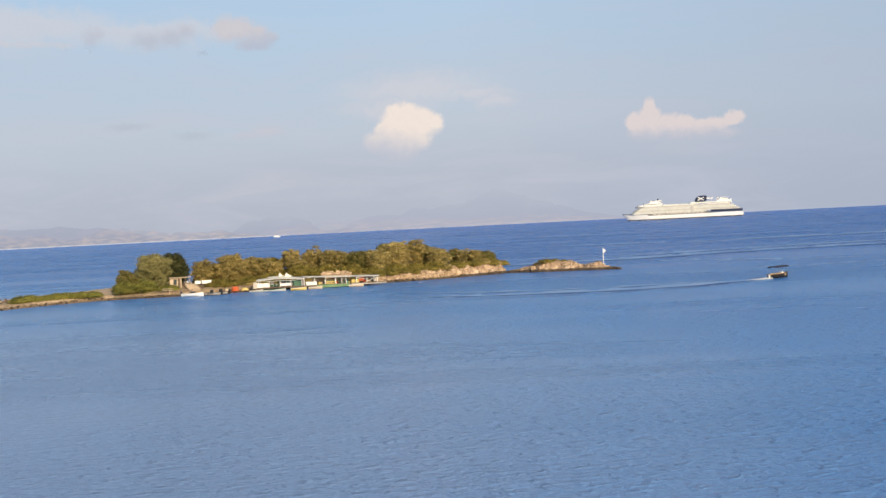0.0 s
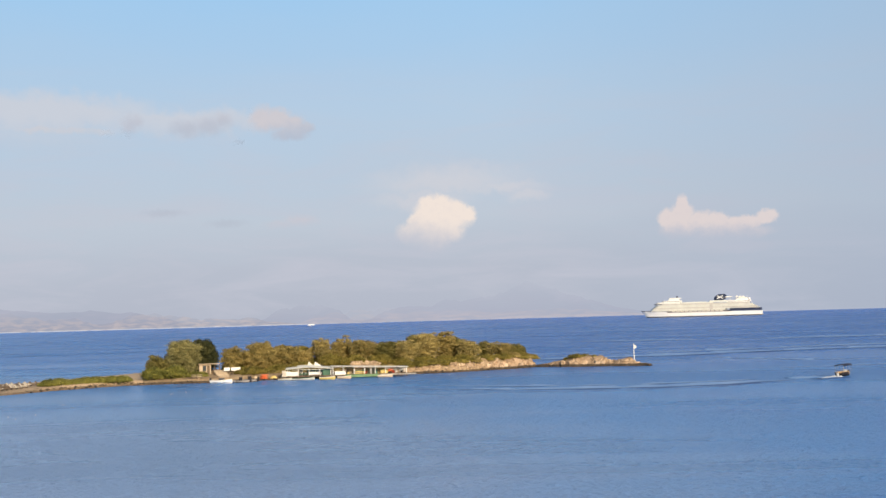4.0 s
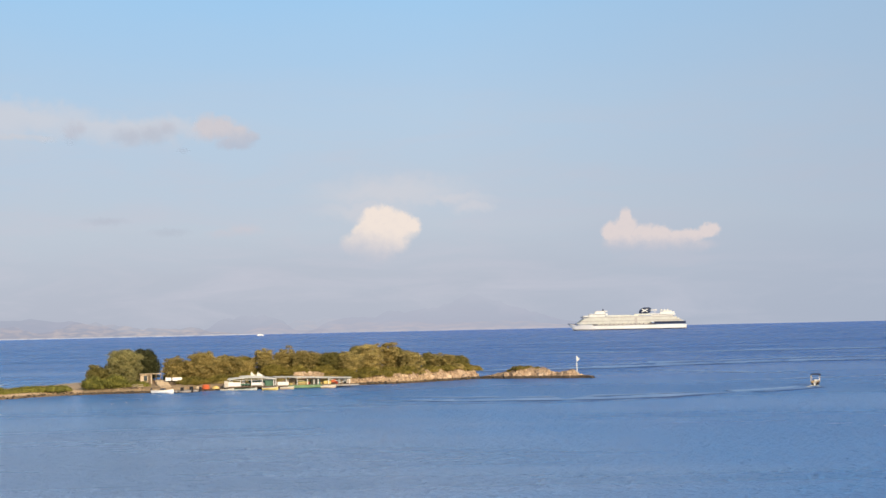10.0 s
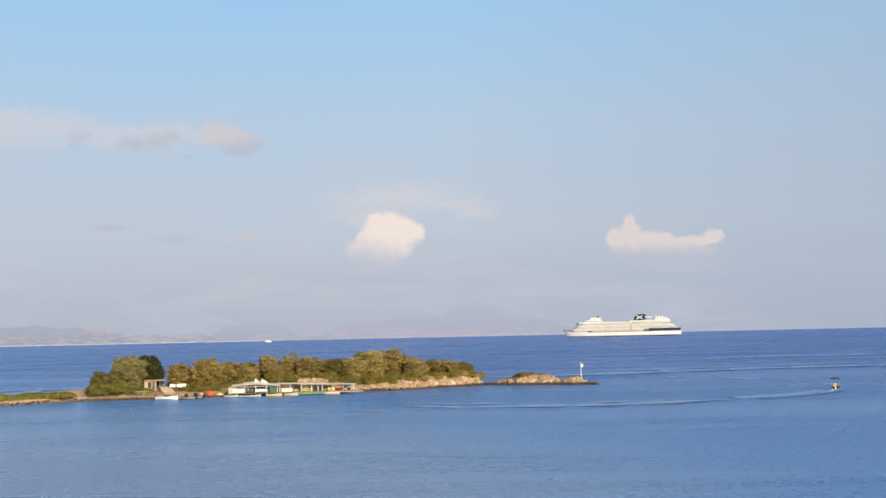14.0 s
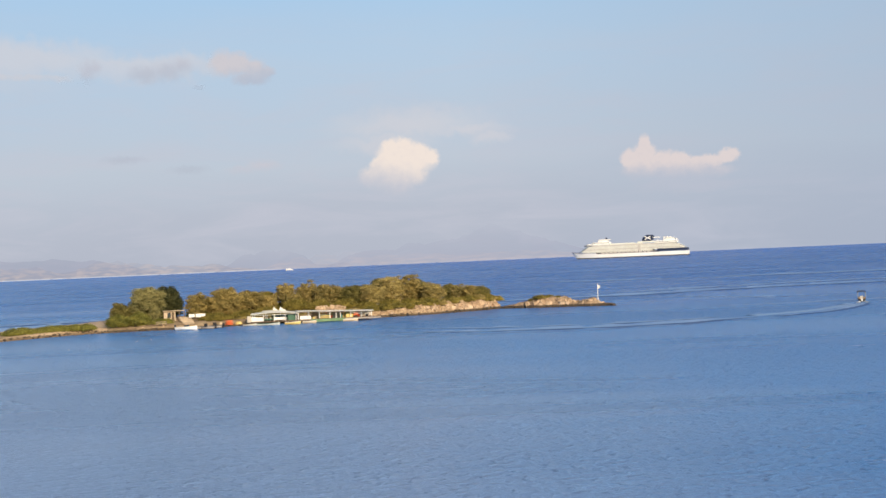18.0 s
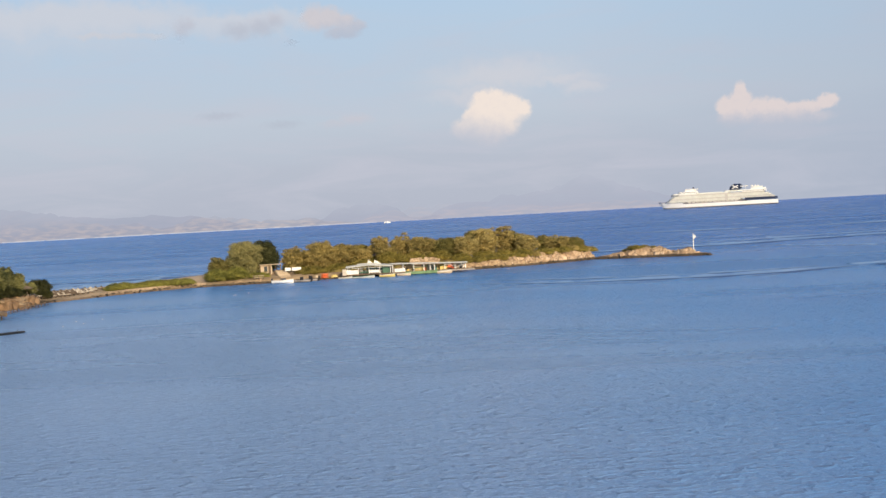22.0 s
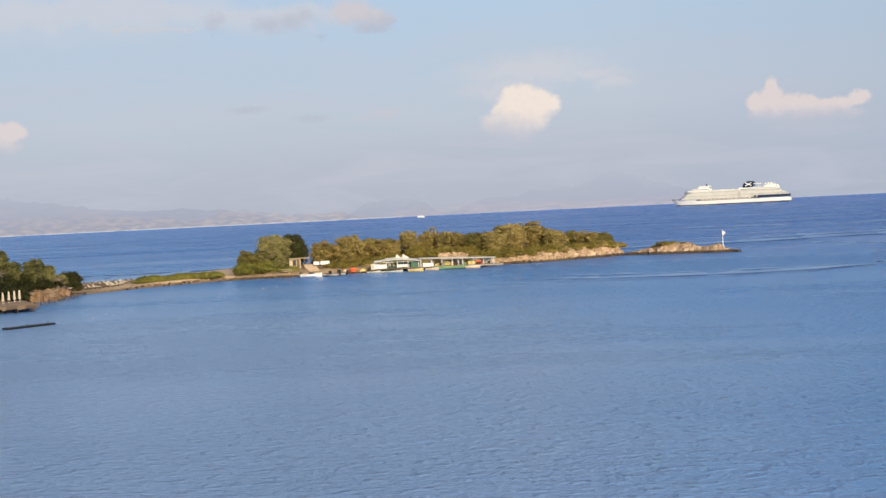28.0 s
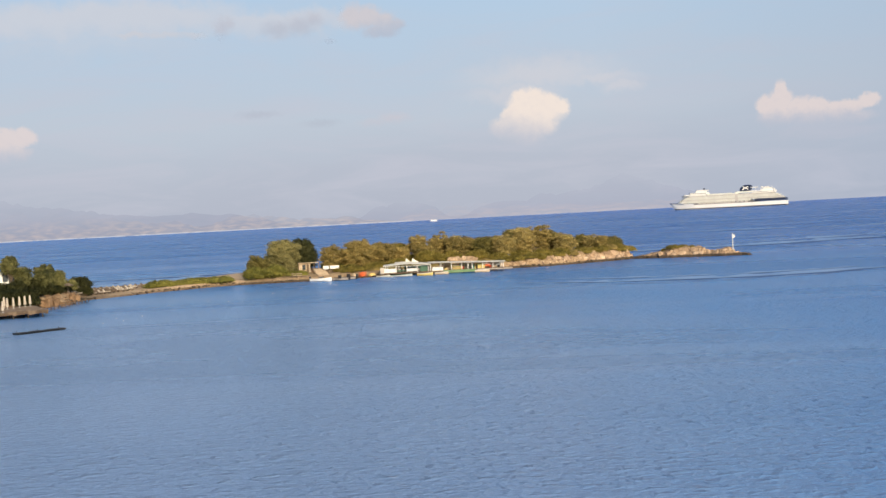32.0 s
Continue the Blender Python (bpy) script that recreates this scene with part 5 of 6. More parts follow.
for k, (x, paint) in enumerate(((4.3, YELLOW), (5.0, TAN), (7.6, TEAL), (8.8, YELLOW), (9.5, RED), (12.6, TEAL), (13.3, YELLOW), (17.7, RED), (19.2, TAN), (20.2, DARK_RUBBER))):
    panel(hall, "gear_crate", x, x + 0.6, 2.4 + 0.3 * (k % 2), 0.28, 0.85 + 0.22 * (k % 3), paint, "coloured gear crate", 0.5)
for k in range(6):
    panel(hall, "hanging_vest", 6.6 + 0.55 * k, 7.0 + 0.55 * k, 3.6, 1.15, 1.85 - 0.05 * (k % 3), (YELLOW, TAN, YELLOW, ORANGE, TEAL, YELLOW)[k], "hanging life vest", 0.18)
panel(hall, "yellow_banner", 13.7, 16.1, 4.5, 1.0, 1.75, YELLOW, "yellow banner on the back wall", 0.06)
panel(hall, "skirt_board", 3.6, 13.4, -0.75, -0.55, 0.26, MID_GREEN, "green skirt board along the deck")
bm = bmesh.new()
box(bm, 13.6, 24.2, -1.6, -0.2, -0.15, 0.12)
part("landing_stage", bm, CONCRETE, hall, "pale landing stage")


def build_small_boat(name, x, y, a, length, beam, depth, hull, inside, label, seats=2, motor=False, category="boat"):
    ob = thing(name, pose(x, y, 0.05, 0, 0, a), label, category)
    bm = bmesh.new()
    loft(bm, hull_rings(length, beam, depth, 0.2, 12, 0.25))
    shell = part("hull", bm, hull, ob)
    for k in range(seats):
        xs = -length * 0.25 + length * 0.45 * k / max(1, seats - 1)
        bm = bmesh.new()
        box(bm, xs - 0.16, xs + 0.16, -beam * 0.4, beam * 0.4, depth * 0.72, depth * 0.72 + 0.06)
        part("thwart", bm, inside, ob)
    if motor:
        bm = bmesh.new()
        box(bm, -length / 2 - 0.35, -length / 2 + 0.02, -0.22, 0.22, 0.2, 1.25, (-0.08, 0))
        motor = part("outboard_motor", bm, DARK_RUBBER, ob, "black outboard motor")
        bm = box(bmesh.new(), -length / 2 - 0.45, -length / 2 + 0.06, -0.26, 0.26, 1.25, 1.5)
        bmesh.ops.bevel(bm, geom=bm.edges[:], offset=0.06, segments=2, affect="EDGES")
        part("cowl", bm, DARK_GLASS, motor, "dark engine cowl")
    rails = hull_rings(length, beam, depth, 0.2, 12, 0.25)
    for sgn in (1, -1):
        bm = bmesh.new()
        pts = [(r[0][0], sgn * r[4][1], r[0][2] + 0.02) for r in rails]
        for a, b in zip(pts, pts[1:]):
            rod(bm, a, b, 0.045, 0.045, 5)
        part("gunwale", bm, inside, shell)
    return ob


build_small_boat("rowing_boat", -49.9, 394.2, 4, 4.6, 1.5, 0.6, YELLOW, WHITE, "yellow rowing boat moored at the deck")
build_small_boat("rowing_boat", -45.3, 396.5, 6, 4.0, 1.4, 0.55, TAN, WHITE, "pale dinghy moored at the deck")
build_small_boat("rowing_boat", -57.0, 394.6, 8, 6.5, 1.5, 0.45, FADED, GREEN, "long faded grey and green rowing boat at the deck", 3)
build_small_boat("rowing_boat", -62.5, 395.6, 5, 4.0, 1.4, 0.42, FADED, TAN, "faded grey dinghy moored at the deck")
build_small_boat("rowing_boat", -33.6, 399.8, 14, 4.4, 1.3, 0.5, TAN, WHITE, "pale yellow dinghy moored by the landing stage")

build_small_boat("fishing_boat", -535.0, 2030.0, 10, 1.9, 1.0, 0.40, WHITE, WHITE, "small white fishing boat far out on the sea")

# white motorboat and dark inflatables at the shore
mb = build_small_boat("motorboat", -79.0, 385.6, -14, 6.6, 2.2, 0.95, WHITE, TAN, "white open motorboat moored at the shore", 2, True)
bm = bmesh.new()
box(bm, -0.4, 0.8, -0.55, 0.55, 0.75, 1.45, (-0.25, 0))
part("windscreen", bm, DARK_GLASS, mb)
bm = bmesh.new()
box(bm, -1.7, -0.6, -0.6, 0.6, 0.7, 1.1)
part("helm_seat", bm, TAN, mb)


def build_inflatable(x, y, a, length, label):
    ob = thing("inflatable_boat", pose(x, y, 0.1, 0, 0, a), label, "boat")
    for sgn in (1, -1):
        pts = [(-length / 2, sgn * 0.8, 0.3), (length * 0.2, sgn * 0.8, 0.32), (length * 0.42, sgn * 0.45, 0.42), (length / 2, sgn * 0.05, 0.5)]
        bm = bmesh.new()
        for p, q in zip(pts, pts[1:]):
            rod(bm, p, q, 0.28, 0.27, 10)
        part("tube", bm, plain_cache("grey_tube", (0.22, 0.20, 0.18), (0.36, 0.33, 0.30), 2.0, 0.6), ob, "grey rubber tube", True)
    bm = bmesh.new()
    box(bm, -length / 2 + 0.1, length * 0.35, -0.7, 0.7, 0.02, 0.2)
    part("floor_board", bm, DARK_RUBBER, ob)
    bm = bmesh.new()
    box(bm, -0.5, 0.3, -0.35, 0.35, 0.2, 1.5)
    part("console", bm, DARK_RUBBER, ob)
    bm = bmesh.new()
    box(bm, -length / 2 - 0.35, -length / 2 + 0.05, -0.24, 0.24, 0.0, 1.35, (-0.15, 0))
    part("outboard_motor", bm, DARK_RUBBER, ob, "black outboard motor")
    return ob


build_inflatable(-74.0, 387.4, 176, 5.6, "grey inflatable boat with a black motor at the shore")
build_inflatable(-72.2, 391.6, 168, 5.0, "dark inflatable boat drawn up behind another")

# orange and tan covered gear on the shore
def build_mound(name, x, y, w, h, material, label, category):
    ob = thing(name, pose(x, y, ground_z(x, y) - 0.05, 0, 0, 8), label, category)
    bm = bmesh.new()
    rings = []
    for k in range(6):
        u = k / 5
        r = math.cos(u * 1.35) ** 0.55
        rings.append([(w / 2 * r * math.cos(q) * (1 + 0.08 * math.sin(3 * q)), 0.7 * r * math.sin(q), h * u) for q in [2 * math.pi * i / 14 for i in range(14)]])
    loft(bm, rings)
    part("cover", bm, material, ob)
    bm = bmesh.new()
    rod(bm, (-w / 2, -0.72, 0.12), (w / 2, -0.72, 0.12), 0.05, 0.05, 6)
    part("tie_rope", bm, TIMBER, ob)
    return ob


ob = thing("kayak_rack", pose(-69.2, 399.4, ground_z(-69.2, 399.4) - 0.05, 0, 0, 8), "timber rack stacked with orange-red kayaks", "kayak rack")
for k in range(4):
    bm = bmesh.new()
    rings = []
    for i in range(9):
        u = i / 8
        w = 0.32 * math.sin(math.pi * min(0.98, max(0.02, u))) ** 0.6
        rings.append([(-1.25 + 2.5 * u, -0.1 + w * math.cos(q) + 0.12 * (k % 2), 0.28 + 0.34 * k + 0.5 * w * math.sin(q)) for q in [2 * math.pi * j / 8 for j in range(8)]])
    loft(bm, rings)
    part("kayak", bm, ORANGE, ob, "orange-red kayak", True)
for x in (-0.8, 0.8):
    part("rack_post", box(bmesh.new(), x - 0.06, x + 0.06, 0.3, 0.42, 0.0, 1.6), TIMBER, ob)
    for k in range(4):
        part("rack_arm", box(bmesh.new(), x - 0.05, x + 0.05, -0.45, 0.36, 0.08 + 0.34 * k, 0.13 + 0.34 * k), TIMBER, ob)
build_mound("covered_gear", -66.6, 400.6, 2.2, 0.95, plain_cache("yellow_cover", (0.60, 0.42, 0.12), (0.74, 0.56, 0.22), 1.0, 0.8), "pale yellow covered gear on the shore", "cover")
build_mound("covered_gear", -64.0, 402.4, 1.8, 1.1, TAN, "tan covered gear on the shore", "cover")
build_mound("covered_gear", -71.7, 399.0, 1.4, 0.9, TAN, "tan covered gear on the shore", "cover")

# terrace hut between the trees
def build_hut():
    x, y = -88.6, 415.6
    z = ground_z(x, y)
    ob = thing("beach_hut", pose(x, y, z, 0, 0, 10), "low tan beach hut with a flat brown roof", "hut")
    h = 4.7 - z
    bm = bmesh.new()
    box(bm, -3.5, 3.0, -1.6, 2.6, h, h + 0.16)
    part("roof", bm, plain_cache("brown_roof", (0.46, 0.35, 0.23), (0.62, 0.49, 0.34), 0.9, 0.85), ob, "flat brown roof")
    bm = bmesh.new()
    box(bm, -3.2, 0.2, -0.7, 2.3, -0.1, h)
    part("wall", bm, plain_cache("pale_plaster", (0.46, 0.36, 0.25), (0.62, 0.51, 0.37), 0.9, 0.85), ob, "pale tan plaster wall")
    bm = bmesh.new()
    box(bm, -2.2, -1.2, -0.8, -0.68, 0.9, h - 0.5)
    pane = part("window", bm, DARK_GLASS, ob)
    part("frame", box(bmesh.new(), -2.3, -1.1, -0.84, -0.74, 0.8, 0.9), TIMBER, pane)
    part("frame", box(bmesh.new(), -2.3, -1.1, -0.84, -0.74, h - 0.5, h - 0.4), TIMBER, pane)
    bm = bmesh.new()
    box(bm, -0.9, -0.1, -0.82, -0.68, 0.0, h - 0.4)
    leaf = part("door", bm, TIMBER, ob)
    part("handle", box(bmesh.new(), -0.82, -0.76, -0.87, -0.8, 0.95, 1.15), DARK_RUBBER, leaf, "dark door handle")
    for px, py in ((-3.3, -1.3), (-0.6, -1.3), (1.4, -1.3), (2.8, -1.3), (2.8, 2.2)):
        bm = bmesh.new()
        box(bm, px - 0.09, px + 0.09, py - 0.09, py + 0.09, -0.1, h)
        part("post", bm, TIMBER, ob)
    bm = bmesh.new()
    box(bm, 0.5, 2.6, 0.6, 1.1, 0.0, 1.05)
    part("counter", bm, TIMBER, ob)


build_hut()

# stone steps up from the boats to the hut
ob = thing("stone_steps", along((-80.6, 398.0, 0), (-84.6, 410.0, 0)), "worn tan stone steps leading up from the shore", "steps")
for k in range(12):
    u = (k + 0.5) / 12
    x, y = -80.6 - 4.0 * u, 398.0 + 12.0 * u
    z, rise = ground_z(x, y), 1.05 + 2.0 * u
    bm = box(bmesh.new(), 12.65 * u - 0.60, 12.65 * u + 0.55, -1.35 - 0.25 * (k % 3), 1.5 + 0.2 * (k % 2), z - 0.3, max(z + 0.12, rise))
    bmesh.ops.bevel(bm, geom=bm.edges[:], offset=0.05, segments=1, affect="EDGES")
    part("step", bm, plain_cache("step_stone", (0.33, 0.245, 0.16), (0.56, 0.44, 0.30), 0.9, 0.9, bump=0.03), ob)

# ruined wall of pale blocks behind the bar
ob = thing("ruined_wall", along((-45.0, 410.5, 0), (-36.0, 411.5, 0)), "ruined wall of pale tan stone blocks among shrubs", "wall")
rng = random.Random(31)
for row in range(6):
    x = 0.25 * (row % 2)
    while x < 8.6:
        w = 0.7 + 0.6 * rng.random()
        z = ground_z(-45.0 + x, 410.6) + 0.55 * row - 0.3
        if z < 4.6 + 0.9 * math.sin(x * 1.3) and rng.random() < 0.93:
            bm = box(bmesh.new(), x, x + w - 0.05, -0.3 + 0.08 * rng.random(), 0.35, z, z + 0.52)
            bmesh.ops.bevel(bm, geom=bm.edges[:], offset=0.06, segments=1, affect="EDGES")
            part("block", bm, ROCK, ob)
        x += w

# pair of white notice boards
for k in range(2):
    x, y = -81.7 + 2.55 * k, 407.0 + 0.4 * k
    z = ground_z(x, y)
    ob = thing("notice_board", pose(x, y, z, 0, 0, 8), "blank white notice board on two posts", "sign", "notice boards")
    top = 3.8 - z
    bm = bmesh.new()
    box(bm, -0.85 if k == 0 else -1.4, 0.85 if k == 0 else 1.4, -0.05, 0.05, top - 1.0, top)
    part("board", bm, WHITE, ob)
    for px in (-0.7, 0.7):
        bm = bmesh.new()
        box(bm, px - 0.06, px + 0.06, 0.06, 0.16, -0.1, top - 0.1)
        part("post", bm, TIMBER, ob)

# timber bench stand near the water
ob = thing("timber_stand", pose(-88.0, 394.2, ground_z(-88.0, 394.2), 0, 0, 5), "grey weathered timber stand on the shore", "stand")
for z in (0.45, 0.95):
    bm = bmesh.new()
    box(bm, -1.5, 1.5, -0.5, 0.5, z, z + 0.12)
    part("shelf_board", bm, TAN, ob)
for x in (-1.4, 0, 1.4):
    for y in (-0.4, 0.4):
        bm = bmesh.new()
        box(bm, x - 0.06, x + 0.06, y - 0.06, y + 0.06, -0.1, 1.1)
        part("leg", bm, TIMBER, ob)

# ---- headland: dock, folded umbrellas, pontoon, sunbeds ----
DOCK_A, DOCK_B = Vector((-117.1, 278.4, 0)), Vector((-134.3, 268.3, 0))
dock = thing("jetty", along((DOCK_A.x, DOCK_A.y, 0), (DOCK_B.x, DOCK_B.y, 0)), "weathered timber jetty on dark piles beside the headland", "jetty")
DOCK_WOOD = plain_cache("jetty_timber", (0.050, 0.034, 0.022), (0.150, 0.105, 0.068), 1.4, 0.9, bump=0.02)
DOCK_LEN, DOCK_DEEP = 34.0, 17.0
for k in range(23):
    bm = bmesh.new()
    box(bm, -0.8, DOCK_LEN, -1.0 * k - 0.98, -1.0 * k, 1.28, 1.5 + 0.012 * (k % 3))
    part("deck_board", bm, plain_cache("deck_timber", (0.13, 0.090, 0.058), (0.30, 0.215, 0.140), 1.4, 0.9, bump=0.02), dock)
for k in range(12):
    for j in range(4):
        bm = bmesh.new()
        rod(bm, (0.4 + 3.0 * k, -0.4 - 7.2 * j, -1.5), (0.4 + 3.0 * k, -0.4 - 7.2 * j, 1.28), 0.16, 0.14, 7)
        part("pile", bm, plain_cache("wet_timber", (0.03, 0.024, 0.018), (0.08, 0.062, 0.045), 1.5, 0.7), dock)
for k in range(42):
    bm = bmesh.new()
    box(bm, -0.7 + 0.82 * k, 0.06 + 0.82 * k, 0.02, 0.12, 0.72 + 0.09 * (k * 7 % 4), 1.56 + 0.03 * (k * 5 % 3))
    part("fascia_plank", bm, TIMBER if k * 11 % 5 > 2 else DOCK_WOOD, dock, "brown upright plank along the jetty edge")
for j in range(2):
    bm = bmesh.new()
    box(bm, -0.6, DOCK_LEN, -0.3 - 22.0 * j, -0.12 - 22.0 * j, 0.85, 1.27)
    part("edge_beam", bm, DOCK_WOOD, dock)


def build_umbrella(x, y, z, lean):
    ob = thing("beach_umbrella", pose(x, y, z, lean, lean * 0.5, 0), "closed cream beach umbrella on the jetty", "umbrella", "umbrellas on the jetty")
    bm = bmesh.new()
    rod(bm, (0, 0, 0.0), (0, 0, 2.5), 0.035, 0.03, 7)
    part("pole", bm, WHITE, ob)
    bm = bmesh.new()
    rings = []
    for u in (0, 0.15, 0.4, 0.7, 0.92, 1.0):
        r = 0.13 + 0.13 * (1 - u) ** 0.8
        rings.append([(r * (1 + 0.22 * (i % 2)) * math.cos(2 * math.pi * i / 12), r * (1 + 0.22 * (i % 2)) * math.sin(2 * math.pi * i / 12), 0.55 + 1.95 * u) for i in range(12)])
    loft(bm, rings)
    cloth = part("canopy", bm, plain_cache("cream_canvas", (0.46, 0.40, 0.32), (0.62, 0.55, 0.45), 1.2, 0.85), ob, "folded cream canopy")
    bm = bmesh.new()
    rod(bm, (0, 0, 1.2), (0, 0, 1.27), 0.27, 0.26, 12)
    part("strap", bm, TAN, cloth, "tan tie strap")
    bm = bmesh.new()
    rod(bm, (0, 0, 0), (0, 0, 0.12), 0.3, 0.28, 10)
    part("base", bm, CONCRETE, ob)
    return ob


for k, (x, y) in enumerate(((-127.8, 295.9), (-128.2, 294.0), (-128.6, 292.0), (-128.5, 288.6), (-129.4, 287.4), (-132.5, 292.7), (-124.4, 274.0), (-133.5, 284.0))):
    build_umbrella(x, y, 1.52, (k % 3) - 1.0)

FLOAT_BLACK = plain("wet_black_float", (0.006, 0.007, 0.009), (0.022, 0.022, 0.024), 1.0, 0.5)
pontoon = thing("pontoon", along((-97.3, 239.0, 0), (-102.6, 229.4, 0)), "long dark floating pontoon lying low in the water", "pontoon")
for k in range(6):
    bm = bmesh.new()
    box(bm, 1.74 * k, 1.74 * k + 1.66, -0.9, 0.9, 0.12, 0.34 + 0.03 * (k % 2))
    bmesh.ops.bevel(bm, geom=bm.edges[:], offset=0.04, segments=1, affect="EDGES")
    part("float_section", bm, FLOAT_BLACK, pontoon)
    bm = bmesh.new()
    box(bm, 1.74 * k + 0.1, 1.74 * k + 1.56, -0.8, 0.8, -0.25, 0.12)
    part("float_tank", bm, FLOAT_BLACK, pontoon)
for k in range(3):
    bm = bmesh.new()
    rod(bm, (0.4 + 4.6 * k, -0.7, 0.3), (0.4 + 4.6 * k, -0.7, 0.62), 0.06, 0.06, 7)
    part("bollard", bm, FLOAT_BLACK, pontoon)


def build_sunbed(cushion, label):
    """A slatted wooden sunbed with a raised back and a thick mattress."""
    ob = thing("sunbed", pose(-135.3, 352.5, 0), label, "sunbed", "sunbeds on the spit")
    bm = bmesh.new()
    for k in range(9):
        box(bm, -0.95 + 0.15 * k, -0.83 + 0.15 * k, -0.34, 0.34, 0.33, 0.38)
    for sgn in (1, -1):
        box(bm, -0.97, 0.45, sgn * 0.33 - 0.03, sgn * 0.33 + 0.03, 0.24, 0.33)
    part("bed_frame", bm, DOCK_WOOD, ob, "dark wooden slatted frame")
    turn = Matrix.Rotation(radians(-50), 3, "Y")
    bm = bmesh.new()
    box(bm, 0.42, 1.12, -0.34, 0.34, 0.34, 0.39)
    bmesh.ops.rotate(bm, verts=bm.verts, cent=(0.42, 0, 0.36), matrix=turn)
    back = part("backrest", bm, DOCK_WOOD, ob)
    bm = bmesh.new()
    box(bm, 0.42, 1.12, -0.34, 0.34, 0.39, 0.51)
    bmesh.ops.rotate(bm, verts=bm.verts, cent=(0.42, 0, 0.36), matrix=turn)
    part("back_cushion", bm, cushion, back)
    bm = box(bmesh.new(), -0.95, 0.40, -0.34, 0.34, 0.38, 0.52)
    bmesh.ops.bevel(bm, geom=bm.edges[:], offset=0.03, segments=1, affect="EDGES")
    part("mattress", bm, cushion, ob)
    for x in (-0.85, 0.4):
        for y in (-0.3, 0.3):
            bm = bmesh.new()
            box(bm, x - 0.04, x + 0.04, y - 0.04, y + 0.04, 0.0, 0.33)
            part("leg", bm, DOCK_WOOD, ob)
    return ob


first = build_sunbed(plain_cache("cream_canvas", (0.46, 0.40, 0.32), (0.62, 0.55, 0.45), 1.2, 0.85), "wooden sunbed with a cream mattress on the sand")
second = build_sunbed(plain_cache("brown_cushion", (0.10, 0.070, 0.045), (0.19, 0.135, 0.090), 1.2, 0.85), "wooden sunbed with a brown mattress on the sand")
rng = random.Random(12)
k = 0
for row, (x0, y0, x1, y1, count, pale) in enumerate(((-138.2, 347.5, -129.6, 370.0, 13, 0.5), (-139.6, 351.5, -131.2, 375.0, 12, 0.35), (-140.8, 366.0, -131.0, 377.0, 9, 0.35), (-141.5, 374.0, -129.4, 384.0, 9, 0.35))):
    for i in range(count):
        u = (i + 0.3 * rng.random()) / count
        x, y = x0 + (x1 - x0) * u, y0 + (y1 - y0) * u
        m = pose(x, y, ground_z(x, y) + 0.02, 0, 0, 172 + 10 * rng.random()) @ Matrix.Scale(1.12, 4)
        light = rng.random() < pale
        if k == 0:
            first.matrix_world = m
        elif k == 15:
            second.matrix_world = m
        else:
            copy_thing(first if light else second, m)
        k += 1


def build_parasol(x, y, top, label):
    z = ground_z(x, y)
    ob = thing("straw_parasol", pose(x, y, z), label, "parasol", "parasols by the beach")
    h = top - z
    bm = bmesh.new()
    rod(bm, (0, 0, -0.1), (0, 0, h), 0.06, 0.05, 7)
    part("pole", bm, TIMBER, ob)
    bm = bmesh.new()
    rings = [[(r * math.cos(2 * math.pi * i / 16), r * math.sin(2 * math.pi * i / 16), zz + 0.04 * (i % 2)) for i in range(16)] for r, zz in ((0.08, h + 0.05), (0.8, h - 0.28), (1.45, h - 0.62), (1.4, h - 0.72), (0.75, h - 0.38), (0.06, h - 0.06))]
    loft(bm, rings)
    part("thatch", bm, plain_cache("straw", (0.10, 0.075, 0.05), (0.24, 0.18, 0.12), 2.5, 0.95, bump=0.04), ob, "grey-brown thatched top")
    return ob


for x, y in ((-137.5, 347), (-140.5, 352), (-141.5, 358), (-136.0, 339), (-139.0, 343)):
    build_parasol(x, y, ground_z(x, y) + 2.5, "grey-brown straw parasol by the beach")

# white house among the headland trees
def build_house():
    x, y = -142.9, 318.5
    z = ground_z(x, y)
    ob = thing("white_house", pose(x, y, z, 0, 0, 25), "small white flat-roofed house half hidden by headland trees", "house")
    top = 9.0 - z
    part("wall", box(bmesh.new(), -3.4, 2.4, -2.0, 2.0, -0.3, top), WHITE, ob, "white plaster wall")
    part("roof", box(bmesh.new(), -3.7, 2.7, -2.3, 2.3, top, top + 0.2), CONCRETE, ob, "flat concrete roof")
    for x0 in (-3.0, -1.2, 0.6):
        w = part("window", box(bmesh.new(), x0, x0 + 1.2, -2.06, -1.9, top - 2.4, top - 0.5), DARK_GLASS, ob, "dark window")
        part("frame", box(bmesh.new(), x0 - 0.1, x0 + 1.3, -2.1, -2.0, top - 0.5, top - 0.38), WHITE, w)


build_house()

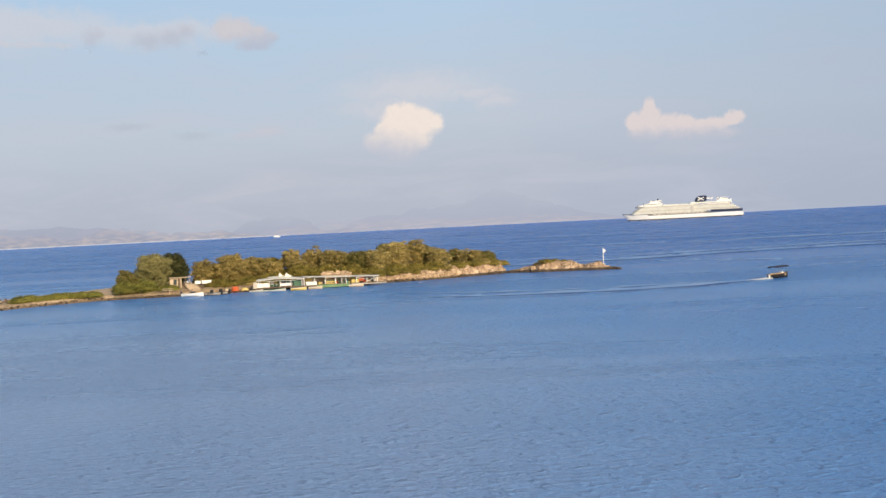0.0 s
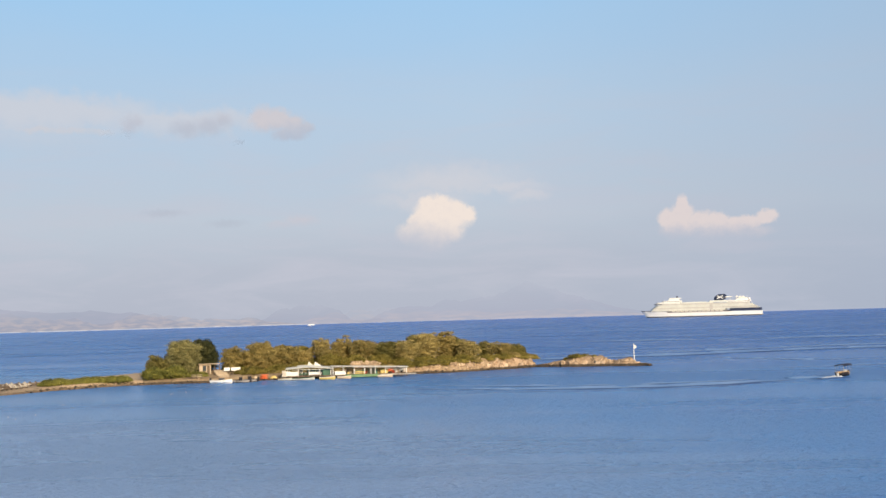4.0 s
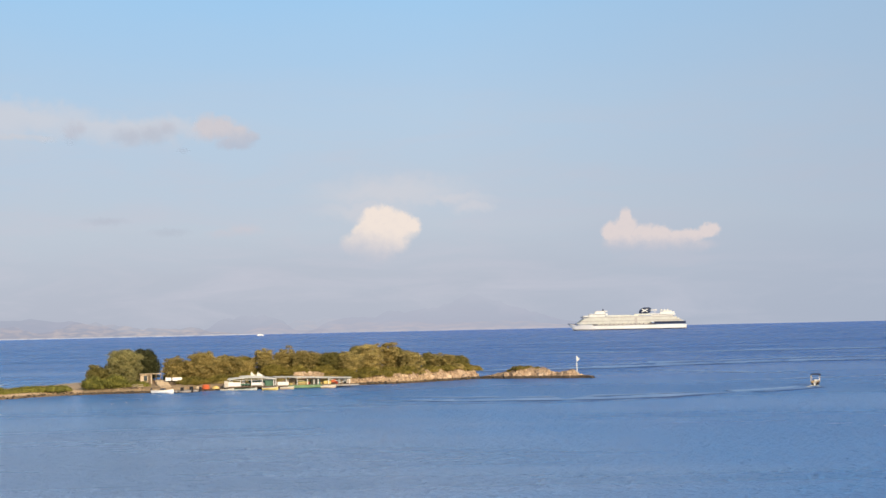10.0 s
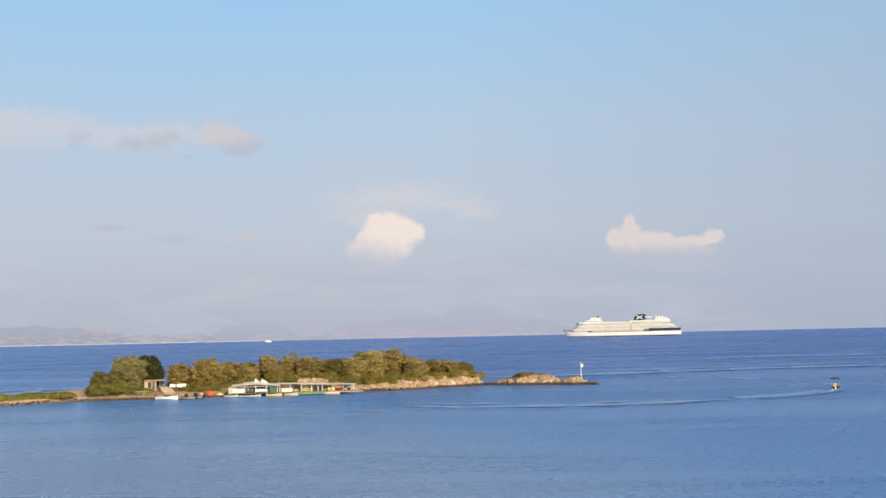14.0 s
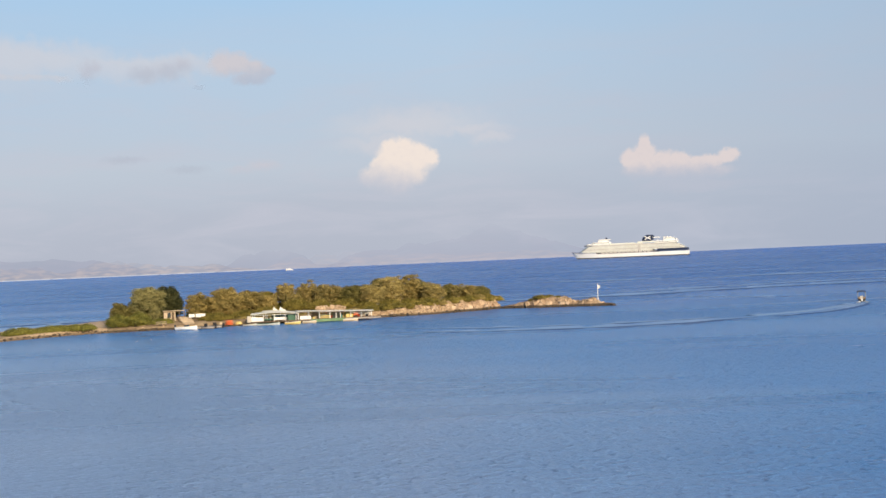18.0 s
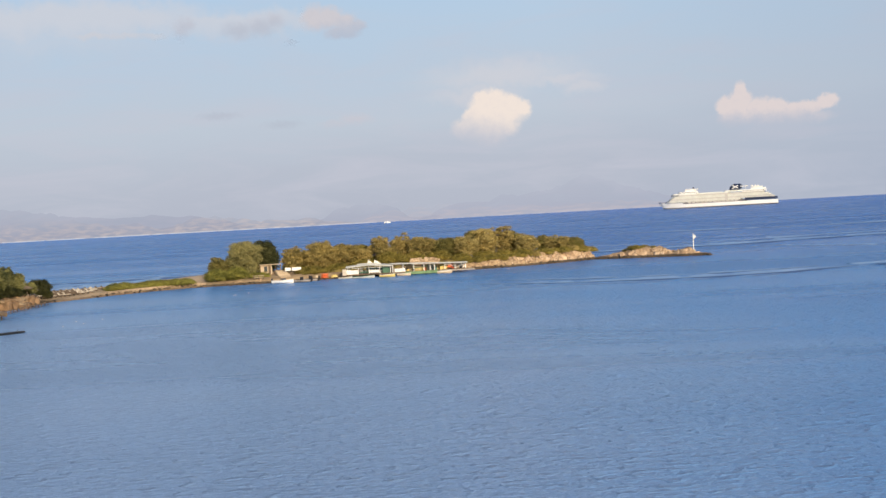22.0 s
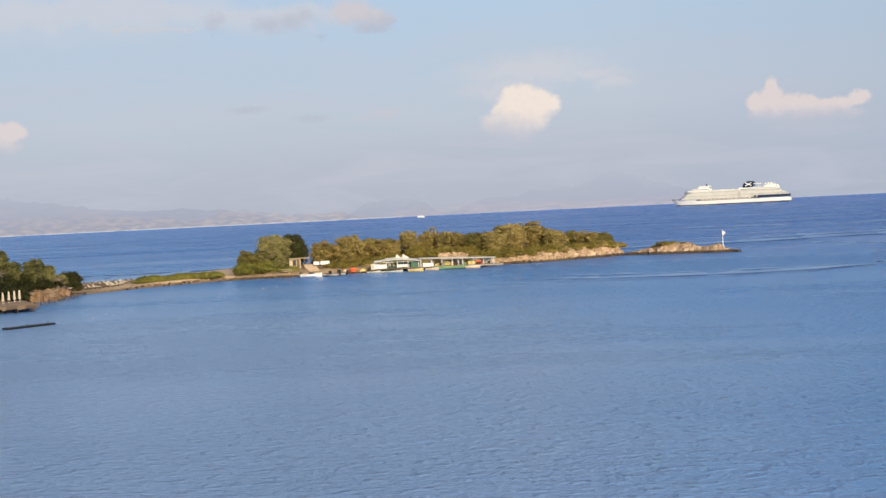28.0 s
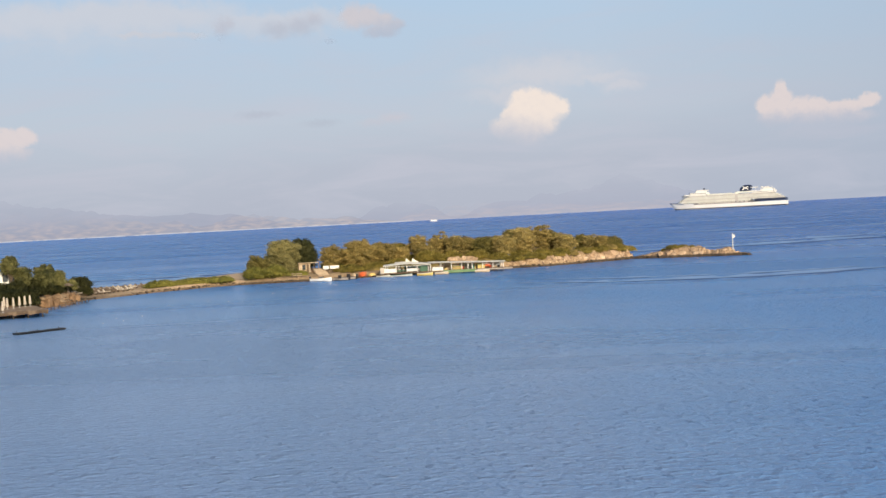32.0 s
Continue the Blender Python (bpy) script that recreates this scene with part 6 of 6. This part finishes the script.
# rock blocks and a plank walk along the foot of the headland bank
BANK_STONES = boulder_meshes(plain_cache("bank_rock", (0.085, 0.050, 0.026), (0.30, 0.185, 0.098), 0.9, 0.9, bump=0.1), 5, 17)
for k, (x, y, w, d, h) in enumerate(((-133.4, 315.8, 3.0, 2.6, 2.0), (-131.7, 315.6, 2.4, 2.6, 2.6), (-130.4, 316.8, 3.0, 2.2, 2.1), (-129.4, 318.2, 2.2, 2.0, 1.4), (-131.6, 319.6, 2.6, 2.2, 2.6), (-132.3, 332.4, 2.4, 2.2, 2.3), (-131.9, 334.2, 2.0, 2.0, 1.9), (-129.0, 321.5, 1.8, 1.6, 1.1), (-129.6, 326.0, 2.0, 1.6, 0.9))):
    ob = thing("rock_block", Matrix.LocRotScale((x, y, 0.1 + 0.36 * h), Euler((0.1 * (k % 3) - 0.1, 0.14 - 0.09 * (k % 4), 1.1 * k)), None), "large tan rock block at the foot of the headland bank", "rock", "rock blocks")
    stone = new("block", BANK_STONES[k % 5])
    stone.matrix_basis = Matrix.Diagonal((w, d, h * 1.25, 1))
    stone.parent = ob
WALK_A, WALK_B = Vector((-126.6, 300.0, 0)), Vector((-128.4, 331.5, 0))
walkway = thing("plank_walk", along((WALK_A.x, WALK_A.y, 0), (WALK_B.x, WALK_B.y, 0)), "narrow weathered plank walk on posts along the shore", "walkway")
for k in range(63):
    part("plank", box(bmesh.new(), 0.5 * k, 0.5 * k + 0.46, -1.1 - 0.06 * (k % 3), 0.05 * (k % 2), 0.62, 0.70), TIMBER if k % 4 else DOCK_WOOD, walkway)
for k in range(13):
    bm = bmesh.new()
    rod(bm, (0.3 + 2.5 * k, -0.95, -1.0), (0.3 + 2.5 * k, -0.95, 0.62), 0.11, 0.10, 7)
    part("post", bm, DOCK_WOOD, walkway)

# plain hillside under and behind the viewer
def build_hillside():
    verts, faces, nx, ny = [], [], 40, 24
    for j in range(ny + 1):
        for i in range(nx + 1):
            x = -260 + 520 * i / nx
            v = j / ny
            y = 16 - 320 * v ** 1.8
            top = 15.3 + 0.07 * max(0.0, -y - 10) + 1.2 * noise.noise((x * 0.03, y * 0.03, 2))
            edge = min(1.0, max(0.0, (15.0 - y - abs(x) * 0.10) / 9.0))
            near = 1.0 if math.hypot(x, y) > 14 else 0.0
            verts.append((x, y, -1.5 + ((15.4 if not near else top) + 1.5) * edge))
    for j in range(ny):
        for i in range(nx):
            a = j * (nx + 1) + i
            faces.append((a, a + 1, a + nx + 2, a + nx + 1))
    tagged(new("ground_hillside", raw_mesh("ground_hillside", verts, faces, LAND)), "dry grassy hillside above the bay", "land", kind="structure")


build_hillside()

# mooring buoys
for k, (x, y) in enumerate(((-80.8, 334.5), (-78.3, 338.5), (-77.5, 351.3), (-84.2, 304.4), (-14.9, 405.8), (14.6, 363.6), (-91.7, 255.4), (-93.7, 249.8), (-91.7, 266.5), (-91.3, 288.2), (-90.5, 309.4), (-80.5, 331.8), (-79.4, 342.6), (-95.5, 262.0), (-97.0, 300.0))):
    ob = thing("buoy", pose(x, y, 0.0), "small white mooring buoy on the water", "buoy", "mooring buoys")
    bm = bmesh.new()
    bmesh.ops.create_uvsphere(bm, u_segments=10, v_segments=7, radius=0.09, matrix=Matrix.Translation((0, 0, 0.03)))
    part("float", bm, WHITE, ob, smooth=True)
    bm = bmesh.new()
    rod(bm, (0, 0, 0.1), (0, 0, 0.16), 0.025, 0.025, 6)
    part("eye", bm, DARK_RUBBER, ob)

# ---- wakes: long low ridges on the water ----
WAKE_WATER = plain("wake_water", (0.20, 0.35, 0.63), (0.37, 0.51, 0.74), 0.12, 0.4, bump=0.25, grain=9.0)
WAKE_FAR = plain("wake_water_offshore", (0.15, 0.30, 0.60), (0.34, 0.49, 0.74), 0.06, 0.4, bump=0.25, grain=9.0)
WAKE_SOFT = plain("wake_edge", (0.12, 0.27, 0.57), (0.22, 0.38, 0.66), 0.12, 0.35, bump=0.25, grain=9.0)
# dark blue painted on one slope of each wake, in place of shading
WAKE_SHADE = plain("wake_trough", (0.014, 0.058, 0.22), (0.030, 0.095, 0.30), 0.12, 0.6, bump=0.2, grain=9.0)


def build_wake(label, pts, width, height, seed, light=None, name="wake", n=140):
    """A low broken ridge along a line of points, one slope painted dark in place of its shading."""
    verts, faces, slots = [], [], []
    cut = (-0.50, -0.34, -0.12, 0.10, 0.35, 0.65, 1.0)
    lift = (0.0, 0.55, 1.0, 0.9, 0.6, 0.3, 0.0)
    for i in range(n + 1):
        x, y = lerp_table(pts, i / n)
        x2, y2 = lerp_table(pts, min(1.0, i / n + 0.01))
        x1, y1 = lerp_table(pts, max(0.0, i / n - 0.01))
        t = Vector((x2 - x1, y2 - y1)).normalized()
        wave = noise.fractal((i * 0.09, seed * 3.7, 0), 0.8, 2.0, 3)
        ends = min(1.0, 0.05 + i / 55, 0.05 + (n - i) / 30)
        w = width * min(1.4, max(0.25, 0.8 + 0.7 * wave)) * ends
        h = height * min(1.2, max(0.0, 0.8 + 0.6 * wave)) * min(1.0, i / 10, (n - i) / 10)
        wob = 0.12 * width * noise.noise((i * 0.05, seed, 7))
        for c, l in zip(cut, lift):
            ragged = 1.0 + (0.5 * noise.noise((i * 0.35, c * 3, seed)) if c in (-0.42, 1.0, 0.65) else 0.0)
            off = c * w * ragged + wob
            verts.append((x - t.y * off, y + t.x * off, sea_z(math.hypot(x, y)) - 0.02 + h * l))
    m = len(cut)
    for i in range(n):
        for j in range(m - 1):
            a = i * m + j
            faces.append((a, a + m, a + m + 1, a + 1))
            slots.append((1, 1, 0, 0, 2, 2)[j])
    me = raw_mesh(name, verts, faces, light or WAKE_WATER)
    me.materials.append(WAKE_SHADE)
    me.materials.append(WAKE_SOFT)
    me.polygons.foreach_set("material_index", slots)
    return tagged(new(name, me), label, "wake", kind="stuff")


OLD_WAKE = [(-22, 331), (-10, 322), (2, 315), (21, 312), (34, 311), (51, 315), (60, 322), (71, 328.6)]
build_wake("spreading wake ridge on the blue water", OLD_WAKE, 13.0, 0.10, 1.0)
build_wake("spreading wake ridge on the blue water", [(x + 3, y + 14) for x, y in OLD_WAKE[:-1]], 8.0, 0.07, 2.0)
build_wake("spreading wake ridge on the blue water", [(x - 3, y - 9) for x, y in OLD_WAKE[1:-1]], 4.0, 0.05, 3.0, WAKE_SOFT)
FAR_WAKE = [(-40, 545), (9, 517), (62, 528), (95, 545), (126, 561), (180, 570), (280, 600)]
build_wake("long passing wake on the open water", FAR_WAKE, 24.0, 0.20, 4.0, WAKE_FAR)
build_wake("long passing wake on the open water", [(x + 15, y + 44) for x, y in FAR_WAKE], 17.0, 0.14, 5.0, WAKE_FAR)
build_wake("long passing wake on the open water", [(10, 870), (60, 830), (130, 790), (230, 780), (330, 800)], 30.0, 0.14, 6.0, WAKE_FAR)
wave_a = build_wake("wave line running onto the back of the spit", [(-200, 470), (-182, 474), (-160, 478), (-147, 483), (-132, 488), (-118, 495)], 20.0, 0.26, 7.0)
wave_b = build_wake("wave line running onto the back of the spit", [(-138, 490), (-150, 462), (-160, 440), (-166, 425)], 10.0, 0.18, 8.0)
build_wake("long passing wake on the open water", [(62, 492), (78, 486), (101, 448), (130, 440)], 9.0, 0.07, 9.0, WAKE_FAR)
build_wake("long passing wake on the open water", [(70, 398), (95, 396), (125, 404), (165, 424)], 7.0, 0.05, 10.0, WAKE_FAR)

# ---- everything that moves ----
TRACK = [(72.5, 329.6), (79, 334), (83.8, 337.5), (89.3, 343), (93.5, 349), (98.3, 356.5), (102.2, 363.5), (107.4, 375), (112.0, 386.5)]
TRACK_TIMES = [-1, 2, 4, 7, 9, 11, 13, 16, 18]
TRAIL = []


def build_trail():
    """Short wake ridges along the boat's way, which swell up after it has passed."""
    for k in range(14):
        s = (k + 0.5) / 14
        x, y = lerp_table(TRACK, s)
        x1, y1 = lerp_table(TRACK, max(0, s - 0.04))
        x2, y2 = lerp_table(TRACK, min(1, s + 0.04))
        when = lerp_table([(t,) for t in TRACK_TIMES], s)[0] + 2.2
        ob = thing("wake_ridge", pose(x, y, 0, 0, 0, math.degrees(math.atan2(y2 - y1, x2 - x1))), "low wake ridge trailing the tour boat", "wake", "wake of the tour boat")
        for side in (1, -1):
            # outer slope gets the painted-in shading, inner one the paler wake water
            for name, paint, lines, lift in (("trough", WAKE_SHADE, (1.6, 0.9, 0.2), (0.0, 0.45, 0.95)), ("ridge", WAKE_WATER, (0.2, -0.4, -1.8, -3.6), (0.95, 1.0, 0.5, 0.0))):
                rings = []
                for i in range(7):
                    u = i / 6
                    h = (0.30 if side < 0 else 0.22) * (0.8 + 0.4 * noise.noise((k * 1.7 + u, side, 4)))
                    sway = 0.4 * noise.noise((k * 1.3 + u * 1.3, side, 2))
                    wide = 2.3 + 3.0 * (1 - s)
                    rings.append([(-2.8 + 5.6 * u, side * (wide + c + sway), -0.03 + h * l) for c, l in zip(lines, lift)])
                bm = bmesh.new()
                loft(bm, rings, cap=False, close=False)
                part(name, bm, paint, ob, smooth=True)
        TRAIL.append((ob, ob.matrix_world.copy(), when))


build_trail()


def build_speedboat():
    """A white cabin motorboat running past behind the spit, with its rigid wash."""
    chop = random.Random(41)
    ob = thing("cabin_motorboat", pose(-140.8, 489, 0, 0, 0, -138.4), "white cabin motorboat running fast behind the sandy spit", "boat")
    bm = bmesh.new()
    loft(bm, hull_rings(7.4, 2.6, 1.05, 0.3, sheer=0.55))
    shell = part("hull", bm, WHITE, ob, "white fibreglass hull")
    for sgn in (1, -1):
        bm = bmesh.new()
        pts = [(r[0][0], sgn * r[4][1], r[0][2] + 0.03) for r in hull_rings(7.4, 2.6, 1.05, 0.3, sheer=0.55)]
        for a, b in zip(pts, pts[1:]):
            rod(bm, a, b, 0.05, 0.05, 5)
        part("rub_rail", bm, DARK_RUBBER, shell)
    bm = box(bmesh.new(), -1.2, 1.9, -0.95, 0.95, 0.8, 1.75)
    for v in bm.verts:
        if v.co.z > 1.2:
            v.co.x, v.co.y = v.co.x * 0.82 - 0.25, v.co.y * 0.82
    cabin = part("cabin", bm, WHITE, ob, "low white cabin")
    bm = box(bmesh.new(), -0.9, 1.55, -0.93, 0.93, 1.3, 1.6)
    part("window_band", bm, DARK_GLASS, cabin, "dark cabin windows")
    bm = box(bmesh.new(), -2.2, 0.4, -0.9, 0.9, 2.35, 2.45)
    part("hard_top", bm, WHITE, ob)
    for x in (-2.0, 0.2):
        for sgn in (1, -1):
            bm = bmesh.new()
            rod(bm, (x, sgn * 0.8, 1.0), (x - 0.1, sgn * 0.82, 2.36), 0.04, 0.04, 6)
            part("top_post", bm, WHITE, ob)
    bm = bmesh.new()
    rod(bm, (-1.6, 0, 2.45), (-1.9, 0, 3.5), 0.03, 0.02, 6)
    part("aerial", bm, WHITE, ob)
    bm = box(bmesh.new(), -4.1, -3.6, -0.3, 0.3, 0.2, 1.2, (-0.1, 0))
    motor = part("outboard_motor", bm, DARK_RUBBER, ob, "black outboard motor")
    bm = box(bmesh.new(), -4.15, -3.55, -0.33, 0.33, 1.2, 1.45)
    part("cowl", bm, DARK_GLASS, motor)
    for sgn in (1, -1):
        for x0, x1, w0, w1, h, stuff in ((2.4, -3.4, 1.0, 1.9, 0.50, FOAM), (-3.4, -16.0, 0.9, 3.0, 0.55, FOAM), (-16.0, -60.0, 3.0, 5.5, 0.60, FOAM)):
            rings = []
            for i in range(9):
                u = i / 8
                x, w = x0 + (x1 - x0) * u, w0 + (w1 - w0) * u
                k = h * (0.6 + 0.6 * chop.random())
                rings.append([(x, sgn * w + c, -0.02 + k * l) for c, l in ((-0.9, 0), (-0.35, 0.7), (0.05, 1), (0.5, 0.6), (1.3, 0))])
            bm = bmesh.new()
            loft(bm, rings, cap=False, close=False)
            part("wash", bm, stuff, ob, "white wash thrown up by the hull", True)
    for child in ob.children_recursive:
        child.data.transform(Matrix.Scale(0.74, 4))
    return ob


speedboat = build_speedboat()


def build_insect():
    """A bee-sized insect that flies past close to the viewer."""
    ob = thing("flying_insect", pose(-5, 2.4, 17.6), "small dark flying insect passing close by", "insect")
    dark = plain_cache("insect_body", (0.006, 0.007, 0.010), (0.020, 0.022, 0.028), 300.0, 0.5)
    for name, x, r, rz in (("abdomen", -0.0026, 0.0034, 0.0021), ("thorax", 0.0015, 0.0022, 0.0019), ("head", 0.0044, 0.0013, 0.0012)):
        bm = bmesh.new()
        bmesh.ops.create_uvsphere(bm, u_segments=12, v_segments=8, radius=1.0, matrix=Matrix.Translation((x, 0, 0)) @ Matrix.Diagonal((r, rz, rz, 1)))
        part(name, bm, dark, ob, smooth=True)
    for sgn in (1, -1):
        bm = bmesh.new()
        loft(bm, [[(0.002 - 0.005 * u + w, sgn * (0.001 + 0.006 * u), 0.0015 + o) for w, o in ((0.001, 0), (0.001, 0.0001), (-0.0015, 0.0001), (-0.0015, 0))] for u in (0, 0.5, 1.0)])
        part("wing", bm, plain_cache("insect_wing", (0.10, 0.09, 0.08), (0.22, 0.20, 0.18), 200.0, 0.4), ob, "thin brownish wing")
    return ob


insect = build_insect()


def motions():
    walk(insect, [(t, pose(x, y, z, 0, 8, -12)) for t, x, y, z in
                  ((0, -5, 2.4, 17.6), (3.8, -3.4, 2.5, 17.1), (4.4, -1.03, 2.71, 17.09), (4.5, -0.58, 2.84, 17.06), (4.6, -0.08, 2.90, 17.01), (4.7, 0.42, 2.87, 16.97), (4.8, 0.91, 2.75, 16.93), (5.2, 2.9, 1.6, 16.9),
                   (5.7, 2.0, -1.8, 17.4), (6.2, -2.6, -1.6, 17.6), (6.8, -4.6, 1.6, 17.6), (7.7, -1.26, 2.8, 17.09), (7.8, -0.73, 2.91, 16.97), (7.9, -0.21, 2.99, 16.85), (8.0, 0.33, 2.98, 16.73),
                   (8.1, 0.84, 2.88, 16.62), (8.3, 1.9, 2.6, 16.4), (9.4, 4.6, 1.5, 16.1), (32, 4.6, 1.5, 16.1))])
    for ob, m, when in TRAIL:
        sunk = Matrix.Translation((0, 0, -0.45)) @ m
        walk(ob, [(0, sunk), (when - 1.0, sunk), (when + 0.6, m), (32, m)] if when > 1.6 else [(0, m), (32, m)])
    for ob, rise in ((wave_a, 8.2), (wave_b, 9.6)):
        walk(ob, [(0, pose(0, 0, -0.4)), (rise, pose(0, 0, -0.4)), (rise + 3.0, pose(0, 0, 0)), (32, pose(0, 0, 0))])
    walk(speedboat, [(t, pose(x, y, -0.08, 0, -2, a)) for t, x, y, a in
                     ((0, -103, 490, -166), (6.5, -138.6, 481, -166), (8.5, -150.9, 477.5, -166), (12, -171, 470, -165), (20, -232, 440, -165), (32, -330, 425, -172))])
    walk(ship, [(t, pose(x, y, sea_z(math.hypot(x, y)), 0, 0, a)) for t, x, y, a in
                ((0, 509, 3250, -16), (13, 425, 3283, -17.5), (20.5, 391, 3298, -18.4), (32, 317, 3327, -20))])
    walk(tour_boat, [(t, pose(x, y, 0, 0, 0, a)) for t, x, y, a in
                     ((0, 74.5, 331, 36), (2, 79, 334, 42), (4, 83.8, 337.5, 52), (7, 89.3, 343, 62), (9, 93.5, 349, 68), (11, 98.3, 356.5, 72), (13, 102.2, 363.5, 74),
                      (16, 107.4, 375, 76), (18, 112.0, 386.5, 76), (25, 127, 419, 74), (32, 142, 452, 74))])
    walk(ferry, [(t, pose(x, y, sea_z(4000), 0, 0, 8)) for t, x, y in ((0, -557, 3961), (13, -519, 3966), (32, -469, 3972))])


motions()
